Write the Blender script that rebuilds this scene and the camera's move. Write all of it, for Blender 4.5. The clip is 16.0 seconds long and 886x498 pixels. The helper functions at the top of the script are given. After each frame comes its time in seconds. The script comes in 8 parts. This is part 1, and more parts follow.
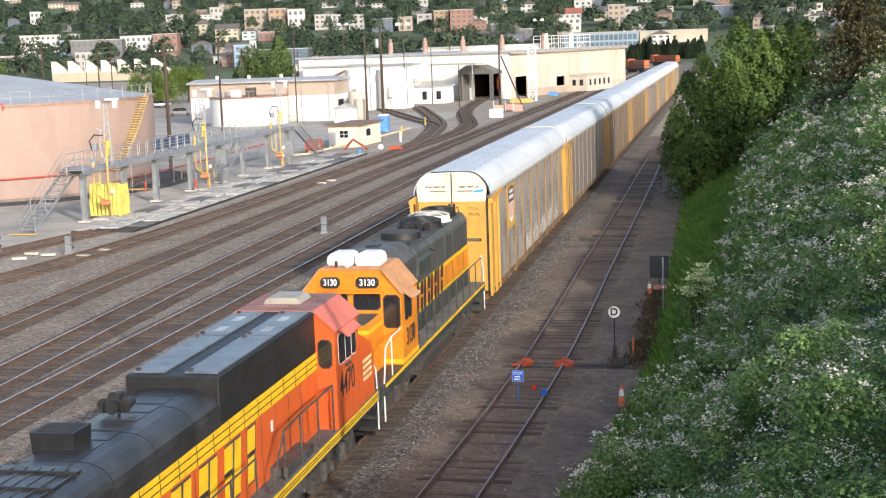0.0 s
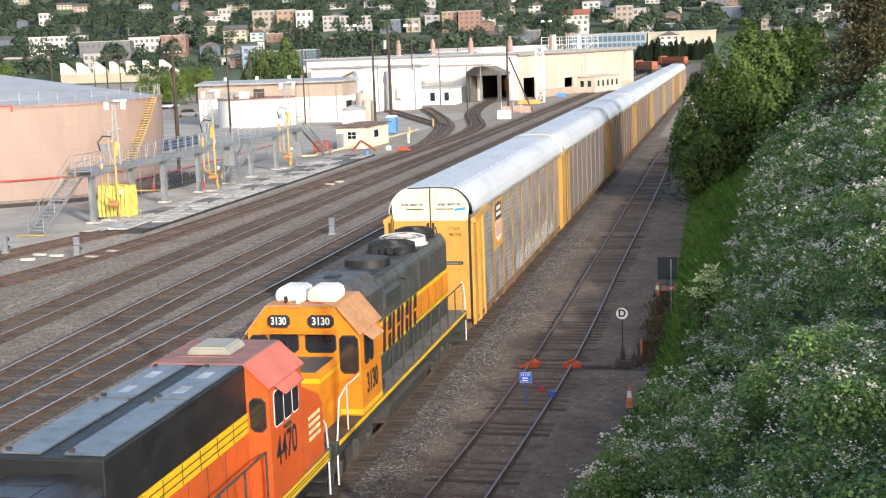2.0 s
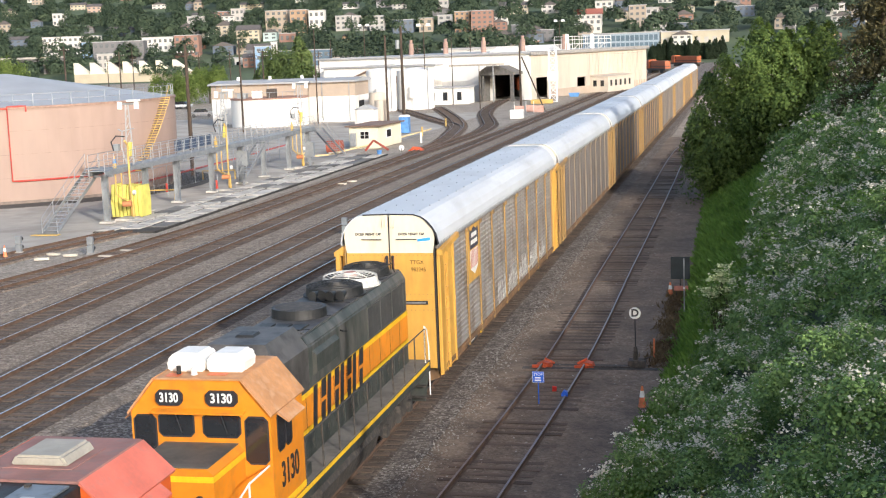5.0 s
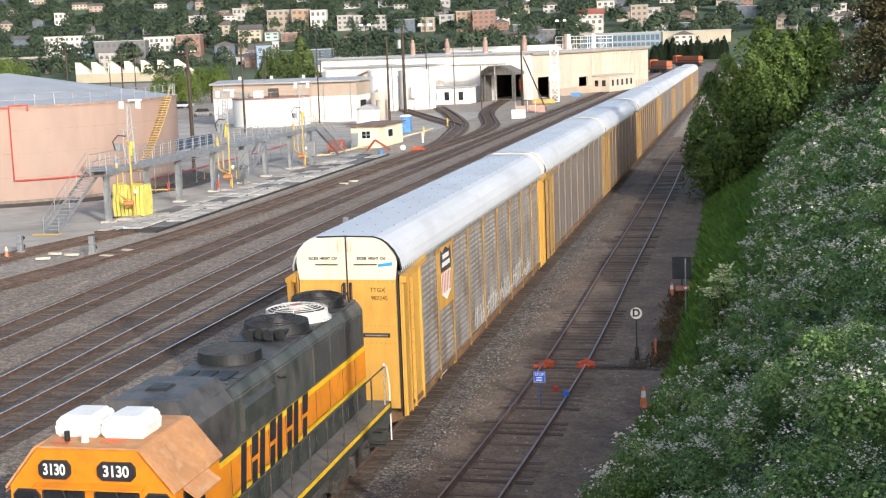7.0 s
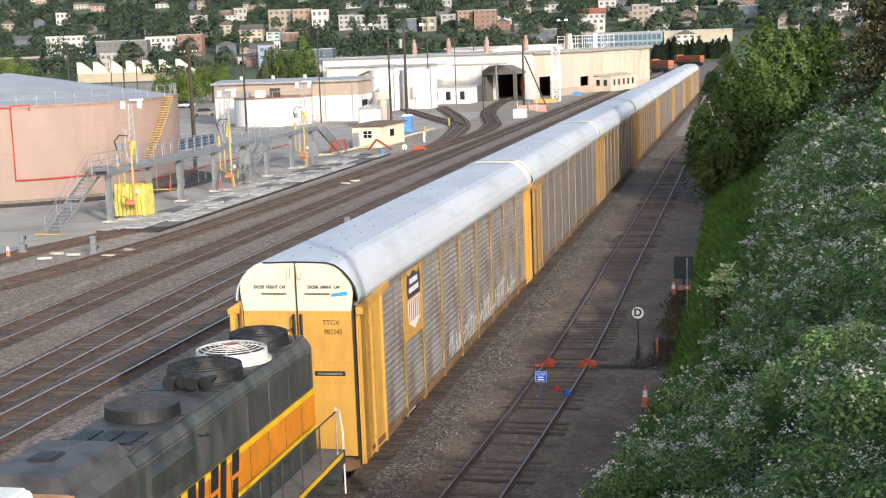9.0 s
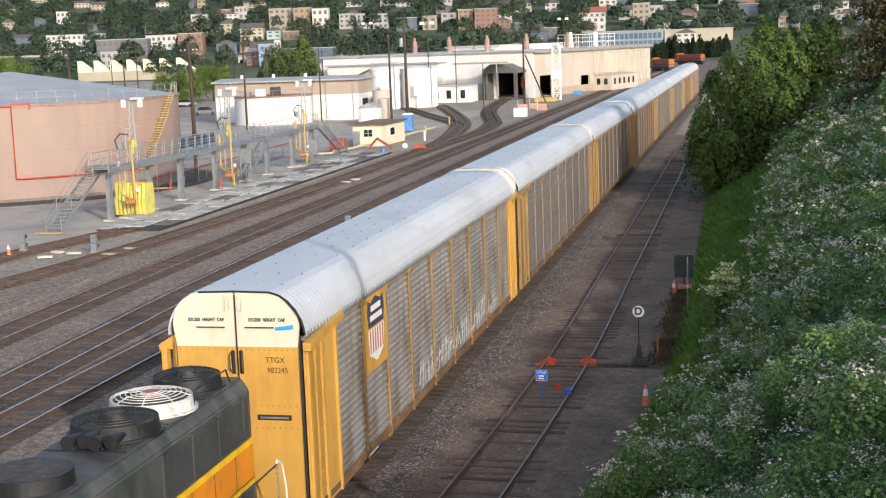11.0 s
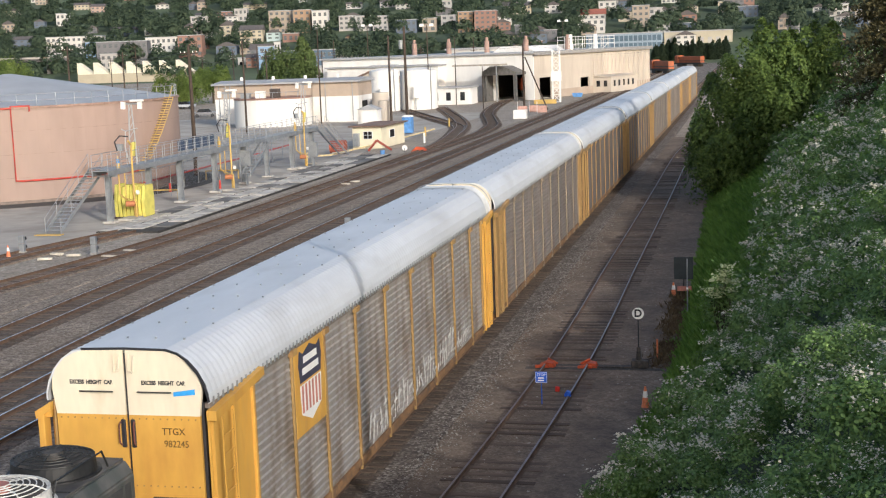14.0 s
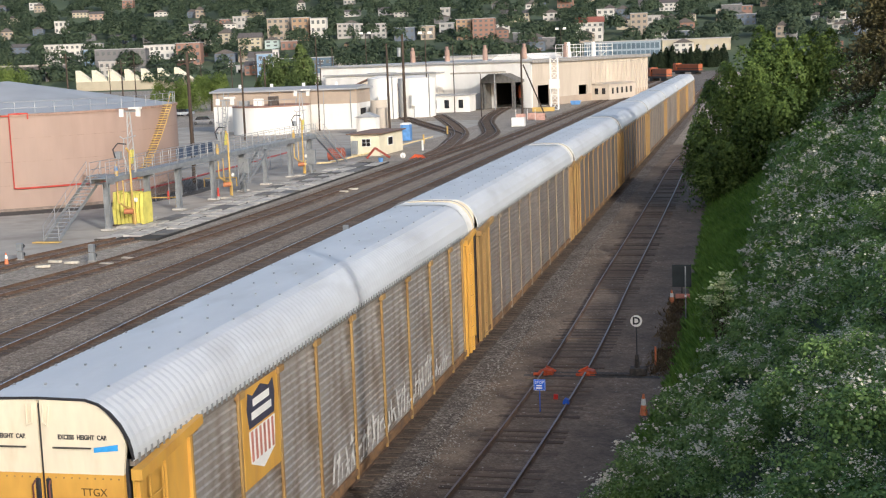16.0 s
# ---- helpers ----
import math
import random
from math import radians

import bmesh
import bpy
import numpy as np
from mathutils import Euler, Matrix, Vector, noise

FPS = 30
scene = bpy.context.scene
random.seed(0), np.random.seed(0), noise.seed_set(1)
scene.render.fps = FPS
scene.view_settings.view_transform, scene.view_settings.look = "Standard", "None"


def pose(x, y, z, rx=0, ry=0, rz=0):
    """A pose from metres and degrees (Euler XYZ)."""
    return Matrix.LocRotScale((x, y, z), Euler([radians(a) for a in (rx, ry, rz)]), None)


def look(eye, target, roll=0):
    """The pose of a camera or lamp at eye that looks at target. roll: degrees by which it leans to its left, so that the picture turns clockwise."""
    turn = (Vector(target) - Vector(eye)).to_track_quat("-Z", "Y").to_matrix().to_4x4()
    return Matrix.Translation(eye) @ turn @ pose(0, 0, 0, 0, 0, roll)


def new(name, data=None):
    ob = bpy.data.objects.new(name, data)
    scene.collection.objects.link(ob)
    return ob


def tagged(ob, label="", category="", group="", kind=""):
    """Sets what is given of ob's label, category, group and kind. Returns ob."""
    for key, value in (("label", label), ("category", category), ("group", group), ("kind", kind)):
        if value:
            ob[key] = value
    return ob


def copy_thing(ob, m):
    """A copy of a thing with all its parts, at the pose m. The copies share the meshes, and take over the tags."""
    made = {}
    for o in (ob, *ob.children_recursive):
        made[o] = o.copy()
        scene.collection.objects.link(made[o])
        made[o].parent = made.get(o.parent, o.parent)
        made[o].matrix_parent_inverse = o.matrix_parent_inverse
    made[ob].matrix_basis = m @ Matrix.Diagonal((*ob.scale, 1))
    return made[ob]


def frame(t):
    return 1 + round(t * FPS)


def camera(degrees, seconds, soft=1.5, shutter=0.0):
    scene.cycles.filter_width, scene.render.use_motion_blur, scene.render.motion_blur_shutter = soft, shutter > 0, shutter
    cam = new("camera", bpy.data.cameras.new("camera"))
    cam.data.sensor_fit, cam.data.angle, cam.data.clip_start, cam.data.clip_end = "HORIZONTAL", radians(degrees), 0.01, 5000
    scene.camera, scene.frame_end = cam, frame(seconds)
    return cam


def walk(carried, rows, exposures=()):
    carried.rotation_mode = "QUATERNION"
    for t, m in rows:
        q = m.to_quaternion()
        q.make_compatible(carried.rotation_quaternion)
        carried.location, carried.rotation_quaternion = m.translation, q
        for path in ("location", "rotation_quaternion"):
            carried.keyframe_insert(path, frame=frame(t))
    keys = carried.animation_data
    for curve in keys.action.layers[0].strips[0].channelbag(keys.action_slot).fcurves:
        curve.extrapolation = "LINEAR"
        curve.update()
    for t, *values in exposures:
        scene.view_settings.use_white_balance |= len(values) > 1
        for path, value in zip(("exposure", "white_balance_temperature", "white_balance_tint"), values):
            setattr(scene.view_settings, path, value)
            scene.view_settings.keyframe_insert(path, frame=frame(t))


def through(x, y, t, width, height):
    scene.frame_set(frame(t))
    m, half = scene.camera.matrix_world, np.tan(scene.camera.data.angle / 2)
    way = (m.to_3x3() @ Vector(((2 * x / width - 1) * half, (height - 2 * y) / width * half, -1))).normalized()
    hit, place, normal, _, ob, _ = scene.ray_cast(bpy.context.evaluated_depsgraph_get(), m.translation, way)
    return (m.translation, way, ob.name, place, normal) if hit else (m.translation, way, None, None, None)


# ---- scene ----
cam = camera(35.775, 16.0, soft=1.15)
EYE = Vector((0.0, 0.0, 11.22))


def aim(turn, tilt, lean):
    """Hand-held camera pose: degrees left of the tracks, above level, and lean."""
    a, b = radians(turn), radians(tilt)
    way = Vector((-math.sin(a) * math.cos(b), math.cos(a) * math.cos(b), math.sin(b)))
    return look(EYE, EYE + way, lean)


walk(cam, [(t, aim(a, b, c)) for t, a, b, c in (
    (0.0, 11.859, -8.499, -2.076),
    (0.5, 11.970, -8.452, -2.079),
    (1.0, 12.041, -8.379, -2.083),
    (1.5, 12.093, -8.390, -2.089),
    (2.0, 12.188, -8.433, -2.094),
    (2.5, 12.287, -8.389, -2.097),
    (3.0, 12.442, -8.384, -2.101),
    (3.5, 12.530, -8.399, -2.119),
    (4.0, 12.618, -8.458, -2.146),
    (6.5, 12.778, -8.388, -2.140),
    (7.0, 12.782, -8.436, -2.117),
    (7.5, 12.781, -8.419, -2.115),
    (8.0, 12.781, -8.396, -2.125),
    (8.5, 12.795, -8.396, -2.130),
    (9.0, 12.848, -8.450, -2.148),
    (11.5, 12.871, -8.513, -2.150),
    (12.0, 12.856, -8.527, -2.135),
    (12.5, 12.854, -8.501, -2.123),
    (13.0, 12.853, -8.466, -2.124),
    (13.5, 12.880, -8.427, -2.122),
    (14.0, 12.854, -8.420, -2.142),
    (14.5, 12.892, -8.427, -2.129),
    (15.0, 12.853, -8.393, -2.125),
    (15.5, 12.812, -8.291, -2.092),
    (16.0, 12.768, -8.108, -2.121),
)], [(0, 0.97), (6, 0.90), (9, 0.80), (11.5, 0.58), (16, 0.48)])

# ---- world and sun ----
SUN_UP, SUN_AZ = 20.0, 141.5
world = bpy.data.worlds.new("sky")
scene.world = world
world.use_nodes = True
wn = world.node_tree.nodes
sky = wn.new("ShaderNodeTexSky")
sky.sky_type, sky.sun_disc = "NISHITA", False
sky.air_density, sky.dust_density, sky.ozone_density = 0.9, 2.3, 0.6
sky.sun_elevation, sky.sun_rotation = radians(SUN_UP), radians(SUN_AZ)
world.node_tree.links.new(sky.outputs[0], wn["Background"].inputs[0])
wn["Background"].inputs[1].default_value = 0.15
sun_data = bpy.data.lights.new("sun", "SUN")
sun_data.energy, sun_data.angle, sun_data.color = 2.0, radians(0.6), (1.0, 0.975, 0.93)
sun = new("sun", sun_data)
sun_from = Vector((math.sin(radians(SUN_AZ)) * math.cos(radians(SUN_UP)), math.cos(radians(SUN_AZ)) * math.cos(radians(SUN_UP)), math.sin(radians(SUN_UP))))
sun.matrix_world = look(sun_from * 100, (0, 0, 0))

# ---- materials ----
MATS = {}


def mat(name, color, rough=0.7, metal=0.0, var=0.25, scale=2.0, dirt=None, dirt_amount=0.5, bump=0.0, bump_scale=30.0, stretch=(1, 1, 1), per_piece=0.0, island=0.0, spec=0.5):
    """Procedural surface: base colour varied at two scales, optional dirt, relief and variation from piece to piece."""
    if name in MATS:
        return MATS[name]
    m = bpy.data.materials.new(name)
    m.use_nodes = True
    n, l = m.node_tree.nodes, m.node_tree.links
    b = n["Principled BSDF"]
    b.inputs["Roughness"].default_value, b.inputs["Metallic"].default_value = rough, metal
    b.inputs["Specular IOR Level"].default_value = spec
    co = n.new("ShaderNodeTexCoord")
    mp = n.new("ShaderNodeMapping")
    mp.inputs["Scale"].default_value = stretch
    l.new(co.outputs["Object"], mp.inputs["Vector"])

    def noise_at(s, detail):
        t = n.new("ShaderNodeTexNoise")
        t.inputs["Scale"].default_value, t.inputs["Detail"].default_value = s, detail
        l.new(mp.outputs[0], t.inputs["Vector"])
        return t.outputs["Fac"]

    def mix(kind, fac, a, c):
        x = n.new("ShaderNodeMix")
        x.data_type, x.blend_type = "RGBA", kind
        for sock, v in ((x.inputs[0], fac), (x.inputs[6], a), (x.inputs[7], c)):
            if hasattr(v, "is_linked"):
                l.new(v, sock)
            else:
                sock.default_value = v
        return x.outputs[2]

    def ramp(fac, lo, hi, a=0.0, c=1.0):
        r = n.new("ShaderNodeMapRange")
        r.inputs[1].default_value, r.inputs[2].default_value, r.inputs[3].default_value, r.inputs[4].default_value = lo, hi, a, c
        l.new(fac, r.inputs[0])
        return r.outputs[0]

    rgb = (*color, 1)
    dark = tuple(c * (1 - var) for c in color) + (1,)
    light = tuple(min(1, c * (1 + var)) for c in color) + (1,)
    big, fine = noise_at(scale, 4), noise_at(scale * 9, 6)
    c1 = mix("MIX", ramp(big, 0.3, 0.7), dark, light)
    c2 = mix("MULTIPLY", 0.6, c1, mix("MIX", ramp(fine, 0.3, 0.7), (1 - var, 1 - var, 1 - var, 1), (1 + var * 0.6,) * 3 + (1,)))
    if dirt:
        c2 = mix("MIX", ramp(noise_at(scale * 2.7, 8), 0.62 - 0.3 * dirt_amount, 0.8 - 0.2 * dirt_amount, 0, min(1, dirt_amount * 1.4)), c2, (*dirt, 1))
    for amount, node, out in ((per_piece, "ShaderNodeObjectInfo", "Random"), (island, "ShaderNodeNewGeometry", "Random Per Island")):
        if amount:
            o = n.new(node)
            r = ramp(o.outputs[out], 0, 1, 1 - amount, 1 + amount)
            c2 = mix("MULTIPLY", 1.0, c2, r)
    l.new(c2, b.inputs["Base Color"])
    l.new(ramp(fine, 0.2, 0.8, max(0.02, rough - 0.12), min(1, rough + 0.12)), b.inputs["Roughness"])
    if bump:
        bp = n.new("ShaderNodeBump")
        bp.inputs["Strength"].default_value, bp.inputs["Distance"].default_value = 0.8, bump
        l.new(noise_at(bump_scale, 4), bp.inputs["Height"])
        l.new(bp.outputs[0], b.inputs["Normal"])
    MATS[name] = m
    return m


def gravel(name, a, b_, c, scale, bump, patch=(0.1, 0.08, 0.06), patch_amount=0.4):
    """Loose stones: cells of three tones, with larger stained patches."""
    m = bpy.data.materials.new(name)
    m.use_nodes = True
    n, l = m.node_tree.nodes, m.node_tree.links
    b = n["Principled BSDF"]
    b.inputs["Roughness"].default_value = 0.92
    co = n.new("ShaderNodeTexCoord")
    v = n.new("ShaderNodeTexVoronoi")
    v.inputs["Scale"].default_value = scale
    l.new(co.outputs["Object"], v.inputs["Vector"])
    sep = n.new("ShaderNodeSeparateColor")
    l.new(v.outputs["Color"], sep.inputs[0])
    r = n.new("ShaderNodeValToRGB")
    e = r.color_ramp.elements
    e[0].color, e[1].color = (*a, 1), (*c, 1)
    e.new(0.55).color = (*b_, 1)
    l.new(sep.outputs[0], r.inputs[0])
    t = n.new("ShaderNodeTexNoise")
    t.inputs["Scale"].default_value, t.inputs["Detail"].default_value = 0.35, 8
    l.new(co.outputs["Object"], t.inputs["Vector"])
    k = n.new("ShaderNodeMapRange")
    k.inputs[1].default_value, k.inputs[2].default_value, k.inputs[4].default_value = 0.42, 0.68, patch_amount
    l.new(t.outputs["Fac"], k.inputs[0])
    x = n.new("ShaderNodeMix")
    x.data_type = "RGBA"
    l.new(k.outputs[0], x.inputs[0])
    l.new(r.outputs[0], x.inputs[6])
    x.inputs[7].default_value = (*patch, 1)
    t2 = n.new("ShaderNodeTexNoise")
    t2.inputs["Scale"].default_value, t2.inputs["Detail"].default_value = 3.0, 6
    l.new(co.outputs["Object"], t2.inputs["Vector"])
    k2 = n.new("ShaderNodeMapRange")
    k2.inputs[1].default_value, k2.inputs[2].default_value, k2.inputs[3].default_value, k2.inputs[4].default_value = 0.3, 0.7, 0.72, 1.2
    l.new(t2.outputs["Fac"], k2.inputs[0])
    y = n.new("ShaderNodeMix")
    y.data_type, y.blend_type = "RGBA", "MULTIPLY"
    y.inputs[0].default_value = 1
    l.new(x.outputs[2], y.inputs[6])
    l.new(k2.outputs[0], y.inputs[7])
    l.new(y.outputs[2], b.inputs["Base Color"])
    bp = n.new("ShaderNodeBump")
    bp.inputs["Strength"].default_value, bp.inputs["Distance"].default_value = 0.9, bump
    l.new(v.outputs["Distance"], bp.inputs["Height"])
    l.new(bp.outputs[0], b.inputs["Normal"])
    MATS[name] = m
    return m


def leaf_mat(name, dark, light, rough=0.55, clump=0.5, through=0.38):
    """Leaves that differ one by one and from bush to bush, with some light let through."""
    m = bpy.data.materials.new(name)
    m.use_nodes = True
    n, l = m.node_tree.nodes, m.node_tree.links
    b = n["Principled BSDF"]
    b.inputs["Roughness"].default_value, b.inputs["Specular IOR Level"].default_value = rough, 0.25
    g = n.new("ShaderNodeNewGeometry")
    co = n.new("ShaderNodeTexCoord")
    t = n.new("ShaderNodeTexNoise")
    t.inputs["Scale"].default_value, t.inputs["Detail"].default_value = clump, 4
    l.new(co.outputs["Object"], t.inputs["Vector"])
    k = n.new("ShaderNodeMapRange")
    k.inputs[1].default_value, k.inputs[2].default_value = 0.35, 0.68
    l.new(t.outputs["Fac"], k.inputs[0])
    a = n.new("ShaderNodeMath")
    a.operation = "MULTIPLY_ADD"
    l.new(g.outputs["Random Per Island"], a.inputs[0])
    a.inputs[1].default_value = 0.55
    sub = n.new("ShaderNodeMath")
    sub.operation = "MULTIPLY"
    l.new(k.outputs[0], sub.inputs[0])
    sub.inputs[1].default_value = 0.45
    l.new(sub.outputs[0], a.inputs[2])
    x = n.new("ShaderNodeMix")
    x.data_type = "RGBA"
    l.new(a.outputs[0], x.inputs[0])
    x.inputs[6].default_value, x.inputs[7].default_value = (*dark, 1), (*light, 1)
    l.new(x.outputs[2], b.inputs["Base Color"])
    tr = n.new("ShaderNodeBsdfTranslucent")
    l.new(x.outputs[2], tr.inputs[0])
    s = n.new("ShaderNodeMixShader")
    s.inputs[0].default_value = through
    l.new(b.outputs[0], s.inputs[1])
    l.new(tr.outputs[0], s.inputs[2])
    l.new(s.outputs[0], n["Material Output"].inputs[0])
    MATS[name] = m
    return m


RUST = (0.12, 0.055, 0.03)
ORANGE = mat("orange_paint", (0.62, 0.11, 0.022), 0.45, 0, 0.12, 0.8, (0.25, 0.09, 0.04), 0.3)
AMBER = mat("amber_paint", (0.72, 0.245, 0.016), 0.45, 0, 0.12, 0.8, (0.30, 0.12, 0.04), 0.3)
FADED = mat("faded_orange_roof", (0.50, 0.245, 0.105), 0.7, 0, 0.2, 1.4, (0.6, 0.38, 0.24), 0.4)
PINKROOF = mat("bleached_red_roof", (0.62, 0.16, 0.11), 0.6, 0, 0.15, 1.5, (0.40, 0.2, 0.16), 0.3)
ROOFBROWN = mat("dusty_red_brown_roof", (0.30, 0.15, 0.13), 0.75, 0, 0.2, 1.5, (0.2, 0.16, 0.15), 0.4)
LGREEN = mat("dark_green_paint", (0.04, 0.047, 0.042), 0.55, 0, 0.3, 1.0, (0.085, 0.08, 0.072), 0.5)
BLACK = mat("sooty_black_paint", (0.014, 0.0145, 0.015), 0.55, 0, 0.35, 1.2, (0.03, 0.03, 0.031), 0.5)
SOOT = mat("sooty_roof", (0.085, 0.08, 0.077), 0.55, 0, 0.35, 0.9, (0.018, 0.018, 0.019), 0.5)
# The blue-grey base colour holds the sky's sheen on the black hatches.
SKYSHEENPANEL = mat("sky_lit_roof_sheet", (0.17, 0.19, 0.215), 0.38, 0.3, 0.2, 1.3, (0.05, 0.05, 0.055), 0.4)
YELLOW = mat("yellow_stripe", (0.85, 0.52, 0.02), 0.45, 0, 0.12, 2.0, (0.35, 0.2, 0.05), 0.25)
WHITE = mat("white_paint", (0.8, 0.79, 0.76), 0.5, 0, 0.08, 2.0, (0.5, 0.47, 0.42), 0.2)
DARKGLASS = mat("dark_window_glass", (0.02, 0.022, 0.026), 0.08, 0, 0.1, 1.0, spec=0.8)
UNDER = mat("greasy_underframe", (0.05, 0.045, 0.041), 0.8, 0, 0.35, 3.0, (0.13, 0.105, 0.085), 0.5)
STEELW = mat("worn_wheel_steel", (0.12, 0.10, 0.09), 0.5, 0.6, 0.3, 3.0)
OCHRE = mat("grimy_ochre_post", (0.36, 0.225, 0.085), 0.6, 0, 0.2, 1.2, (0.24, 0.12, 0.05), 0.5, stretch=(1, 1, 0.3))
RACKYEL = mat("rack_yellow", (0.60, 0.335, 0.07), 0.5, 0, 0.12, 0.7, (0.42, 0.2, 0.05), 0.35, stretch=(1, 1, 0.35))
CREAM = mat("cream_end_paint", (0.74, 0.67, 0.53), 0.5, 0, 0.07, 1.0, (0.58, 0.46, 0.30), 0.35, stretch=(1, 1, 0.3))
GALV = mat("galvanized_rack_panel", (0.36, 0.328, 0.30), 0.5, 0.3, 0.2, 0.6, (0.19, 0.14, 0.10), 0.6, stretch=(1, 1, 0.3), per_piece=0.08)
TANPOST = mat("weathered_tan_post", (0.265, 0.215, 0.165), 0.7, 0, 0.2, 1.0, (0.2, 0.14, 0.09), 0.4)
GALVB = mat("grimy_rack_panel", (0.205, 0.178, 0.16), 0.6, 0.2, 0.2, 0.6, (0.17, 0.12, 0.09), 0.5, stretch=(1, 1, 0.3), per_piece=0.15)
GALVC = mat("sooty_brown_rack_panel", (0.135, 0.115, 0.105), 0.65, 0.1, 0.2, 0.6, (0.19, 0.15, 0.12), 0.4, stretch=(1, 1, 0.3), per_piece=0.15)
ROOFGAL = mat("galvanized_rack_roof", (0.60, 0.62, 0.65), 0.5, 0.2, 0.1, 0.4, (0.36, 0.36, 0.36), 0.3, stretch=(1, 0.35, 1))
RAILTOP = mat("polished_rail", (0.50, 0.50, 0.53), 0.26, 0.95, 0.12, 2.0)
RAILDULL = mat("dull_rail_head", (0.25, 0.22, 0.225), 0.42, 0.7, 0.2, 2.0)
RAILRUST = mat("rusty_rail", (0.13, 0.08, 0.055), 0.8, 0.1, 0.3, 3.0)
TIE = mat("weathered_tie", (0.085, 0.06, 0.045), 0.9, 0, 0.35, 2.0, (0.13, 0.10, 0.08), 0.35, bump=0.01, bump_scale=25, stretch=(0.3, 2, 2), per_piece=0.35, island=0.25)
CONC = mat("stained_concrete", (0.46, 0.44, 0.41), 0.85, 0, 0.2, 0.5, (0.17, 0.155, 0.14), 0.5, bump=0.004, bump_scale=40, per_piece=0.15)
CATWALK = mat("galvanized_steel", (0.33, 0.35, 0.37), 0.5, 0.5, 0.15, 1.5, (0.2, 0.2, 0.2), 0.3)
TANKPINK = mat("salmon_tank_paint", (0.325, 0.235, 0.20), 0.65, 0, 0.09, 0.15, (0.265, 0.19, 0.162), 0.4, stretch=(1, 1, 0.4))
TANKROOF = mat("grey_tank_roof", (0.36, 0.38, 0.41), 0.6, 0.1, 0.12, 0.3)
PIPERED = mat("red_pipe", (0.48, 0.05, 0.035), 0.5)
PIPEYEL = mat("yellow_pipe", (0.58, 0.39, 0.12), 0.5, 0, 0.15, 1.0)
LEMON = mat("lemon_absorbent_boom", (0.62, 0.56, 0.13), 0.6, 0, 0.15, 2.0)
CREAMWALL = mat("cream_stucco", (0.52, 0.46, 0.395), 0.85, 0, 0.09, 0.12, (0.40, 0.345, 0.29), 0.4, stretch=(1, 1, 0.35))
PALEWALL = mat("pale_white_wall", (0.74, 0.73, 0.71), 0.85, 0, 0.08, 0.12, (0.58, 0.56, 0.53), 0.4, stretch=(1, 1, 0.35))
TANWALL = mat("tan_wall", (0.40, 0.325, 0.265), 0.85, 0, 0.1, 0.2)
ROOFING = mat("pale_grey_roofing", (0.36, 0.37, 0.385), 0.7, 0, 0.12, 0.2)
SHINGLE = mat("brown_roof_shingle", (0.20, 0.13, 0.10), 0.9, 0, 0.25, 0.6)
DARKIN = mat("dark_interior", (0.03, 0.028, 0.027), 0.9)
POLE = mat("weathered_pole_wood", (0.062, 0.044, 0.034), 0.9, 0, 0.3, 1.0, stretch=(4, 4, 0.4))
BARK = mat("tree_bark", (0.07, 0.05, 0.035), 0.9, 0, 0.4, 3.0, bump=0.02, bump_scale=12)
BLUEPLASTIC = mat("blue_plastic", (0.10, 0.26, 0.55), 0.5)
SIGNBLUE = mat("sign_blue", (0.02, 0.12, 0.62), 0.5)
CONEOR = mat("cone_orange", (0.70, 0.2, 0.08), 0.6, 0, 0.2, 6.0, (0.5, 0.35, 0.28), 0.4)
DERAILRED = mat("derail_orange_red", (0.55, 0.09, 0.03), 0.6, 0, 0.25, 5.0, RUST, 0.3)
LETDARK = mat("dark_lettering", (0.025, 0.025, 0.03), 0.5)
MARKBLUE = mat("emblem_navy", (0.055, 0.055, 0.085), 0.5, 0, 0.2, 3.0)
MARKRED = mat("emblem_faded_red", (0.52, 0.20, 0.15), 0.6, 0, 0.25, 3.0)
CHALK = mat("chalky_spray_paint", (0.62, 0.60, 0.57), 0.8, 0, 0.2, 6.0)
GROUNDM = gravel("packed_yard_dirt", (0.22, 0.185, 0.15), (0.33, 0.285, 0.235), (0.45, 0.40, 0.34), 9, 0.01, (0.17, 0.138, 0.11), 0.5)
BALLAST = gravel("track_ballast", (0.125, 0.094, 0.07), (0.24, 0.19, 0.147), (0.38, 0.315, 0.25), 12, 0.03, (0.155, 0.11, 0.076), 0.45)
YARDBED = gravel("rusty_yard_bed", (0.12, 0.092, 0.072), (0.19, 0.15, 0.12), (0.28, 0.235, 0.195), 12, 0.02, (0.11, 0.08, 0.06), 0.5)
OILBED = gravel("oily_track_bed", (0.055, 0.04, 0.03), (0.11, 0.082, 0.062), (0.19, 0.15, 0.12), 13, 0.03, (0.06, 0.043, 0.034), 0.5)
CINDER = gravel("dark_cinder_path", (0.075, 0.058, 0.047), (0.14, 0.112, 0.092), (0.36, 0.32, 0.28), 13, 0.03, (0.085, 0.065, 0.055), 0.6)
DIRT = gravel("trodden_brown_dirt", (0.142, 0.104, 0.076), (0.195, 0.146, 0.11), (0.255, 0.20, 0.155), 16, 0.012, (0.095, 0.073, 0.06), 0.7)
ASPHALT = mat("yard_asphalt", (0.39, 0.36, 0.32), 0.9, 0, 0.2, 0.12, (0.25, 0.222, 0.192), 0.5, bump=0.004, bump_scale=60)
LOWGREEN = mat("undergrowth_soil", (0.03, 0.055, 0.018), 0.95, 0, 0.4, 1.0)
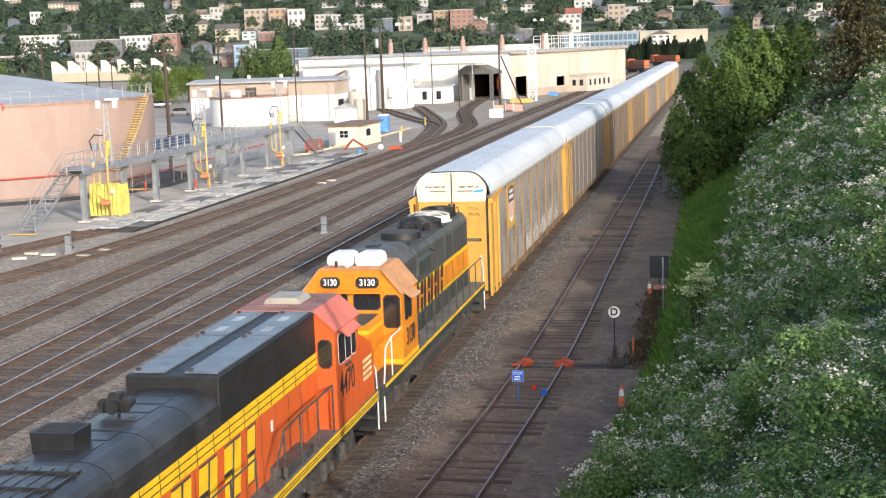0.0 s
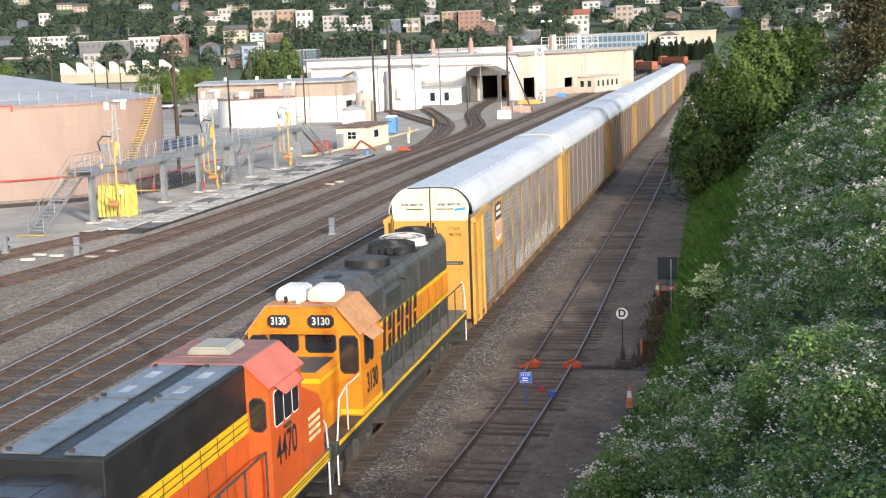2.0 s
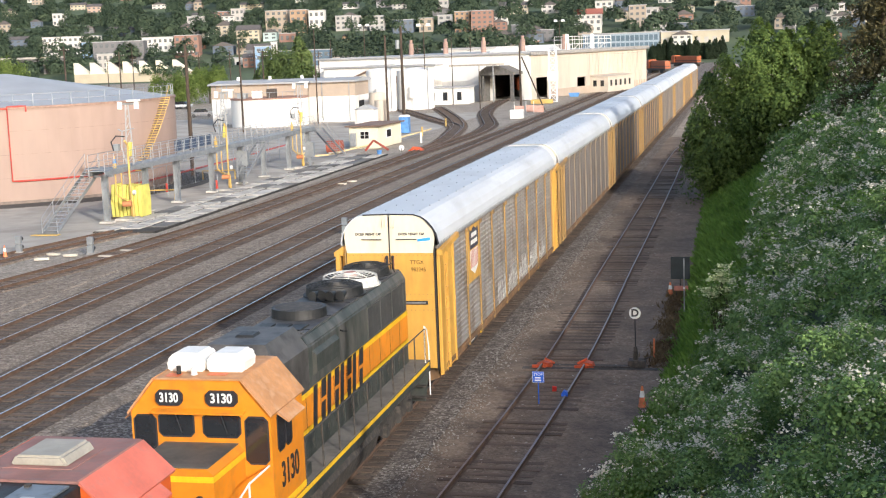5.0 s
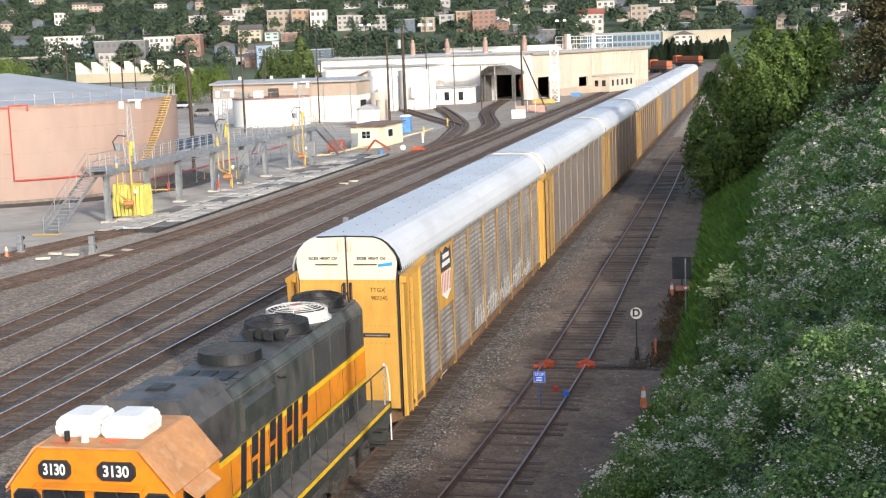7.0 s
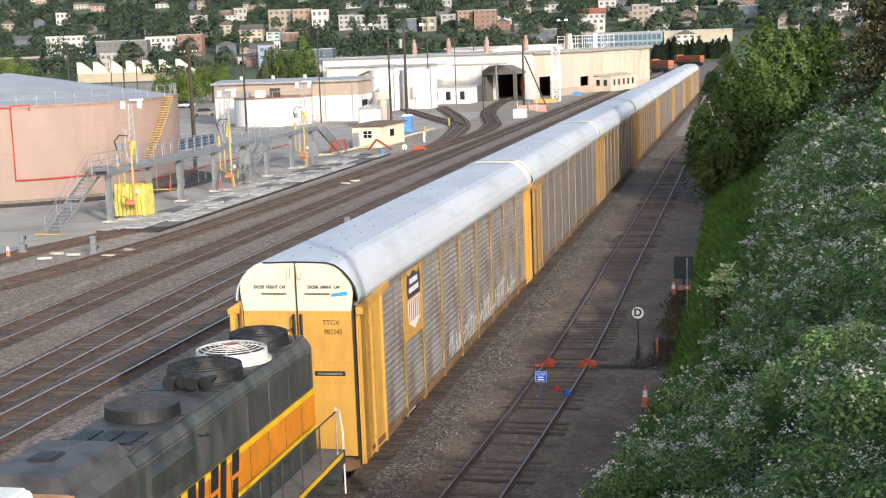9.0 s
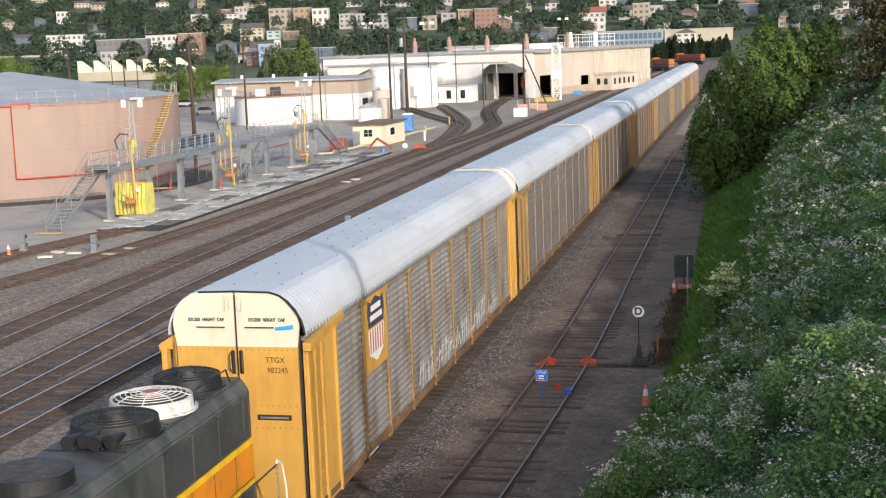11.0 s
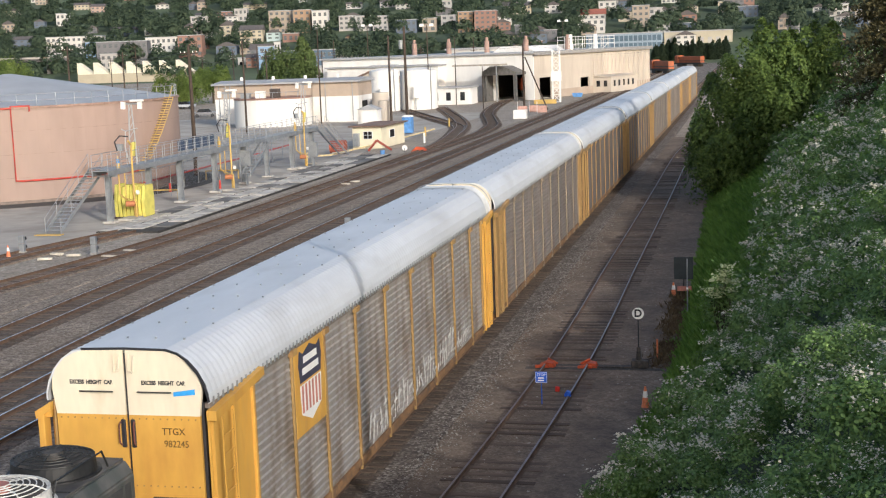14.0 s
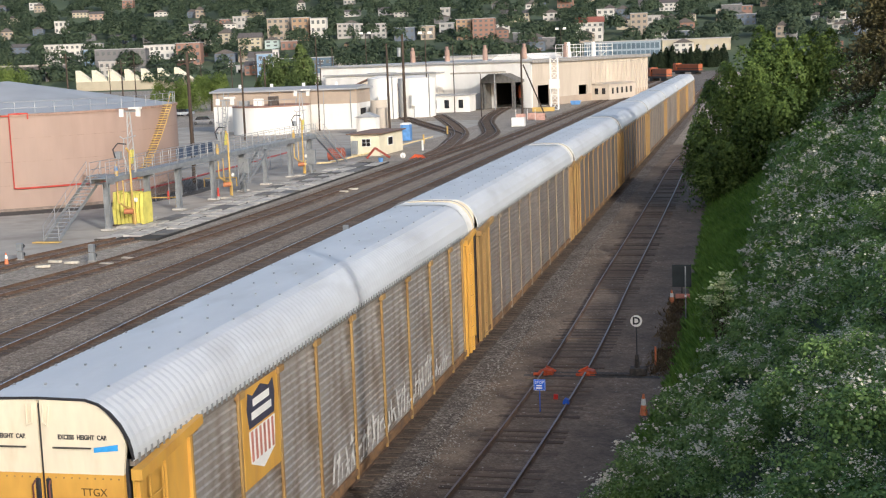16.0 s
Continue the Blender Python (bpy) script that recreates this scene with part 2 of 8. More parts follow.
HILLM = mat("wooded_hillside", (0.07, 0.10, 0.05), 0.95, 0, 0.35, 0.02)
BRAMBLE = leaf_mat("bramble_leaves", (0.06, 0.13, 0.034), (0.27, 0.395, 0.125), 0.6, clump=0.35, through=0.2)
SPROUT = leaf_mat("young_yellow_green_leaves", (0.10, 0.20, 0.035), (0.27, 0.40, 0.09), 0.6, clump=0.8, through=0.25)
GRASSM = leaf_mat("lush_grass", (0.09, 0.19, 0.034), (0.23, 0.39, 0.08), clump=0.6)
# Leaf colour is lowered to stand for shade that nothing here casts.
MAPLE = leaf_mat("shade_dimmed_maple_leaves", (0.032, 0.066, 0.018), (0.20, 0.285, 0.068), 0.6, clump=0.3, through=0.25)
CONIFER = leaf_mat("brownish_conifer_needles", (0.035, 0.036, 0.016), (0.11, 0.095, 0.045), clump=0.6, through=0.15)
WOODS = leaf_mat("far_woods_leaves", (0.036, 0.06, 0.04), (0.10, 0.138, 0.085), 0.85, clump=0.05)
DARKSHRUB = leaf_mat("dark_hedge_leaves", (0.012, 0.026, 0.014), (0.04, 0.06, 0.03), 0.7, clump=0.2)
BLOSSOM = leaf_mat("white_blossom", (0.68, 0.61, 0.49), (0.93, 0.87, 0.74), 0.7)
STRAW = leaf_mat("dry_brown_grass", (0.09, 0.06, 0.035), (0.22, 0.16, 0.09), 0.8)
PALESTONE = leaf_mat("pale_scattered_stone", (0.28, 0.26, 0.23), (0.5, 0.47, 0.43), 0.9)
CREAMBLOSSOM = leaf_mat("creamy_umbel_blossom", (0.42, 0.48, 0.25), (0.70, 0.73, 0.48), 0.7)


# ---- mesh helpers ----
def thing(name, m, label, category, group="", kind=""):
    ob = new(name)
    ob.matrix_world = m
    return tagged(ob, label, category, group, kind)


def link_mesh(name, me, material, parent=None, label=""):
    ob = new(name, me)
    if material and not me.materials:
        me.materials.append(material)
    ob.parent = parent
    if label:
        ob["label"] = label
    return ob


def part(name, bm, material, parent=None, label="", smooth=False):
    me = bpy.data.meshes.new(name)
    bmesh.ops.recalc_face_normals(bm, faces=bm.faces)
    bm.to_mesh(me)
    bm.free()
    if smooth:
        me.shade_smooth()
    return link_mesh(name, me, material, parent, label)


def box(bm, x0, x1, y0, y1, z0, z1, bevel=0.0):
    r = bmesh.ops.create_cube(bm, size=1, matrix=Matrix.Translation(((x0 + x1) / 2, (y0 + y1) / 2, (z0 + z1) / 2)) @ Matrix.Diagonal((x1 - x0, y1 - y0, z1 - z0, 1)))
    if bevel:
        es = list({e for v in r["verts"] for e in v.link_edges})
        bmesh.ops.bevel(bm, geom=es, offset=bevel, segments=2, affect="EDGES", profile=0.5)
    return bm


def tube(bm, a, b, r0, r1=None, seg=8):
    a, b = Vector(a), Vector(b)
    d = b - a
    m = Matrix.Translation((a + b) / 2) @ d.to_track_quat("Z", "Y").to_matrix().to_4x4()
    bmesh.ops.create_cone(bm, cap_ends=True, segments=seg, radius1=r0, radius2=r0 if r1 is None else r1, depth=d.length, matrix=m)
    return bm


def path_tube(bm, pts, r, seg=6):
    """One bent round bar through all the points."""
    p = [Vector(q) for q in pts]
    rings, side = [], None
    for i, q in enumerate(p):
        d0 = (q - p[i - 1]).normalized() if i else (p[1] - q).normalized()
        d1 = (p[i + 1] - q).normalized() if i + 1 < len(p) else d0
        t = d0 + d1
        t = t.normalized() if t.length > 1e-4 else d1
        if side is None:
            side = t.orthogonal()
        side = side - t * side.dot(t)
        side = side.normalized() if side.length > 1e-4 else t.orthogonal().normalized()
        up = t.cross(side)
        rings.append([bm.verts.new(q + (side * math.cos(k * math.tau / seg) + up * math.sin(k * math.tau / seg)) * r) for k in range(seg)])
    for a, b in zip(rings, rings[1:]):
        for k in range(seg):
            bm.faces.new((a[k], a[(k + 1) % seg], b[(k + 1) % seg], b[k]))
    bm.faces.new(rings[0][::-1])
    bm.faces.new(rings[-1])
    return bm


def prism(bm, profile, axis, a, b):
    """A closed outline of (u, v) pairs drawn from a to b along an axis: 'y' takes (x, z), 'x' takes (y, z), 'z' takes (x, y)."""
    put = {"y": lambda u, v, w: (u, w, v), "x": lambda u, v, w: (w, u, v), "z": lambda u, v, w: (u, v, w)}[axis]
    v0 = [bm.verts.new(put(u, v, a)) for u, v in profile]
    v1 = [bm.verts.new(put(u, v, b)) for u, v in profile]
    k = len(profile)
    for i in range(k):
        bm.faces.new((v0[i], v0[(i + 1) % k], v1[(i + 1) % k], v1[i]))
    bm.faces.new(v0)
    bm.faces.new(v1[::-1])
    return bm


def moved(bm, m):
    bmesh.ops.transform(bm, matrix=m, verts=bm.verts)
    return bm


def frustum(bm, x0, x1, y0, y1, z0, z1, inset):
    """A block whose top is drawn in by inset on all sides."""
    lo = [bm.verts.new(v) for v in ((x0, y0, z0), (x1, y0, z0), (x1, y1, z0), (x0, y1, z0))]
    hi = [bm.verts.new(v) for v in ((x0 + inset, y0 + inset, z1), (x1 - inset, y0 + inset, z1), (x1 - inset, y1 - inset, z1), (x0 + inset, y1 - inset, z1))]
    for k in range(4):
        bm.faces.new((lo[k], lo[(k + 1) % 4], hi[(k + 1) % 4], hi[k]))
    bm.faces.new(lo[::-1])
    bm.faces.new(hi)
    return bm


def raise_above(ob, z0, k, wide=1.0):
    """Heighten all that stands above z0 on a vehicle, and set its width."""
    done = set()
    for o in ob.children_recursive:
        if o.type == "MESH" and o.name.split(".")[0] not in ("wheelset", "side_panel") and o.data not in done:
            done.add(o.data)
            for v in o.data.vertices:
                v.co.x *= wide
                if v.co.z > z0:
                    v.co.z = z0 + (v.co.z - z0) * k


def B():
    return bmesh.new()


def words(text, size, m, material, parent, name="lettering", depth=0.004, label="", squeeze=1.0, bold=0.0):
    cu = bpy.data.curves.new(name, "FONT")
    cu.body, cu.size, cu.extrude, cu.align_x, cu.align_y = text, size, depth, "CENTER", "CENTER"
    cu.offset = bold
    ob = bpy.data.objects.new(name, cu)
    scene.collection.objects.link(ob)
    me = bpy.data.meshes.new_from_object(ob.evaluated_get(bpy.context.evaluated_depsgraph_get()))
    bpy.data.objects.remove(ob)
    me.transform(m @ Matrix.Diagonal((squeeze, 1, 1, 1)))
    me.materials.clear()
    return link_mesh(name, me, material, parent, label)


FACE_E = Matrix(((0, 0, 1, 0), (1, 0, 0, 0), (0, 1, 0, 0), (0, 0, 0, 1)))  # writing on a side that faces +x
FACE_S = Matrix(((1, 0, 0, 0), (0, 0, -1, 0), (0, 1, 0, 0), (0, 0, 0, 1)))  # writing on a face towards -y


def at(x, y, z):
    return Matrix.Translation((x, y, z))


def quads(name, P, material, parent=None, per=4):
    """One mesh from an array of polygons, per corners each."""
    P = np.asarray(P, dtype=np.float64)
    k = len(P)
    me = bpy.data.meshes.new(name)
    me.vertices.add(k * per)
    me.vertices.foreach_set("co", P.reshape(-1))
    me.loops.add(k * per)
    me.loops.foreach_set("vertex_index", np.arange(k * per, dtype=np.int32))
    me.polygons.add(k)
    me.polygons.foreach_set("loop_start", np.arange(0, k * per, per, dtype=np.int32))
    me.polygons.foreach_set("loop_total", np.full(k, per, dtype=np.int32))
    me.update(calc_edges=True)
    me.validate()
    return link_mesh(name, me, material, parent)


def leaf_quads(C, size, rng, up=0.4, aspect=0.6):
    """Leaf-shaped quads (kites) at centres C with random turns; up pulls their faces towards the sky."""
    k = len(C)
    nrm = rng.normal(size=(k, 3))
    nrm[:, 2] = np.abs(nrm[:, 2]) + up * 2
    nrm /= np.linalg.norm(nrm, axis=1)[:, None]
    a = rng.normal(size=(k, 3))
    a -= nrm * (a * nrm).sum(1)[:, None]
    a /= np.linalg.norm(a, axis=1)[:, None]
    b = np.cross(nrm, a)
    s = (size * rng.uniform(0.6, 1.35, k))[:, None]
    bend = nrm * s * 0.12
    return np.stack([C - a * s * 0.5, C + b * s * aspect * 0.5 - a * s * 0.08 - bend, C + a * s * 0.5, C - b * s * aspect * 0.5 - a * s * 0.08 - bend], axis=1)


def facing_quads(C, N, size, rng, aspect=0.7, loose=0.5, up=0.5):
    """Leaf-shaped quads at centres C whose faces follow the directions N, loosened and pulled towards the sky."""
    k = len(C)
    n_ = N + rng.normal(size=(k, 3)) * loose + [0, 0, up]
    n_ /= np.linalg.norm(n_, axis=1)[:, None]
    a = rng.normal(size=(k, 3))
    a -= n_ * (a * n_).sum(1)[:, None]
    a /= np.linalg.norm(a, axis=1)[:, None]
    b = np.cross(n_, a)
    s = (size * rng.uniform(0.6, 1.35, k))[:, None]
    bend = n_ * s * 0.14
    return np.stack([C - a * s * 0.5, C + b * s * aspect * 0.5 - a * s * 0.06 - bend, C + a * s * 0.5, C - b * s * aspect * 0.5 - a * s * 0.06 - bend], axis=1)


# ---- ground, hill and bank ----
def hill_height(x, y):
    z = 0.11 * max(0.0, y - 600) + 0.02 * max(0.0, y - 1000)
    return -0.25 + z + (1.5 * noise.noise(Vector((x / 60, y / 60, 0))) * min(1, max(0, (y - 620) / 60)))


def ground_sheet():
    bm = B()
    xs = [-2500, -1500, -900] + list(range(-700, 301, 50)) + [500, 900, 1500, 2500]
    ys = [-1500, -600, -200, 0, 100, 200, 300, 400, 500, 560] + list(range(600, 1500, 30)) + [1600, 2000, 3000]
    g = [[bm.verts.new((x, y, hill_height(x, y))) for x in xs] for y in ys]
    for j in range(len(ys) - 1):
        for i in range(len(xs) - 1):
            f = bm.faces.new((g[j][i], g[j][i + 1], g[j + 1][i + 1], g[j + 1][i]))
            f.material_index = 1 if ys[j] >= 560 else 0
    ob = part("ground", bm, GROUNDM, None, smooth=True)
    ob.data.materials.append(HILLM)
    tagged(ob, "packed grey-brown rail yard dirt rising to wooded hill", "ground", kind="structure")


ground_sheet()


def strip(name, x0, x1, y0, y1, z, material, label, slope=0.25, category="ground"):
    bm = B()
    prism(bm, [(x0 - slope, -0.3), (x0, z), (x1, z), (x1 + slope, -0.3)], "y", y0, y1)
    return tagged(part(name, bm, material), label, category, kind="structure")


strip("ballast_bed", -33.2, -20.6, -60, 700, -0.165, BALLAST, "grey-brown crushed stone ballast under the main tracks", 0.5)
strip("ballast_bed", -13.4, -9.0, -60, 600, -0.17, CINDER, "dark oily ballast under the train", 0.4)
strip("ballast_bed", -37.0, -33.6, -60, 150, -0.2, BALLAST, "rusty brown ballast under the yard track", 0.3)
strip("pavement", -120, -42.3, 60, 230, -0.235, ASPHALT, "worn grey asphalt yard beside the fuel rack", 0.1)
strip("path", -20.3, -13.6, -60, 600, -0.2, CINDER, "dark cinder strip between the tracks", 0.2)
strip("path", -8.9, 3.0, -60, 160, -0.152, DIRT, "shaded trodden brown dirt beside the spur", 0.1)


# ---- tracks ----
TIE_MESH = bpy.data.meshes.new("tie")
_b = box(B(), -1.28, 1.28, -0.115, 0.115, -0.19, -0.135)
_b.to_mesh(TIE_MESH)
_b.free()
TIE_MESH.materials.append(TIE)


def sweep_rail(bm, pts, off, w, z0, z1):
    """A bar along a plan line, off metres to its right."""
    ring = []
    for i, q in enumerate(pts):
        a, c = pts[max(0, i - 1)], pts[min(len(pts) - 1, i + 1)]
        d = Vector((c[0] - a[0], c[1] - a[1])).normalized()
        n_ = Vector((d.y, -d.x))
        ring.append([bm.verts.new((q[0] + n_.x * (off + s), q[1] + n_.y * (off + s), z)) for s, z in ((-w, z0), (-w, z1), (w, z1), (w, z0))])
    for r0, r1 in zip(ring, ring[1:]):
        for k in range(4):
            bm.faces.new((r0[k], r0[(k + 1) % 4], r1[(k + 1) % 4], r1[k]))
    bm.faces.new(ring[0])
    bm.faces.new(ring[-1][::-1])


def smooth_line(keys, step=1.5):
    """Points every step metres along a smooth line through the keys."""
    k = [Vector(q) for q in keys]
    d = [0.0]
    for a, b in zip(k, k[1:]):
        d.append(d[-1] + (b - a).length)
    last = len(k) - 1
    slope = [(k[min(i + 1, last)] - k[max(i - 1, 0)]) / (d[min(i + 1, last)] - d[max(i - 1, 0)]) for i in range(last + 1)]
    out = []
    for i in range(last):
        ln = d[i + 1] - d[i]
        cnt = max(2, int(ln / step))
        for j in range(cnt):
            t = j / cnt
            out.append(k[i] * (2 * t ** 3 - 3 * t * t + 1) + slope[i] * ln * (t ** 3 - 2 * t * t + t) + k[i + 1] * (3 * t * t - 2 * t ** 3) + slope[i + 1] * ln * (t ** 3 - t * t))
    return [(v.x, v.y) for v in out] + [tuple(k[-1])]


def track(keys, label, near, shine=True, spacing=0.54, group="railway tracks", sink=(-0.012, 0.012)):
    """Two rails on ties; ties between the plan lengths near[0] and near[1] are separate pieces."""
    ob = thing("railway_track", pose(0, 0, 0), label, "track", group, "structure")
    line = smooth_line(keys)
    for off in (-0.75, 0.75):
        bm = B()
        sweep_rail(bm, line, off, 0.07, -0.15, -0.13)
        sweep_rail(bm, line, off, 0.012, -0.13, -0.035)
        sweep_rail(bm, line, off, 0.034, -0.04, -0.003)
        rail = part("rail", bm, RAILRUST, ob)
        bm = B()
        sweep_rail(bm, line, off, 0.029, -0.004, 0.0)
        part("running_surface", bm, RAILTOP if shine else RAILDULL, rail)
    bm = B()
    sweep_rail(bm, line, 0, 1.36, -0.3, -0.157)
    part("track_bed", bm, OILBED if shine else YARDBED, ob, "dark oil-stained stone between the rails" if shine else "rusty brown dirt between the rails")
    rest, todo = [], spacing
    for a, c in zip(line, line[1:]):
        d = Vector((c[0] - a[0], c[1] - a[1]))
        ln = d.length
        while todo <= ln:
            q = Vector(a) + d * (todo / ln)
            ang = math.atan2(-d.x, d.y) + random.gauss(0, 0.012)
            todo += spacing
            m = at(q.x + random.gauss(0, 0.04), q.y, random.uniform(*sink)) @ Matrix.Rotation(ang, 4, "Z")
            if near[0] <= q.y <= near[1]:
                t = new("tie", TIE_MESH)
                t.parent = ob
                t.matrix_local = m
            else:
                for x0, x1, y0, y1, z0, z1 in ((-1.28, 1.28, -0.115, 0.115, -0.19, -0.135),):
                    c8 = [m @ Vector(v) for v in ((x0, y0, z1), (x1, y0, z1), (x1, y1, z1), (x0, y1, z1), (x0, y0, z0), (x1, y0, z0), (x1, y1, z0), (x0, y1, z0))]
                    for f in ((0, 1, 2, 3), (0, 1, 5, 4), (1, 2, 6, 5), (3, 2, 6, 7), (0, 3, 7, 4)):
                        rest.append([c8[i][:] for i in f])
        todo -= ln
    if rest:
        tagged(quads("far_ties", rest, TIE, ob), kind="stuff")
    return ob


TRAIN_X = -11.2
track([(-22.95, -60), (-22.87, 40), (-22.6, 82), (-22.3, 200), (-22.0, 500)], "main track with bright rails on weathered wooden ties", (30, 110))
track([(-24.6, -60), (-25.5, 38), (-26.0, 52), (-26.4, 64), (-26.75, 105), (-26.8, 240), (-26.4, 500)], "main track with polished rails on dark ties", (35, 115))
track([(-30.2, -60), (-30.65, 48), (-31.0, 66), (-31.1, 125), (-31.1, 240), (-30.7, 500)], "main track with blue-lit rails and pale ballast", (45, 125))
track([(TRAIN_X, -60), (TRAIN_X, 600)], "track under the freight train with dark ties", (15, 90), spacing=0.52)
track([(-8.3, 0), (-7.42, 20), (-6.94, 32), (-6.72, 37), (-6.54, 42), (-6.4, 48), (-6.37, 56), (-6.42, 66), (-6.42, 85), (-6.47, 105), (-6.55, 132), (-6.2, 144), (-4.8, 158), (-2.0, 175)], "spur track with rust-brown rails half sunk in dirt", (18, 130), shine=False, spacing=0.56, sink=(-0.03, 0.014))
track([(-39.6, 40), (-38.9, 55), (-37.3, 65), (-36.2, 74), (-35.3, 90), (-35.0, 118), (-35.0, 138), (-35.6, 157), (-37.0, 170), (-39.6, 188), (-43, 203), (-48.8, 224), (-57, 252)], "rusty yard track curving to the repair shop", (52, 150), shine=False)
track([(-35.0, 130), (-34.6, 150), (-34.2, 172), (-35.6, 190), (-38.2, 203), (-42.2, 222), (-45.4, 244), (-48.5, 276), (-49.5, 292)], "rusty yard track running into the open shop door", (130, 131), shine=False)
track([(-43.8, 55), (-42.6, 72), (-41.2, 79), (-40.3, 83)], "rusty yard track under the fuel rack pans", (52, 84), shine=False)
track([(-37, 170), (-40.5, 190), (-47.5, 208), (-57, 232), (-62, 245)], "rusty yard track crossing towards the white silos", (170, 171), shine=False)


# ---- spill pans along the fuel rack ----
STEELPAN = mat("dull_steel_grating", (0.16, 0.155, 0.15), 0.75, 0.2, 0.2, 1.0, per_piece=0.3)


def spill_pans():
    ob = thing("spill_pan", pose(0, 0, 0), "grey concrete and steel spill pans beside the fuel rack", "spill pan", kind="structure")
    for row, (x0, x1) in enumerate(((-42.45, -41.15), (-41.0, -39.65), (-39.5, -38.1))):
        y = 83.3 + row * 0.9
        while y < 141:
            ln = random.uniform(1.9, 3.1)
            h = -0.06 + random.uniform(-0.03, 0.03)
            bm = box(B(), x0 + random.uniform(0, 0.12), x1 - random.uniform(0, 0.12), y, y + ln - random.uniform(0.25, 0.5), -0.24, h, 0.02)
            bmesh.ops.rotate(bm, verts=bm.verts, cent=((x0 + x1) / 2, y + ln / 2, h), matrix=Matrix.Rotation(random.gauss(0, 0.03), 3, "Z") @ Matrix.Rotation(random.gauss(0, 0.02), 3, "Y"))
            part("slab", bm, CONC if random.random() < 0.8 else STEELPAN, ob)
            y += ln
    part("pan_bed", box(B(), -42.5, -38.05, 83, 143.2, -0.3, -0.14), mat("dark_oily_bed", (0.05, 0.045, 0.04), 0.9), ob)
    bm = box(B(), -38.06, -37.98, 83, 143, -0.3, -0.1)
    part("edge_beam", bm, DARKIN, ob)


spill_pans()


# ---- train ----
def emblem_bars(parent, x, y0, z0, w, h, material, lean=0.18, name="emblem", grow=0.0):
    """Four plain slanted shapes in the place of a company name on a side facing +x."""
    for i in range(4):
        a = y0 + i * w / 4 + 0.06 - grow
        b = a + w / 4 - 0.16 + 2 * grow
        bm = B()
        s = h * lean
        t = (b - a) * 0.31
        for a0, b0, f0, f1 in ((a, a + t, 0.0, 1.0), (b - t, b, 0.0, 0.46 + grow), (b - t * 1.15, b + 0.04, 0.56 - grow, 1.0)):
            prism(bm, [(a0 + s * f0, z0 + h * f0), (b0 + s * f0, z0 + h * f0), (b0 + s * f1, z0 + h * f1), (a0 + s * f1, z0 + h * f1)], "x", x, x + 0.006)
        part(name, bm, material, parent, "plain slanted mark")



def truck(parent, y, axles, r=0.5, gap=1.75, half=0.75):
    bm = B()
    ln = gap * (axles - 1)
    for s in (-1, 1):
        prism(bm, [(y - ln / 2 - 0.55, 0.55), (y - ln / 2 - 0.4, 0.85), (y + ln / 2 + 0.4, 0.85), (y + ln / 2 + 0.55, 0.55), (y + ln / 2 - 0.1, 0.38), (y - ln / 2 + 0.1, 0.38)], "x", s * (half + 0.28) - 0.07, s * (half + 0.28) + 0.07)
        for i in range(axles):
            box(bm, s * (half + 0.36) - 0.1, s * (half + 0.36) + 0.1, y - ln / 2 + i * gap - 0.16, y - ln / 2 + i * gap + 0.16, 0.36, 0.7, 0.03)
        for i in range(axles - 1):
            tube(bm, (s * (half + 0.36), y - ln / 2 + (i + 0.5) * gap, 0.4), (s * (half + 0.36), y - ln / 2 + (i + 0.5) * gap, 0.9), 0.13, seg=10)
    part("truck_frame", bm, UNDER, parent)
    for i in range(axles):
        bm = B()
        for s in (-1, 1):
            tube(bm, (s * half - 0.06, 0, 0), (s * half + 0.06, 0, 0), r, seg=24)
            tube(bm, (s * half - 0.09, 0, 0), (s * half - 0.03, 0, 0), r + 0.03, seg=24)
            for k in range(4):
                box(bm, s * half + 0.05, s * half + 0.075, -0.03 + 0.22 * math.cos(k * 1.571), 0.03 + 0.22 * math.cos(k * 1.571), -0.03 + 0.22 * math.sin(k * 1.571), 0.03 + 0.22 * math.sin(k * 1.571))
        tube(bm, (-half, 0, 0), (half, 0, 0), 0.09)
        w = part("wheelset", bm, STEELW, parent)
        w.matrix_basis = at(0, y - ln / 2 + i * gap, r)


def handrail(parent, pts, posts, r=0.022, material=None, name="handrail"):
    for a, b in posts:
        part("stanchion", tube(B(), a, b, r, seg=6), material or WHITE, parent)
    return part(name, path_tube(B(), pts, r), material or WHITE, parent)


def glass_window(parent, face, x0, x1, z0, z1, pos, frame_mat, name="window", r=0.06):
    """A dark pane with a rounded rim on a face: 'e' looks to +x, 's' to -y, 'n' to +y, 'w' to -x."""
    def shape(g):
        a, b, c, d = x0 - g, x1 + g, z0 - g, z1 + g
        k = min(r + g, (b - a) / 2.2)
        return [(a + k, c), (b - k, c), (b, c + k), (b, d - k), (b - k, d), (a + k, d), (a, d - k), (a, c + k)]
    axis = "x" if face in "ew" else "y"
    sg = 1 if face in "en" else -1
    f = part(name, prism(B(), shape(0.035), axis, pos - 0.02 * sg, pos + 0.012 * sg), frame_mat, parent)
    part("pane", prism(B(), shape(0.0), axis, pos, pos + 0.018 * sg), DARKGLASS, f)
    return f


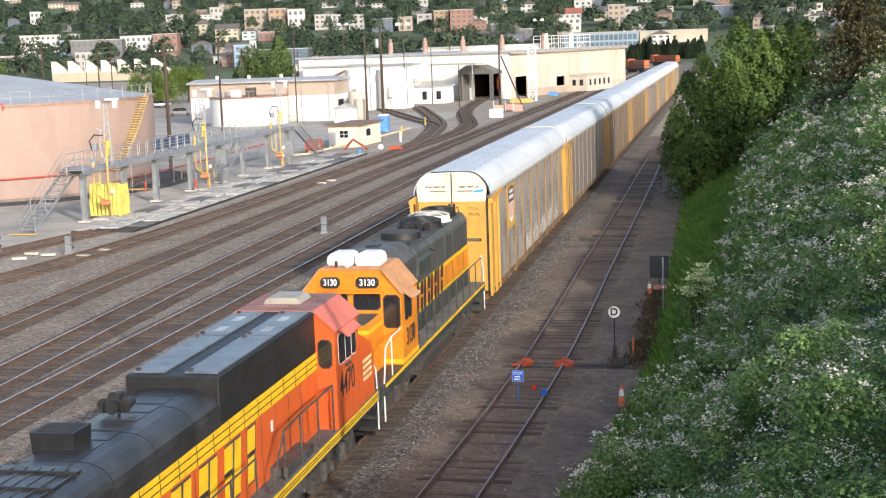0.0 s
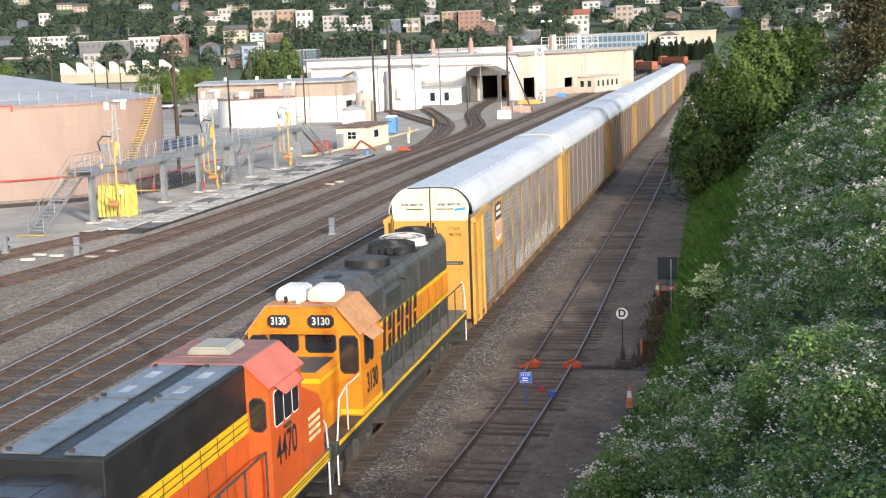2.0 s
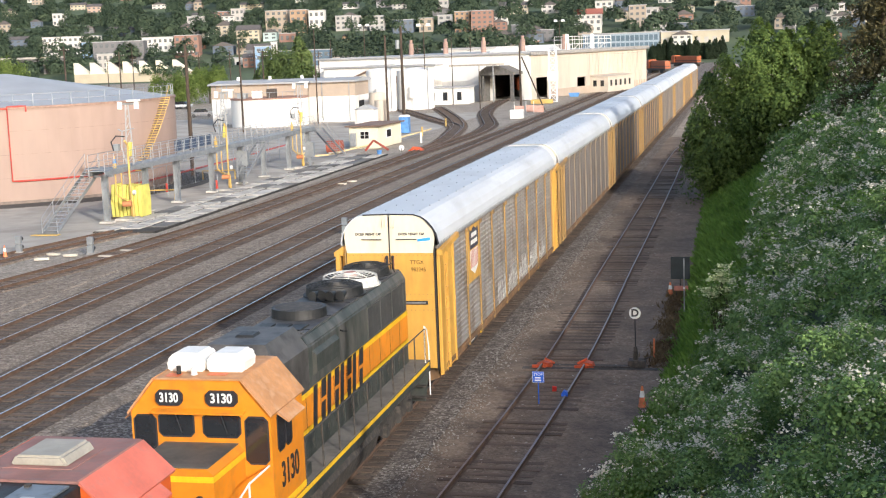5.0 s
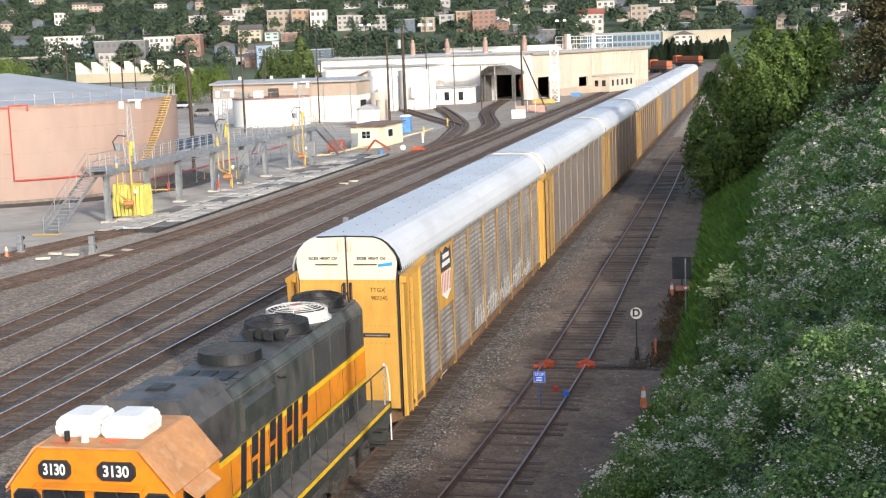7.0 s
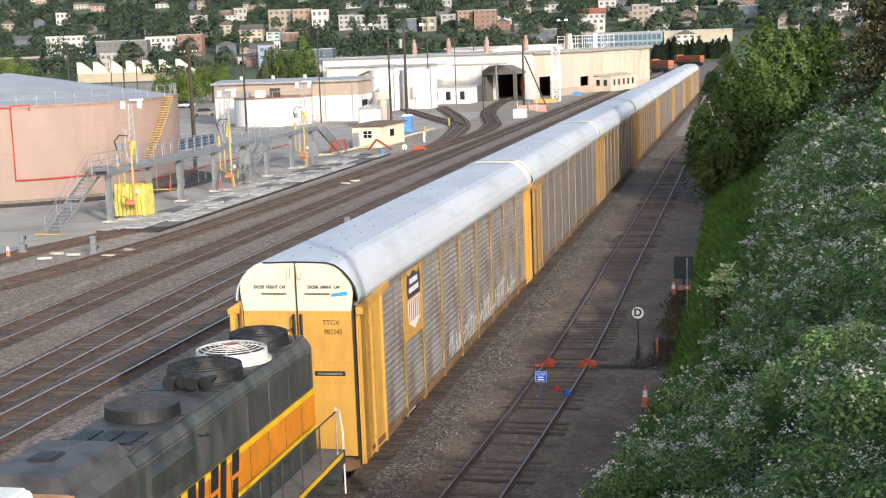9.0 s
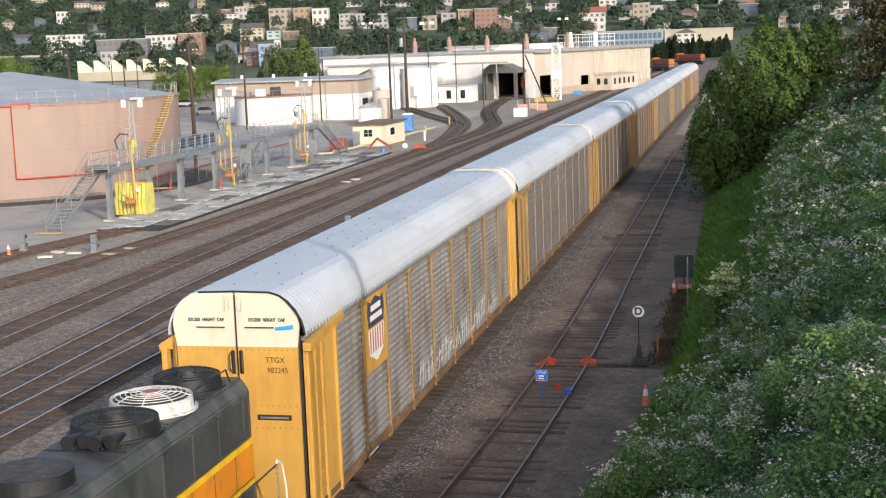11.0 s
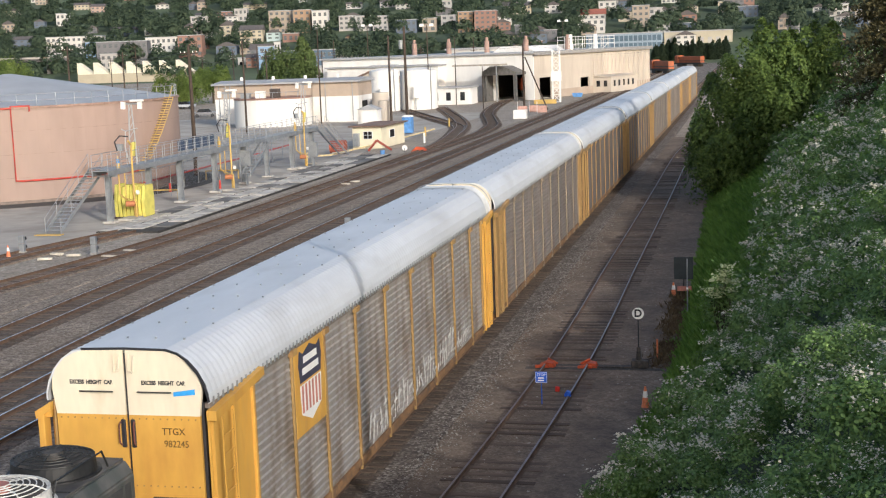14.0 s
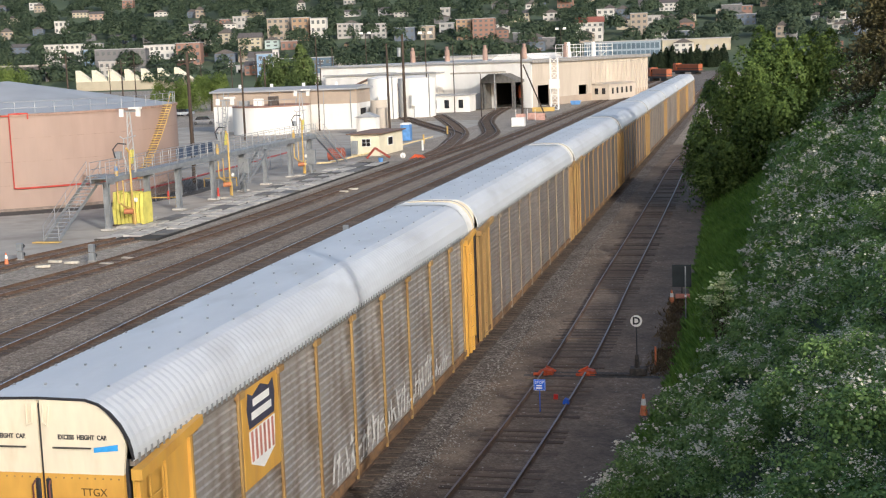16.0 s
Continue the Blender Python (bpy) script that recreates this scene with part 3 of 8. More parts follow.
def loco_amber(y_off):
    """Four-axle amber and green unit; its cab end points to -y."""
    GRIMYGREEN = mat("grimy_dark_green", (0.045, 0.054, 0.048), 0.5, 0, 0.4, 0.8, (0.10, 0.096, 0.09), 0.75, stretch=(1, 1, 0.4))
    ob = thing("locomotive", pose(TRAIN_X, y_off, 0), "amber and dark green diesel locomotive with white roof boxes", "locomotive", "locomotives")
    # frame and tank
    bm = box(B(), -1.5, 1.5, -8.5, 8.4, 1.28, 1.62, 0.02)
    part("deck", bm, LGREEN, ob, "dark green walkway deck")
    bm = B()
    box(bm, 1.5, 1.515, -8.3, 8.2, 1.5, 1.6)
    box(bm, -1.515, -1.5, -8.3, 8.2, 1.5, 1.6)
    part("deck_stripe", bm, YELLOW, ob, "yellow stripe along the deck edge")
    bm = prism(B(), [(-1.3, 1.28), (1.3, 1.28), (1.42, 1.0), (1.2, 0.45), (-1.2, 0.45), (-1.42, 1.0)], "y", -2.6, 2.6)
    part("fuel_tank", bm, UNDER, ob)
    truck(ob, -5.6, 2, gap=2.75)
    truck(ob, 5.6, 2, gap=2.75)
    for s in (-1, 1):
        bm = B()
        box(bm, -0.15, 0.15, min(s * 8.4, s * 8.95), max(s * 8.4, s * 8.95), 0.8, 1.05, 0.03)
        box(bm, -0.22, 0.22, min(s * 8.85, s * 9.1), max(s * 8.85, s * 9.1), 0.75, 1.1, 0.05)
        part("coupler", bm, UNDER, ob)
        bm = prism(B(), [(-1.45, 1.28), (1.45, 1.28), (1.3, 0.3), (-1.3, 0.3)], "y", s * 8.42 - 0.06, s * 8.42 + 0.06)
        part("pilot", bm, LGREEN, ob)
        for q in (-1, 1):
            for k, z in enumerate((0.45, 0.8, 1.15)):
                part("step", box(B(), q * 1.1 - 0.28, q * 1.1 + 0.28, s * 8.3 - 0.16, s * 8.3 + 0.16, z, z + 0.03), UNDER, ob)
    # long hood: green lower doors, amber band, green top
    hw, h0 = 0.93, -3.95
    part("lower_hood", box(B(), -hw, hw, h0, 8.0, 1.62, 2.25, 0.02), LGREEN, ob)
    part("hood_band", box(B(), -hw - 0.005, hw + 0.005, h0, 8.005, 2.25, 3.02), AMBER, ob, "amber band along the hood")
    for z in (2.22, 3.02):
        part("hood_stripe", box(B(), -hw - 0.012, hw + 0.012, h0, 8.012, z, z + 0.11), YELLOW, ob, "yellow stripe")
    prof = [(-hw, 3.13), (hw, 3.13), (hw, 4.10), (hw - 0.15, 4.32), (-hw + 0.15, 4.32), (-hw, 4.10)]
    bm = prism(B(), prof, "y", -1.6, 8.0)
    bmesh.ops.bevel(bm, geom=bm.edges[:], offset=0.03, segments=2, affect="EDGES")
    part("upper_hood", bm, GRIMYGREEN, ob, "sooty green upper hood")
    part("hood_roof", box(B(), -hw + 0.16, hw - 0.16, -1.6, 7.96, 4.31, 4.35, 0.015), SOOT, ob, "sooty flat hood roof")
    part("filter_box", prism(B(), [(hw - 0.03, 3.35), (hw + 0.10, 3.45), (hw + 0.10, 3.85), (hw - 0.03, 3.98)], "y", -1.3, 0.6), LGREEN, ob)
    part("blower_housing", prism(B(), [(-hw, 3.13), (hw, 3.13), (hw, 4.1), (hw - 0.2, 4.35), (-hw + 0.2, 4.35), (-hw, 4.1)], "y", h0, -1.6), SOOT, ob)
    part("radiator_screen", box(B(), hw - 0.02, hw + 0.025, 3.6, 7.8, 3.22, 4.0, 0.01), mat("grey_wire_screen", (0.05, 0.05, 0.05), 0.7, 0, 0.25, 1.5, (0.085, 0.08, 0.075), 0.4), ob, "dull grey wire radiator screen")
    for y in (3.55, 4.87, 6.15, 7.5):
        part("screen_frame", box(B(), hw - 0.02, hw + 0.035, y, y + 0.05, 3.2, 4.03, 0.008), GRIMYGREEN, ob)
    for i in range(17):
        y = -3.4 + i * 0.64
        bm = B()
        box(bm, hw, hw + 0.018, y, y + 0.55, 1.72, 2.16, 0.008)
        d = part("hood_door", bm, LGREEN, ob)
        part("latch", box(B(), hw + 0.018, hw + 0.035, y + 0.46, y + 0.5, 1.9, 2.02), UNDER, d)
    for i in range(10):
        part("panel_seam", box(B(), hw + 0.006, hw + 0.012, -3.1 + i * 1.12, -3.085 + i * 1.12, 2.34, 3.02), UNDER, ob)
    for i in range(5):
        part("roof_seam", box(B(), -hw + 0.17, hw - 0.17, -0.9 + i * 1.75, -0.87 + i * 1.75, 4.35, 4.362), BLACK, ob)
    part("lifting_eye", path_tube(B(), [(hw - 0.1, 1.0, 4.0), (hw + 0.06, 1.05, 3.94), (hw + 0.06, 1.4, 3.86), (hw - 0.06, 1.45, 3.86)], 0.022), BLACK, ob)
    # roof equipment
    part("blower_hatch", frustum(B(), -0.86, 0.78, -3.8, -1.5, 4.34, 4.57, 0.16), SOOT, ob, "flat sooty hatch with sloping sides")
    part("hatch_cover", frustum(B(), -0.35, 0.1, -2.9, -2.4, 4.565, 4.62, 0.04), BLACK, ob)
    part("roof_sill", box(B(), -0.72, 0.74, -1.4, -1.25, 4.35, 4.39, 0.01), SOOT, ob)
    for i in (-1, 0, 1):
        part("brake_grille", box(B(), i * 0.42 - 0.19, i * 0.42 + 0.17, -1.1, -0.35, 4.35, 4.39, 0.01), BLACK, ob, "black roof grille")
    bm = tube(B(), (-0.05, 0.85, 4.32), (-0.05, 0.85, 4.570), 0.7, 0.68, 40)
    part("exhaust_drum", bm, BLACK, ob, "low black drum on the roof")
    part("drum_cap", tube(B(), (-0.05, 0.85, 4.570), (-0.05, 0.85, 4.575), 0.6, seg=36), UNDER, ob)
    SCUFFWHITE = mat("scuffed_white_fan", (0.66, 0.65, 0.61), 0.6, 0, 0.15, 2.0, (0.2, 0.18, 0.17), 0.45)
    for y, m, rad in ((3.8, BLACK, 0.76), (5.35, SCUFFWHITE, 0.76), (7.05, BLACK, 0.66)):
        f = part("radiator_fan", tube(B(), (0, y, 4.34), (0, y, 4.58), rad + 0.03, rad, 40), m, ob, "whitish scuffed fan shroud" if m is SCUFFWHITE else "sooty fan shroud")
        part("fan_flange", tube(B(), (0, y, 4.34), (0, y, 4.38), rad + 0.09, seg=40), m, f)
        part("fan_well", tube(B(), (0, y, 4.58), (0, y, 4.585), rad - 0.06, seg=36), UNDER, f)
        for k in range(7):
            rr = rad * (0.24 + 0.125 * k)
            pts = [(rr * math.cos(a * math.tau / 32), y + rr * math.sin(a * math.tau / 32), 4.69 - 0.1 * (rr / rad) ** 3) for a in range(33)]
            part("guard_ring", path_tube(B(), pts, 0.011, 4), m, f)
        for a in range(8):
            c_, s_ = math.cos(a * math.tau / 8 + 0.2), math.sin(a * math.tau / 8 + 0.2)
            part("guard_spoke", path_tube(B(), [(0.18 * c_, y + 0.18 * s_, 4.685), (rad * 0.7 * c_, y + rad * 0.7 * s_, 4.665), (rad * c_, y + rad * s_, 4.58)], 0.012, 4), m, f)
        part("fan_hub", tube(B(), (0, y, 4.59), (0, y, 4.69), 0.2, 0.17, 18), mat("faded_red_hub", (0.4, 0.15, 0.12)) if m is SCUFFWHITE else UNDER, f)
    part("fan_side_rail", path_tube(B(), [(0.72, 5.6, 4.36), (0.74, 5.75, 4.64), (0.72, 7.3, 4.64), (0.74, 7.45, 4.36)], 0.018), BLACK, ob)
    for k in range(4):
        bm = B()
        y = 2.7 + 0.12 * (k % 2)
        x = -0.2 + k * 0.24
        tube(bm, (x, y, 4.34), (x, y, 4.52), 0.03, 0.03, 8)
        tube(bm, (x, y - 0.3, 4.54), (x, y + 0.2, 4.54), 0.12, 0.05, 14)
        part("air_horn", bm, BLACK, ob)
    # cab
    c1 = h0
    bm = prism(B(), [(-1.5, 1.62), (1.5, 1.62), (1.5, 3.72), (0.95, 4.36), (-0.95, 4.36), (-1.5, 3.72)], "y", -6.0, c1)
    part("cab", bm, AMBER, ob, "amber cab with dark windows")
    part("cab_roof", prism(B(), [(-0.97, 4.365), (0.97, 4.365), (0.9, 4.40), (-0.9, 4.40)], "y", -6.05, c1 + 0.05), FADED, ob, "sun-faded orange-brown cab roof")
    for s in (-1, 1):
        part("roof_shoulder", prism(B(), [(s * 0.96, 4.40), (s * 1.56, 3.70), (s * 1.54, 3.66), (s * 0.94, 4.36)], "y", -6.08, c1 + 0.05), FADED, ob)
    for x0 in (-0.86, 0.0):
        bm = B()
        prism(bm, [(x0, 4.40), (x0 + 0.80, 4.40), (x0 + 0.83, 4.66), (x0 + 0.72, 4.78), (x0 + 0.14, 4.78), (x0 - 0.02, 4.62)], "y", -5.5, -4.75)
        bmesh.ops.bevel(bm, geom=bm.edges[:], offset=0.045, segments=2, affect="EDGES")
        part("roof_box", bm, WHITE, ob, "white rounded roof box")
    part("roof_patch", box(B(), -0.75, -0.45, -5.9, -5.65, 4.40, 4.408), ORANGE, ob, "orange scuffed paint patch")
    part("roof_patch", box(B(), 0.1, 0.5, -5.75, -5.55, 4.40, 4.408), ORANGE, ob)
    # front face: number boards and windscreens
    for x0, x1 in ((-0.92, -0.34), (0.16, 0.84)):
        bm = B()
        k, lo, hi = 0.08, 3.85, 4.16
        prism(bm, [(x0 + k, lo), (x1 - k, lo), (x1, lo + k), (x1, hi - k), (x1 - k, hi), (x0 + k, hi), (x0, hi - k), (x0, lo + k)], "y", -6.06, -5.99)
        nb = part("number_board", bm, LETDARK, ob, "black number board with white digits")
        words("3130", 0.26, at((x0 + x1) / 2, -6.065, 4.005) @ FACE_S, WHITE, nb, "board_number", bold=0.006, squeeze=0.8 if x0 < 0 else 0.92)
    for x0, x1 in ((-0.88, -0.16), (0.08, 0.84)):
        glass_window(ob, "s", x0, x1, 3.24, 3.68, -6.0, LETDARK, "windscreen")
    for s in (-1, 1):
        glass_window(ob, "s", s * 1.2 - 0.22, s * 1.2 + 0.22, 2.72, 3.62, -6.0, LETDARK, "door_window")
    for y0, y1 in ((-5.6, -5.2), (-5.1, -4.75)):
        glass_window(ob, "e", y0, y1, 2.85, 3.6, 1.5, LETDARK)
        glass_window(ob, "w", y0, y1, 2.85, 3.6, -1.5, LETDARK)
    for s in (1, -1):
        bm = prism(B(), [(s * 1.5, 3.70), (s * 1.78, 3.5), (s * 1.78, 3.47), (s * 1.5, 3.66)], "y", -5.7, -4.6)
        part("sun_visor", bm, FADED, ob, "tan sun visor over the side windows")
    words("3130", 0.72, at(1.512, -4.95, 2.3) @ FACE_E, LETDARK, ob, "road_number", squeeze=0.8, bold=0.012)
    part("windscreen_brim", prism(B(), [(-5.99, 3.72), (-6.16, 3.70), (-6.16, 3.73), (-5.99, 3.79)], "x", -1.0, 0.98), AMBER, ob)
    for x in (-0.52, 0.46):
        part("wiper", tube(B(), (x, -6.05, 3.7), (x + 0.12, -6.05, 3.32), 0.012, seg=5), LETDARK, ob)
    part("cab_stripe", box(B(), -1.512, 1.512, -6.012, h0, 1.66, 1.78), YELLOW, ob)
    part("marker_lamp", tube(B(), (-0.15, -5.8, 4.42), (-0.15, -5.8, 4.56), 0.07, 0.05, 12), WHITE, ob)
    part("antenna", tube(B(), (-0.5, -5.75, 4.42), (-0.5, -5.75, 4.58), 0.05, seg=8), BLACK, ob)
    # short nose
    bm = prism(B(), [(-0.92, 1.62), (0.92, 1.62), (0.92, 2.98), (0.8, 3.09), (-0.8, 3.09), (-0.92, 2.98)], "y", -7.75, -6.0)
    part("nose", bm, AMBER, ob, "low amber nose")
    part("nose_top", box(B(), -0.80, 0.80, -7.7, -6.0, 3.085, 3.11, 0.01), mat("scuffed_dark_green", (0.085, 0.088, 0.08), 0.55, 0, 0.35, 1.5, (0.14, 0.135, 0.12), 0.4), ob, "dark green nose top")
    part("nose_stripe", prism(B(), [(-0.93, 2.84), (0.93, 2.84), (0.93, 2.95), (-0.93, 2.95)], "y", -7.762, -6.0), YELLOW, ob)
    for z in (2.2, 2.5):
        part("headlight", tube(B(), (0.62, -7.75, z), (0.62, -7.82, z), 0.09, seg=14), LETDARK, ob)
    part("lamp_glass", tube(B(), (0.62, -7.82, 2.5), (0.62, -7.83, 2.5), 0.055, seg=14), WHITE, ob)
    emblem_bars(ob, hw + 0.0145, -1.6, 2.2, 4.5, 0.95, LETDARK)
    for s in (-1, 1):
        part("walkway", box(B(), min(s * hw, s * 1.49), max(s * hw, s * 1.49), -3.9, 8.3, 1.62, 1.632), mat("dusty_walkway", (0.15, 0.14, 0.125), 0.85, 0, 0.25, 1.5, (0.07, 0.068, 0.062), 0.4), ob, "dusty grey walkway")
    # rails
    for s in (-1, 1):
        x = s * 1.46
        pts = [(x, -3.8 + i * 1.3, 2.62) for i in range(10)]
        handrail(ob, pts, [((x, q[1], 1.6), q) for q in pts], material=UNDER)
        handrail(ob, [(x, -6.1, 2.7), (x, -7.3, 2.7), (x, -8.0, 2.55), (x, -8.35, 1.5), (x, -8.35, 0.5)], [((x, -7.3, 1.6), (x, -7.3, 2.7))])
        handrail(ob, [(x, 7.9, 2.7), (x, 8.2, 2.55), (x, 8.4, 2.0), (x, 8.4, 0.5)], [((x, 7.9, 1.6), (x, 7.9, 2.7))])
        handrail(ob, [(s * 0.7, -8.45, 0.5), (s * 0.7, -8.45, 2.6), (s * 0.3, -8.45, 2.6)], [])
        handrail(ob, [(s * 0.7, 8.42, 0.6), (s * 0.7, 8.42, 2.6), (s * 0.3, 8.42, 2.6)], [])
    part("handbrake_chain_box", box(B(), 1.0, 1.35, -3.6, -3.05, 1.62, 1.9, 0.02), LGREEN, ob)
    raise_above(ob, 1.62, 1.065, 1.03)
    return ob


OILSOOT = mat("oily_black_hood", (0.03, 0.03, 0.033), 0.36, 0, 0.45, 0.9, (0.065, 0.062, 0.06), 0.45)
PLATE = mat("faded_plate", (0.42, 0.44, 0.46), 0.5)


def loco_orange(y_off):
    """Six-axle orange and black unit; its cab end points to +y."""
    ob = thing("locomotive", pose(TRAIN_X, y_off, 0), "bright orange and black diesel locomotive with yellow striping", "locomotive", "locomotives")
    part("deck", box(B(), -1.5, 1.5, -10.9, 10.6, 1.3, 1.64, 0.02), mat("worn_walkway", (0.10, 0.097, 0.094), 0.75, 0, 0.3, 2.0, (0.17, 0.16, 0.15), 0.4), ob)
    bm = B()
    for s in (-1, 1):
        box(bm, s * 1.506 - 0.006, s * 1.506 + 0.006, -10.6, 10.4, 1.36, 1.6)
    part("deck_stripe", bm, YELLOW, ob, "yellow stripe along the deck edge")
    bm = B()
    for s in (-1, 1):
        for z in (1.43, 1.5):
            box(bm, s * 1.514 - 0.003, s * 1.514 + 0.003, -10.6, 10.4, z, z + 0.025)
    part("deck_pinstripe", bm, BLACK, ob)
    part("fuel_tank", prism(B(), [(-1.35, 1.3), (1.35, 1.3), (1.45, 1.0), (1.2, 0.4), (-1.2, 0.4), (-1.45, 1.0)], "y", -3.2, 3.4), UNDER, ob)
    truck(ob, -6.9, 3)
    truck(ob, 6.9, 3)
    for s in (-1, 1):
        bm = box(B(), -0.15, 0.15, min(s * 10.5, s * 10.85), max(s * 10.5, s * 10.85), 0.8, 1.05, 0.03)
        part("coupler", bm, UNDER, ob)
        part("pilot", prism(B(), [(-1.45, 1.3), (1.45, 1.3), (1.3, 0.25), (-1.3, 0.25)], "y", s * 10.6 - 0.06, s * 10.6 + 0.06), BLACK, ob)
        for q in (-1, 1):
            for z in (0.45, 0.8, 1.15):
                part("step", box(B(), q * 1.15 - 0.25, q * 1.15 + 0.25, s * 10.45 - 0.15, s * 10.45 + 0.15, z, z + 0.03), UNDER, ob)
    hw = 1.02
    part("hood_side", box(B(), -hw, hw, -10.2, 6.3, 1.64, 3.16), ORANGE, ob, "orange hood side")
    part("hood_stripe", box(B(), -hw - 0.01, hw + 0.01, -10.21, 6.3, 3.16, 3.56), YELLOW, ob, "yellow band with thin black lines")
    bm = B()
    for z in (3.27, 3.42):
        box(bm, -hw - 0.014, hw + 0.014, -10.215, 6.3, z, z + 0.025)
    for i in range(18):
        y = -9.9 + i * 0.9
        for s in (-1, 1):
            box(bm, s * (hw + 0.012) - 0.003, s * (hw + 0.012) + 0.003, y, y + 0.025, 3.17, 3.55)
    part("pinstripe", bm, BLACK, ob)
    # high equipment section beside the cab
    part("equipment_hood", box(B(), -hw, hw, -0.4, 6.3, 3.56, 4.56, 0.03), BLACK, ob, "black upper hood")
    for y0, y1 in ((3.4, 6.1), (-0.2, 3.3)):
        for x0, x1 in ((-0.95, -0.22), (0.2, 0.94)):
            h = part("roof_hatch", box(B(), x0, x1, y0, y1, 4.56, 4.60, 0.012), SKYSHEENPANEL, ob, "roof hatch with sky sheen painted in as pale blue-grey")
            if y0 > 3:
                for yy in (y0 + 0.4, y0 + 1.6):
                    part("warning_plate", box(B(), (x0 + x1) / 2 - 0.11, (x0 + x1) / 2 + 0.11, yy, yy + 0.5, 4.60, 4.606), PLATE, h)
            for yy in (y0 + 0.12, y1 - 0.12):
                part("lifting_lug", box(B(), x0 + 0.06, x0 + 0.14, yy - 0.05, yy + 0.05, 4.6, 4.64), UNDER, h)
    # engine hood with rounded shoulders
    arch = [(hw, 3.86), (hw - 0.03, 4.0), (hw - 0.1, 4.12), (hw - 0.22, 4.22), (hw - 0.4, 4.29), (hw - 0.62, 4.32)]
    prof = [(-hw, 3.56), (hw, 3.56)] + arch + [(-x, z) for x, z in arch[::-1]]
    part("engine_hood", prism(B(), prof, "y", -6.3, -0.4), OILSOOT, ob, "sooty rounded engine hood")
    for i in range(3):
        part("hood_joint", prism(B(), [(-hw - 0.004, 3.6), (hw + 0.004, 3.6)] + [(x + 0.004, z + 0.005) for x, z in arch] + [(-x - 0.004, z + 0.005) for x, z in arch[::-1]], "y", -5.4 + i * 1.8, -5.385 + i * 1.8), BLACK, ob)
    bm = B()
    tube(bm, (-0.25, -2.4, 4.3), (-0.25, -2.4, 4.55), 0.035)
    for dx, dy in ((-0.2, 0), (0.2, 0.05), (0, -0.12)):
        tube(bm, (-0.25 + dx, -2.6 + dy, 4.52), (-0.25 + dx, -2.2 + dy, 4.52), 0.14, 0.06, 14)
    tube(bm, (-0.25, -2.6, 4.66), (-0.25, -2.2, 4.66), 0.12, 0.05, 14)
    part("air_horn", bm, BLACK, ob)
    bm = prism(B(), [(-0.8, 4.2), (-0.04, 4.2), (0.0, 4.6), (-0.84, 4.6)], "y", -4.75, -4.05)
    part("exhaust_box", bm, BLACK, ob, "boxy black exhaust outlet")
    part("stack_opening", box(B(), -0.76, -0.08, -4.68, -4.12, 4.6, 4.606), DARKIN, ob)
    # radiator wings
    arch = [(1.4, 3.95), (1.41, 4.2), (1.36, 4.33), (1.24, 4.43), (1.0, 4.49), (0.6, 4.52)]
    prof = [(-hw, 3.56), (hw, 3.56)] + arch + [(-x, z) for x, z in arch[::-1]]
    part("radiator_cab", prism(B(), prof, "y", -10.2, -6.3), OILSOOT, ob, "wide black radiator section")
    for i in range(5):
        part("radiator_joint", box(B(), -1.02, 1.02, -9.9 + i * 0.8, -9.86 + i * 0.8, 4.48, 4.56, 0.005), BLACK, ob)
    # cab
    bm = prism(B(), [(-1.52, 1.64), (1.52, 1.64), (1.52, 4.1), (1.0, 4.56), (-1.0, 4.56), (-1.52, 4.1)], "y", 6.3, 8.5)
    part("cab", bm, ORANGE, ob, "orange cab with black number")
    part("cab_roof", prism(B(), [(-1.02, 4.565), (1.02, 4.565), (0.98, 4.61), (-0.98, 4.61)], "y", 6.25, 8.6), ROOFBROWN, ob, "dusty red-brown cab roof")
    for s in (-1, 1):
        bm = prism(B(), [(s * 1.02, 4.60), (s * 1.58, 4.10), (s * 1.56, 4.06), (s * 1.0, 4.56)], "y", 6.25, 8.6)
        part("roof_shoulder", bm, PINKROOF, ob, "sun-bleached pink-red roof shoulder")
    bm = prism(B(), [(-0.55, 4.61), (0.5, 4.61), (0.38, 4.79), (-0.43, 4.79)], "y", 6.9, 7.9)
    bmesh.ops.bevel(bm, geom=bm.edges[:], offset=0.04, segments=2, affect="EDGES")
    part("air_conditioner", bm, mat("beige_plastic", (0.36, 0.335, 0.285), 0.6, 0, 0.15, 2.0), ob, "beige rounded air conditioner on the cab roof")
    part("roof_mount", box(B(), -0.7, 0.62, 6.8, 8.0, 4.6, 4.625), ROOFBROWN, ob)
    for s in (-1, 1):
        glass_window(ob, "s", s * 1.26 - 0.15, s * 1.26 + 0.15, 3.2, 3.85, 6.3, LETDARK, "door_window")
        face = "e" if s > 0 else "w"
        for y0, y1 in ((6.6, 7.15), (7.22, 7.72), (7.8, 8.2)):
            glass_window(ob, face, y0, y1, 3.2, 3.92, s * 1.52, WHITE)
        part("sun_visor", prism(B(), [(s * 1.53, 4.08), (s * 1.76, 3.9), (s * 1.76, 3.87), (s * 1.53, 4.03)], "y", 6.7, 8.0), PINKROOF, ob)
    words("4470", 0.86, at(1.526, 7.3, 2.6) @ FACE_E, LETDARK, ob, "road_number", squeeze=0.82, bold=0.006)
    part("mirror", box(B(), 1.53, 1.6, 7.1, 7.5, 3.05, 3.1), UNDER, ob)
    # nose
    bm = prism(B(), [(8.5, 1.64), (10.1, 1.64), (10.1, 2.8), (9.85, 3.1), (8.5, 3.6)], "x", -1.49, 1.49)
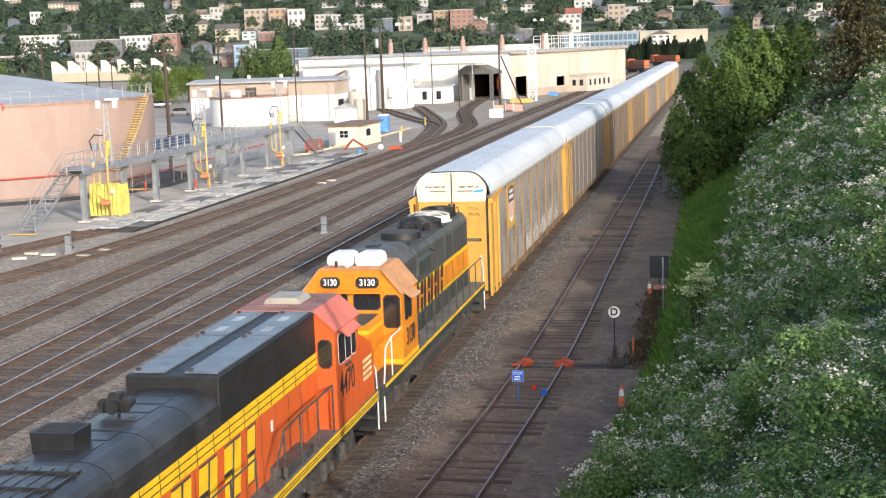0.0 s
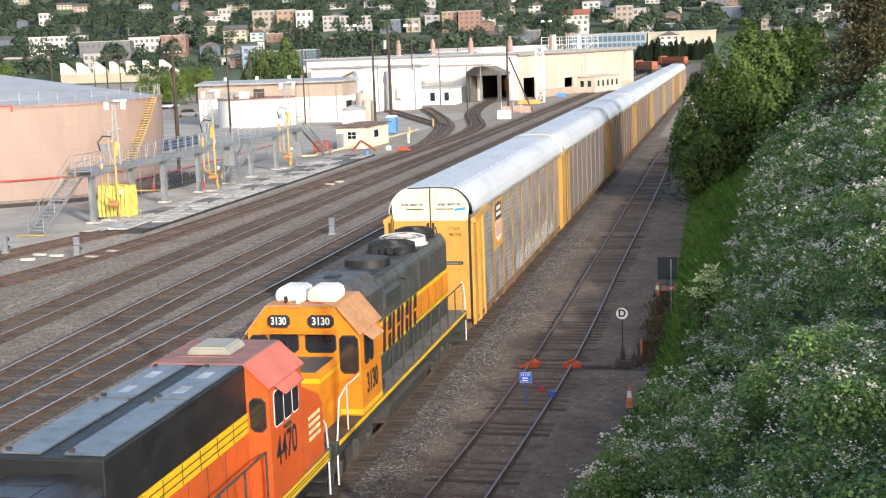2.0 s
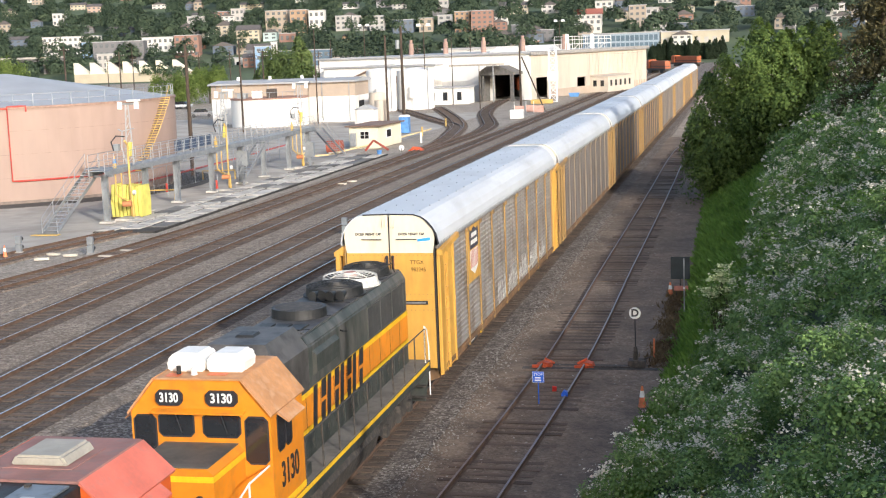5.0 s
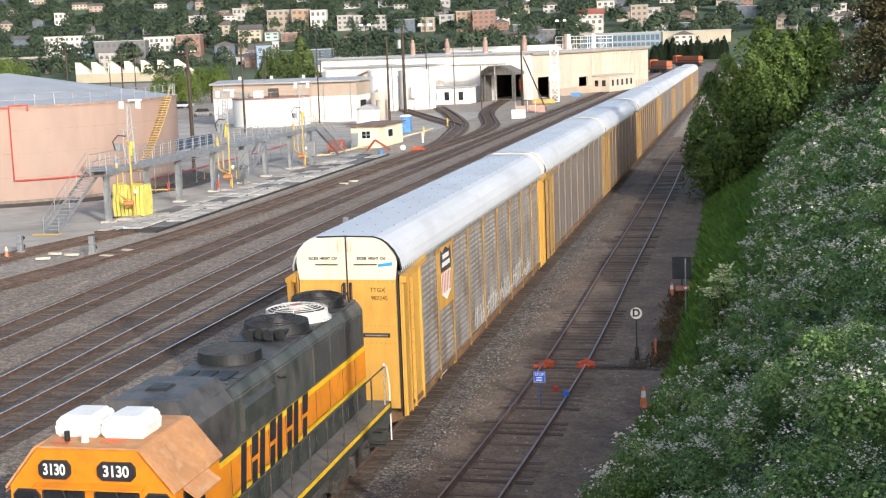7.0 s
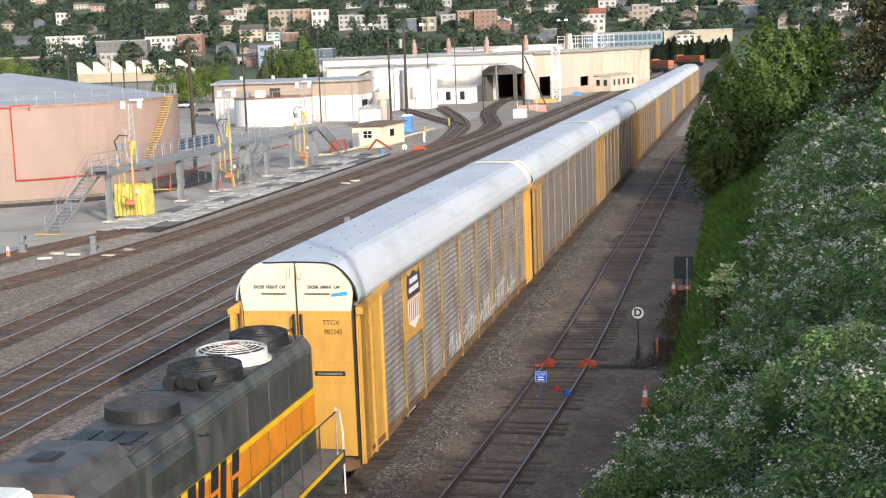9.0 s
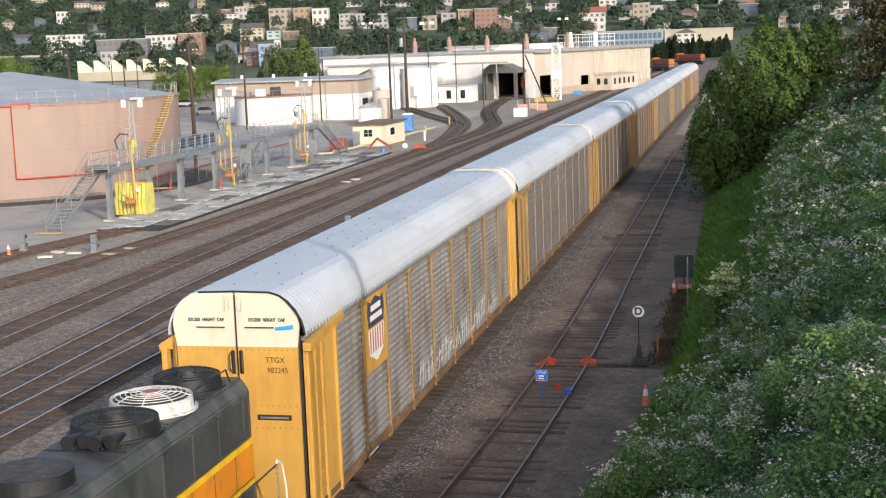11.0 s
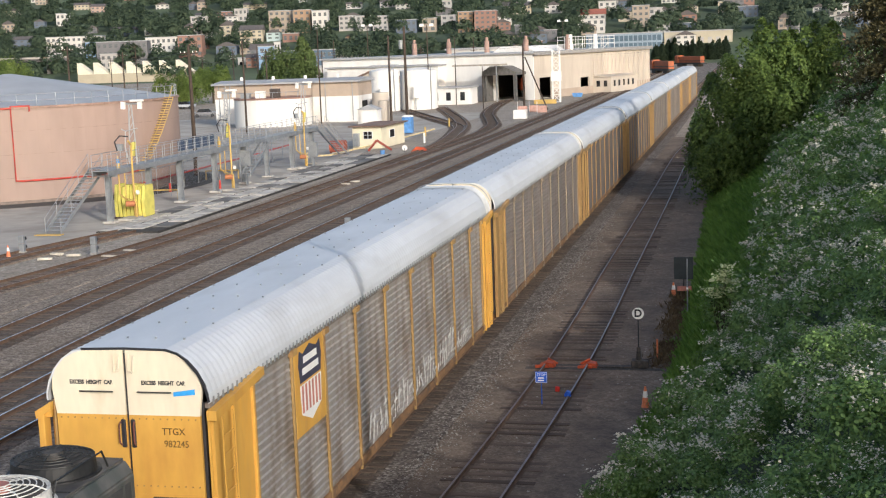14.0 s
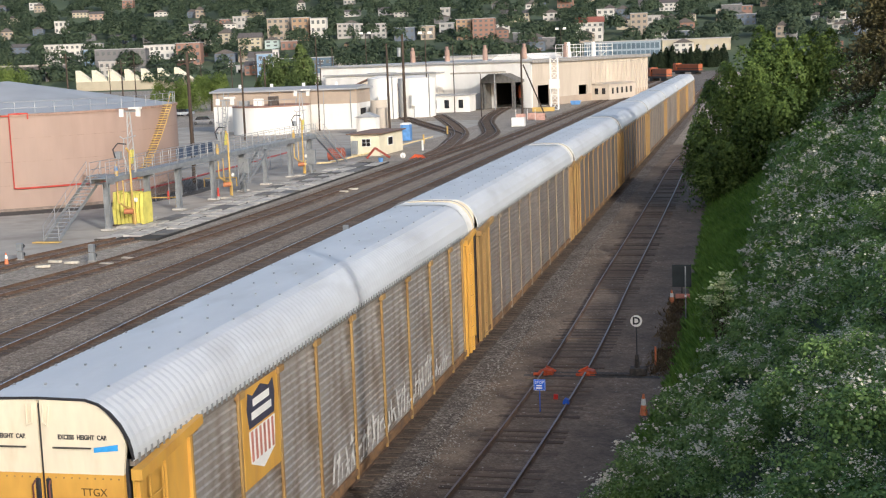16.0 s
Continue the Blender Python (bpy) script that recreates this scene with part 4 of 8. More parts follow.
    part("nose", bm, ORANGE, ob, "orange wide nose")
    bm = B()
    for i in range(4):
        box(bm, 1.492, 1.498, 8.95, 9.85, 2.2 + i * 0.16, 2.29 + i * 0.16)
    part("nose_badge", bm, mat("pale_badge", (0.75, 0.62, 0.3)), ob, "pale striped badge on the nose")
    emblem_bars(ob, hw + 0.006, -4.2, 1.9, 5.6, 1.22, UNDER, name="emblem_outline", grow=0.06)
    emblem_bars(ob, hw + 0.014, -4.2, 1.95, 5.6, 1.12, YELLOW)
    for y in (1.2, 2.6, -6.0):
        part("data_plate", box(B(), hw + 0.006, hw + 0.012, y, y + 0.14, 2.6, 2.85), WHITE, ob)
    for i in range(16):
        seam = B()
        box(seam, hw + 0.003, hw + 0.007, -9.8 + i * 0.98, -9.785 + i * 0.98, 1.7, 3.15)
        part("door_seam", seam, UNDER, ob)
    # side porch and rails
    for s in (-1, 1):
        x = s * 1.46
        part("porch_box", box(B(), s * 1.0 - 0.02, s * 1.0 + 0.42 * s + 0.02 if s > 0 else s * 1.0 + 0.02, 2.4, 4.4, 1.64, 1.86, 0.01) if s > 0 else box(B(), -1.44, -0.98, 2.4, 4.4, 1.64, 1.86, 0.01), SOOT, ob)
        pts = [(x, 1.2, 1.7), (x, 2.2, 2.75), (x, 3.4, 2.8), (x, 4.8, 2.8), (x, 6.1, 2.8)]
        handrail(ob, pts, [((x, q[1], 1.6), q) for q in pts[1:]], material=UNDER, r=0.026)
        pts = [(x, -10.2 + i * 1.5, 2.7) for i in range(8)]
        handrail(ob, pts, [((x, q[1], 1.6), q) for q in pts], material=UNDER)
        handrail(ob, [(x, 8.7, 2.6), (x, 9.9, 2.6), (x, 10.4, 2.2), (x, 10.5, 1.5), (x, 10.5, 0.45)], [((x, 9.9, 1.6), (x, 9.9, 2.6))])
        handrail(ob, [(s * 0.75, 10.6, 0.5), (s * 0.75, 10.6, 2.5), (s * 0.3, 10.6, 2.5)], [])
        handrail(ob, [(s * 1.3, 10.62, 0.4), (s * 1.3, 10.62, 1.9), (s * 0.95, 10.62, 2.2)], [])
        part("step_edge", box(B(), s * 1.2 - 0.3, s * 1.2 + 0.3, 1.0, 1.06, 1.3, 1.36), WHITE, ob, "white edge of the side step")
    # panel joints and lids on the engine hood and radiator
    for i in range(9):
        y = -6.0 + i * 0.62
        part("hood_lid", box(B(), -0.38, 0.34, y, y + 0.5, 4.32, 4.332, 0.005), OILSOOT, ob)
    for i in range(9):
        x = -0.96 + i * 0.24
        part("radiator_slat", box(B(), x - 0.02, x + 0.02, -10.1, -6.4, 4.5, 4.535, 0.006), OILSOOT, ob)
    raise_above(ob, 1.64, 1.041)
    return ob


def rack_profile(g=0.0):
    """Half of the roof's cross-section from eave to ridge: x, z."""
    return [(1.70 + g, 4.98), (1.69 + g, 5.12 + g), (1.63 + g, 5.31 + g), (1.50 + g, 5.54 + g), (1.32 + g, 5.73 + g), (1.12, 5.86 + g), (0.88, 5.93 + g), (0.0, 5.95 + g)]


PANEL_MESH = {}


def rack_panel_mesh(material, ln):
    key = (material.name, round(ln, 2))
    if key not in PANEL_MESH:
        bm = B()
        n_ = 22
        z0, z1 = 0.95, 4.86
        prof = []
        for i in range(n_):
            a = z0 + (z1 - z0) * i / n_
            h = (z1 - z0) / n_
            prof += [(0.0, a), (0.0, a + h * 0.45), (0.032, a + h * 0.6), (0.032, a + h * 0.85)]
        prof += [(0.0, z1), (-0.03, z1), (-0.03, z0)]
        prism(bm, prof, "y", 0, ln)
        me = bpy.data.meshes.new("side_panel")
        bmesh.ops.recalc_face_normals(bm, faces=bm.faces)
        bm.to_mesh(me)
        bm.free()
        me.materials.append(material)
        PANEL_MESH[key] = me
    return PANEL_MESH[key]


def autorack(y_off, panel_mat, post_mat, label, first=False):
    """Enclosed two- or three-deck car carrier; y runs from its near end."""
    ob = thing("autorack_car", pose(TRAIN_X, y_off, 0), label, "rail car", "autorack cars of the train")
    LN = 27.5
    # flatcar
    bm = prism(B(), [(-1.5, 0.95), (1.5, 0.95), (1.5, 0.62), (1.15, 0.5), (-1.15, 0.5), (-1.5, 0.62)], "y", 0.25, LN - 0.25)
    part("side_sill", bm, mat("rusty_sill", (0.22, 0.12, 0.055), 0.8, 0, 0.3, 1.0, (0.08, 0.06, 0.05), 0.5), ob, "rusty yellow-brown side sill")
    part("centre_sill", box(B(), -0.3, 0.3, -0.5, LN + 0.5, 0.55, 0.95), UNDER, ob)
    for s, y in ((-1, -0.55), (1, LN + 0.55)):
        part("coupler", box(B(), -0.17, 0.17, min(y, y - s * 0.5), max(y, y - s * 0.5), 0.72, 1.02, 0.04), UNDER, ob)
    truck(ob, 3.2, 2, r=0.42, gap=1.75)
    truck(ob, LN - 3.2, 2, r=0.42, gap=1.75)
    # posts and panels
    ys = [2.4, 4.75, 7.05] + [9.65 + i * 2.87 for i in range(6)]
    ys = [y for y in ys if y < LN - 2.0] + [LN - 1.5]
    for s in (-1, 1):
        for i, (a, b) in enumerate(zip([0.9] + ys, ys + [LN - 0.5])):
            pnl = new("side_panel", rack_panel_mesh(panel_mat, b - a))
            pnl.parent = ob
            pnl.matrix_local = at(1.482, a, 0) if s > 0 else at(-1.482, b, 0) @ Matrix.Rotation(math.pi, 4, "Z")
        for y in ys:
            bm = box(B(), s * 1.615 - 0.03, s * 1.615 + 0.03, y - 0.055, y + 0.055, 0.7, 4.84, 0.012)
            box(bm, s * 1.65 - 0.05, s * 1.66 + 0.05, y - 0.17, y + 0.17, 4.72, 4.86, 0.015)
            part("post", bm, post_mat, ob, "weathered side post")
        part("top_chord", box(B(), s * 1.6 - 0.05, s * 1.6 + 0.05, 0.1, LN - 0.1, 4.82, 4.93, 0.01), GALVB, ob)
        part("bottom_chord", box(B(), s * 1.6 - 0.04, s * 1.6 + 0.04, 0.9, LN - 0.9, 0.82, 0.98, 0.01), mat("rusty_sill", (0, 0, 0)), ob)
        # end shields with ladder
        for e, y0, y1 in ((0, 0.12, 2.35), (1, LN - 1.3, LN - 0.1)):
            bm = box(B(), s * 1.6 - 0.025, s * 1.6 + 0.025, y0, y1, 0.75, 4.75)
            sh = part("end_shield", bm, RACKYEL if first else OCHRE, ob, "yellow ribbed end shield")
            for yy in np.linspace(y0 + 0.08, y1 - 0.08, 3):
                part("shield_rib", box(B(), s * 1.65 - 0.04, s * 1.65 + 0.04, yy - 0.05, yy + 0.05, 0.75, 4.7, 0.012), RACKYEL if first else OCHRE, sh)
            bm = prism(B(), [(y0 - 0.12, 4.62), (y1 + 0.2, 4.86), (y1 + 0.2, 5.02), (y0 - 0.12, 4.80)], "x", s * 1.62, s * 1.62 + s * 0.2)
            part("bracket", bm, RACKYEL if first else OCHRE, sh)
            bm = B()
            for z in np.arange(1.0, 4.6, 0.36):
                tube(bm, (s * 1.78, y0 + 0.25, z), (s * 1.78, y0 + 0.75, z), 0.014, seg=6)
            for yy in (y0 + 0.25, y0 + 0.75):
                box(bm, s * 1.78 - 0.012, s * 1.78 + 0.012, yy - 0.02, yy + 0.02, 0.85, 4.6)
            part("ladder", bm, RACKYEL if first else OCHRE, sh)
        if first and s < 0:
            br = part("door_stop", box(B(), -1.88, -1.74, -0.08, 0.16, 3.75, 4.78, 0.02), RACKYEL, ob, "yellow door stop bracket")
            part("stop_arm", prism(B(), [(-1.9, 4.6), (-1.58, 4.78), (-1.58, 4.92), (-1.92, 4.74)], "y", -0.1, 0.2), RACKYEL, br)
    # corrugated roof
    half = rack_profile()
    prof = half + [(-x, z) for x, z in half[-2::-1]]
    bm = B()
    rows = []
    n_ = 240
    for j in range(n_ + 1):
        y = LN * j / n_
        d = 0.009 if j % 2 else -0.003
        rows.append([bm.verts.new((x * (1 + d * 0.25), y, z + (d if abs(x) > 0.9 else d * 0.15))) for x, z in prof])
    for a, b in zip(rows, rows[1:]):
        for k in range(len(prof) - 1):
            bm.faces.new((a[k], a[k + 1], b[k + 1], b[k]))
    inner = [[bm.verts.new((x * 0.985, y, z - 0.05)) for x, z in prof] for y in (0, LN)]
    for k in range(len(prof) - 1):
        bm.faces.new((inner[0][k], inner[0][k + 1], inner[1][k + 1], inner[1][k]))
        bm.faces.new((rows[0][k], rows[0][k + 1], inner[0][k + 1], inner[0][k]))
        bm.faces.new((rows[-1][k], rows[-1][k + 1], inner[1][k + 1], inner[1][k]))
    part("roof", bm, ROOFGAL, ob, "corrugated galvanized roof with rounded shoulders")
    bm = B()
    for j in range(19):
        for x, z in ((-0.9, 5.93), (-0.3, 5.945), (0.3, 5.945), (0.9, 5.93)):
            box(bm, x - 0.018, x + 0.018, 0.8 + j * 1.42 - 0.018, 0.818 + j * 1.42, z, z + 0.03)
    tagged(part("roof_stud", bm, CATWALK, ob, "small dark roof studs"), kind="stuff")
    for s in (-1, 1):
        bm = B()
        for j in range(115):
            y = 0.15 + j * 0.237
            box(bm, s * 1.705 - 0.01, s * 1.705 + 0.01, y, y + 0.06, 4.9, 5.03)
        tagged(part("eave_clip", bm, CATWALK, ob, "toothed sheet clips along the eave"), kind="stuff")
    gp = [(x, z) for x, z in rack_profile(0.012)]
    gp = gp + [(-x, z) for x, z in gp[-2::-1]]
    bm = B()
    r0 = [bm.verts.new((x, LN - 0.75, z + 0.012)) for x, z in gp]
    r1 = [bm.verts.new((x, LN + 0.06, z + 0.012)) for x, z in gp]
    r2 = [bm.verts.new((x * 0.97, LN + 0.06, z - 0.06)) for x, z in gp]
    for k in range(len(gp) - 1):
        bm.faces.new((r0[k], r0[k + 1], r1[k + 1], r1[k]))
        bm.faces.new((r1[k], r1[k + 1], r2[k + 1], r2[k]))
    part("roof_end_cap", bm, WHITE, ob, "white end cap over the roof")
    bm = B()
    path_tube(bm, [(x * 1.01, LN + 0.25, z + 0.05) for x, z in gp], 0.016, 5)
    part("roof_hoop", bm, CATWALK, ob)
    for y in (-0.03, LN):
        bm = B()
        ri = [[bm.verts.new((x * kx, y + dy, z + dz)) for x, z in prof] for kx, dy, dz in ((1.0, 0, 0.004), (1.0, 0.03, 0.004), (0.988, 0.03, -0.025), (0.988, 0, -0.025))]
        for q in range(4):
            for k in range(len(prof) - 1):
                bm.faces.new((ri[q][k], ri[q][k + 1], ri[(q + 1) % 4][k + 1], ri[(q + 1) % 4][k]))
        if first and y < 1:
            bm.free()
            bm = B()
            rim = [(x, z) for x, z in prof if x > -0.95]
            ri = [[bm.verts.new((x * kx, y + dy, z + dz)) for x, z in rim] for kx, dy, dz in ((1.0, 0, 0.004), (1.0, 0.03, 0.004), (0.985, 0.03, -0.035), (0.985, 0, -0.035))]
            for q in range(4):
                for k in range(len(rim) - 1):
                    bm.faces.new((ri[q][k], ri[q][k + 1], ri[(q + 1) % 4][k + 1], ri[(q + 1) % 4][k]))
        part("roof_edge_seal", bm, LETDARK if first and y < 1 else WHITE, ob, "black roof edge" if first and y < 1 else "white roof edge")
    # end doors: two curved leaves on each end
    for e, y in ((0, 0.06), (1, LN - 0.06)):
        sg = -1 if e == 0 else 1
        for s in (-1, 1):
            def leaf(z0, z1):
                pts = [(0.03 * s, z0), (1.49 * s, z0)]
                for x, z in ((1.56, 5.18), (1.54, 5.36), (1.44, 5.56), (1.26, 5.74), (1.05, 5.84), (0.86, 5.89), (0.03, 5.91)):
                    if z < z1:
                        pts.append((x * s, z))
                if z1 < 5:
                    pts += [(1.49 * s, z1), (0.03 * s, z1)]
                return pts
            lf = part("end_door", prism(B(), leaf(1.0, 4.70), "y", y, y + sg * 0.07), RACKYEL, ob, "yellow end door leaf")
            part("door_top", prism(B(), leaf(4.70, 9), "y", y, y + sg * 0.072), CREAM, lf, "cream upper door")
            part("door_seam", box(B(), min(s * 0.04, s * 1.48), max(s * 0.04, s * 1.48), min(y, y + sg * 0.08), max(y, y + sg * 0.08), 3.19, 3.215), RACKYEL, lf)
            part("door_hook", path_tube(B(), [(s * 0.1, y + sg * 0.09, 5.82), (s * 0.1, y + sg * 0.13, 5.55), (s * 0.19, y + sg * 0.13, 5.5), (s * 0.21, y + sg * 0.09, 5.82)], 0.018, 5), CREAM, lf)
            for k, (z0, x0, x1) in enumerate(((3.36, 0.1, 1.4), (2.86, 0.1, 1.4), (4.62, 0.1, 1.4))):
                bm = B()
                for q in range(10):
                    xx = x0 + (x1 - x0) * q / 9
                    box(bm, s * xx - 0.012, s * xx + 0.012, min(y, y + sg * 0.084), max(y, y + sg * 0.084), z0, z0 + 0.025)
                tagged(part("rivet_row", bm, OCHRE, lf), kind="stuff")
            part("grab_bar", path_tube(B(), [(s * 0.25, y + sg * 0.12, 5.14), (s * 0.95, y + sg * 0.12, 5.14)], 0.016), UNDER, lf)
            lb = part("latch_bar", box(B(), s * 0.1 - 0.055, s * 0.1 + 0.055, min(y, y + sg * 0.09), max(y, y + sg * 0.09), 4.08, 4.62, 0.03), LETDARK, lf)
            part("latch_handle", path_tube(B(), [(s * 0.14, y + sg * 0.09, 4.14), (s * 0.15, y + sg * 0.16, 4.2), (s * 0.15, y + sg * 0.16, 4.52), (s * 0.14, y + sg * 0.09, 4.58)], 0.016, 5), mat("rusty_red_handle", (0.14, 0.05, 0.04), 0.6), lb)
            if e == 0:
                words("EXCESS  HEIGHT  CAR", 0.105, at(s * 0.78 if s > 0 else -0.72, y - 0.074, 5.30) @ FACE_S, LETDARK, lf, "stencil", squeeze=0.86, bold=0.004)
        part("door_gap", box(B(), -0.035, 0.035, min(y, y + sg * 0.03), max(y, y + sg * 0.03), 1.0, 5.84), LETDARK, ob)
        part("inner_end", box(B(), -1.4, 1.4, y - sg * 0.12 - 0.02, y - sg * 0.12 + 0.02, 0.95, 5.0), DARKIN, ob)
        part("end_lamp_slot", box(B(), 0.42, 1.26, min(y, y + sg * 0.09), max(y, y + sg * 0.09), 3.05, 3.17, 0.01), LETDARK, ob, "black slot with a grey bar")
        part("slot_bar", box(B(), 0.5, 1.2, min(y, y + sg * 0.11), max(y, y + sg * 0.11), 3.09, 3.13), CATWALK, ob)
        part("door_track", box(B(), 1.495, 1.55, y - 0.01, y + 0.06, 0.9, 4.95, 0.01), LETDARK, ob)
        part("door_track", box(B(), -1.575, -1.53, y - 0.05, y + 0.06, 0.9, 4.95, 0.01), OCHRE, ob)
    if first:
        part("roof_flap", prism(B(), [(1.12, 5.86), (1.32, 5.75), (1.52, 5.54), (1.66, 5.3), (1.73, 4.98), (1.69, 4.97), (1.62, 5.25), (1.48, 5.49), (1.28, 5.71)], "y", -0.05, -0.034), LETDARK, ob, "torn black roof edge flap")
        STENCIL = mat("worn_brown_stencil", (0.13, 0.075, 0.02), 0.6)
        words("TTGX", 0.18, at(0.93, -0.018, 4.4) @ FACE_S, STENCIL, ob, "stencil")
        words("982245", 0.18, at(0.98, -0.018, 4.17) @ FACE_S, STENCIL, ob, "stencil", squeeze=0.95)
        part("tape_mark", prism(B(), [(0.98, 5.06), (1.42, 5.1), (1.42, 5.2), (0.98, 5.14)], "y", -0.02, -0.016), mat("sky_blue_tape", (0.03, 0.3, 0.7)), ob, "sky blue tape strip")
    if not first:
        raise_above(ob, 0.95, 1.01, 0.95)
        return ob
    # emblem board and spray-paint on the first car
    bd = part("emblem_board", box(B(), 1.61, 1.64, 4.85, 6.95, 2.85, 4.83, 0.01), RACKYEL, ob, "yellow board with a shield emblem")
    EM = at(0, -0.27, 0.1)
    sh = [(5.45, 4.62), (5.7, 4.52), (6.17, 4.66), (6.64, 4.52), (6.9, 4.62), (6.98, 4.3), (6.9, 3.9), (5.45, 3.9), (5.36, 4.3)]
    part("emblem_field", moved(prism(B(), sh, "x", 1.641, 1.646), EM), MARKBLUE, bd)
    for i in range(2):
        part("emblem_bar", moved(box(B(), 1.647, 1.651, 5.6 + 0.1 * i, 6.75 - 0.1 * i, 4.05 + i * 0.25, 4.2 + i * 0.25), EM), WHITE, bd)
    part("emblem_base", moved(prism(B(), [(5.42, 3.85), (6.92, 3.85), (6.86, 3.2), (6.17, 2.95), (5.48, 3.2)], "x", 1.641, 1.645), EM), WHITE, bd)
    for i in range(6):
        part("emblem_stripe", moved(box(B(), 1.646, 1.65, 5.52 + i * 0.235, 5.64 + i * 0.235, 3.22, 3.83), EM), MARKRED, bd)
    # spray-paint scrawl along the lower side
    rng = random.Random(5)
    bm = B()
    y = 10.4
    for k in range(42):
        h = rng.uniform(0.3, 0.85) * (1 if k % 9 < 7 else 0.3)
        z = 1.02 + rng.uniform(0, 0.25)
        w = rng.uniform(0.06, 0.16)
        ln = rng.uniform(-0.25, 0.25)
        prism(bm, [(y, z), (y + w, z), (y + w + ln, z + h), (y + ln, z + h)], "x", 1.611, 1.616)
        if k % 2:
            zz = z + h * rng.uniform(0.3, 0.9)
            prism(bm, [(y, zz), (y + 0.34, zz + 0.05), (y + 0.34, zz + 0.14), (y, zz + 0.09)], "x", 1.6155, 1.619)
        y += rng.uniform(0.2, 0.42)
    part("scrawl", bm, CHALK, ob, "chalky white unreadable spray-paint scrawl")
    part("data_panel", box(B(), 1.545, 1.556, 4.6, 6.4, 0.62, 0.86), LETDARK, ob, "black data panel low on the sill")
    part("data_bars", box(B(), 1.552, 1.559, 4.75, 5.9, 0.7, 0.76), CHALK, ob)
    part("data_mark", box(B(), 1.545, 1.557, 7.0, 7.35, 0.64, 0.88), YELLOW, ob)
    raise_above(ob, 0.95, 1.01, 0.95)
    return ob


TRAIN = []
lead = loco_orange(0)
TRAIN.append((lead, -29.3))
second = loco_amber(0)
TRAIN.append((second, -9.85))
car1 = autorack(0, GALV, OCHRE, "galvanized autorack car with yellow ends and cream doors", True)
TRAIN.append((car1, 0.0))
car2 = autorack(0, GALVB, TANPOST, "grimy brown-grey autorack car with yellow posts")
TRAIN.append((car2, 28.6))
car3 = autorack(0, GALVC, OCHRE, "dark brown-grey autorack car with ochre posts")
TRAIN.append((car3, 57.2))
for i in range(3, 8):
    TRAIN.append((copy_thing(car3 if i in (3, 6) else car2, pose(TRAIN_X, 0, 0)), 28.6 * i))


# ---- bank, brambles and trees ----
def toe_x(y):
    """Plan line of the bank's foot."""
    return float(np.interp(y, [-40, 20, 30, 35, 38, 44, 50, 64, 105, 160], [-8.0, -5.0, -4.0, -3.6, -3.4, -2.9, -2.8, -2.8, -3.1, 2.0]))


def bank_z(x, y):
    """Height of the bank's soil."""
    d = x - toe_x(y) - 0.3
    if d <= 0:
        return -0.26
    lump = 0.35 * noise.noise(Vector((x / 3.1, y / 3.7, 2.0))) + 0.18 * noise.noise(Vector((x / 1.1, y / 1.2, 5.0)))
    return min(9.3, -0.22 + 0.72 * d) + lump * min(1, d / 1.5) - 0.35 * min(1, d / 2)


def bank():
    bm = B()
    xs = [-10 + i * 0.75 for i in range(36)] + [18, 22, 30, 60, 140]
    ys = [-60 + i * 1.5 for i in range(164)]
    g = [[bm.verts.new((x, y, bank_z(x, y))) for x in xs] for y in ys]
    for j in range(len(ys) - 1):
        for i in range(len(xs) - 1):
            bm.faces.new((g[j][i], g[j][i + 1], g[j + 1][i + 1], g[j + 1][i]))
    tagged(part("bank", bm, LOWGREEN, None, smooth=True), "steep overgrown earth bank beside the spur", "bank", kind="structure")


bank()
rng = np.random.default_rng(4)
V_NOISE = lambda x, y, s, o: noise.noise(Vector((x / s, y / s, o)))


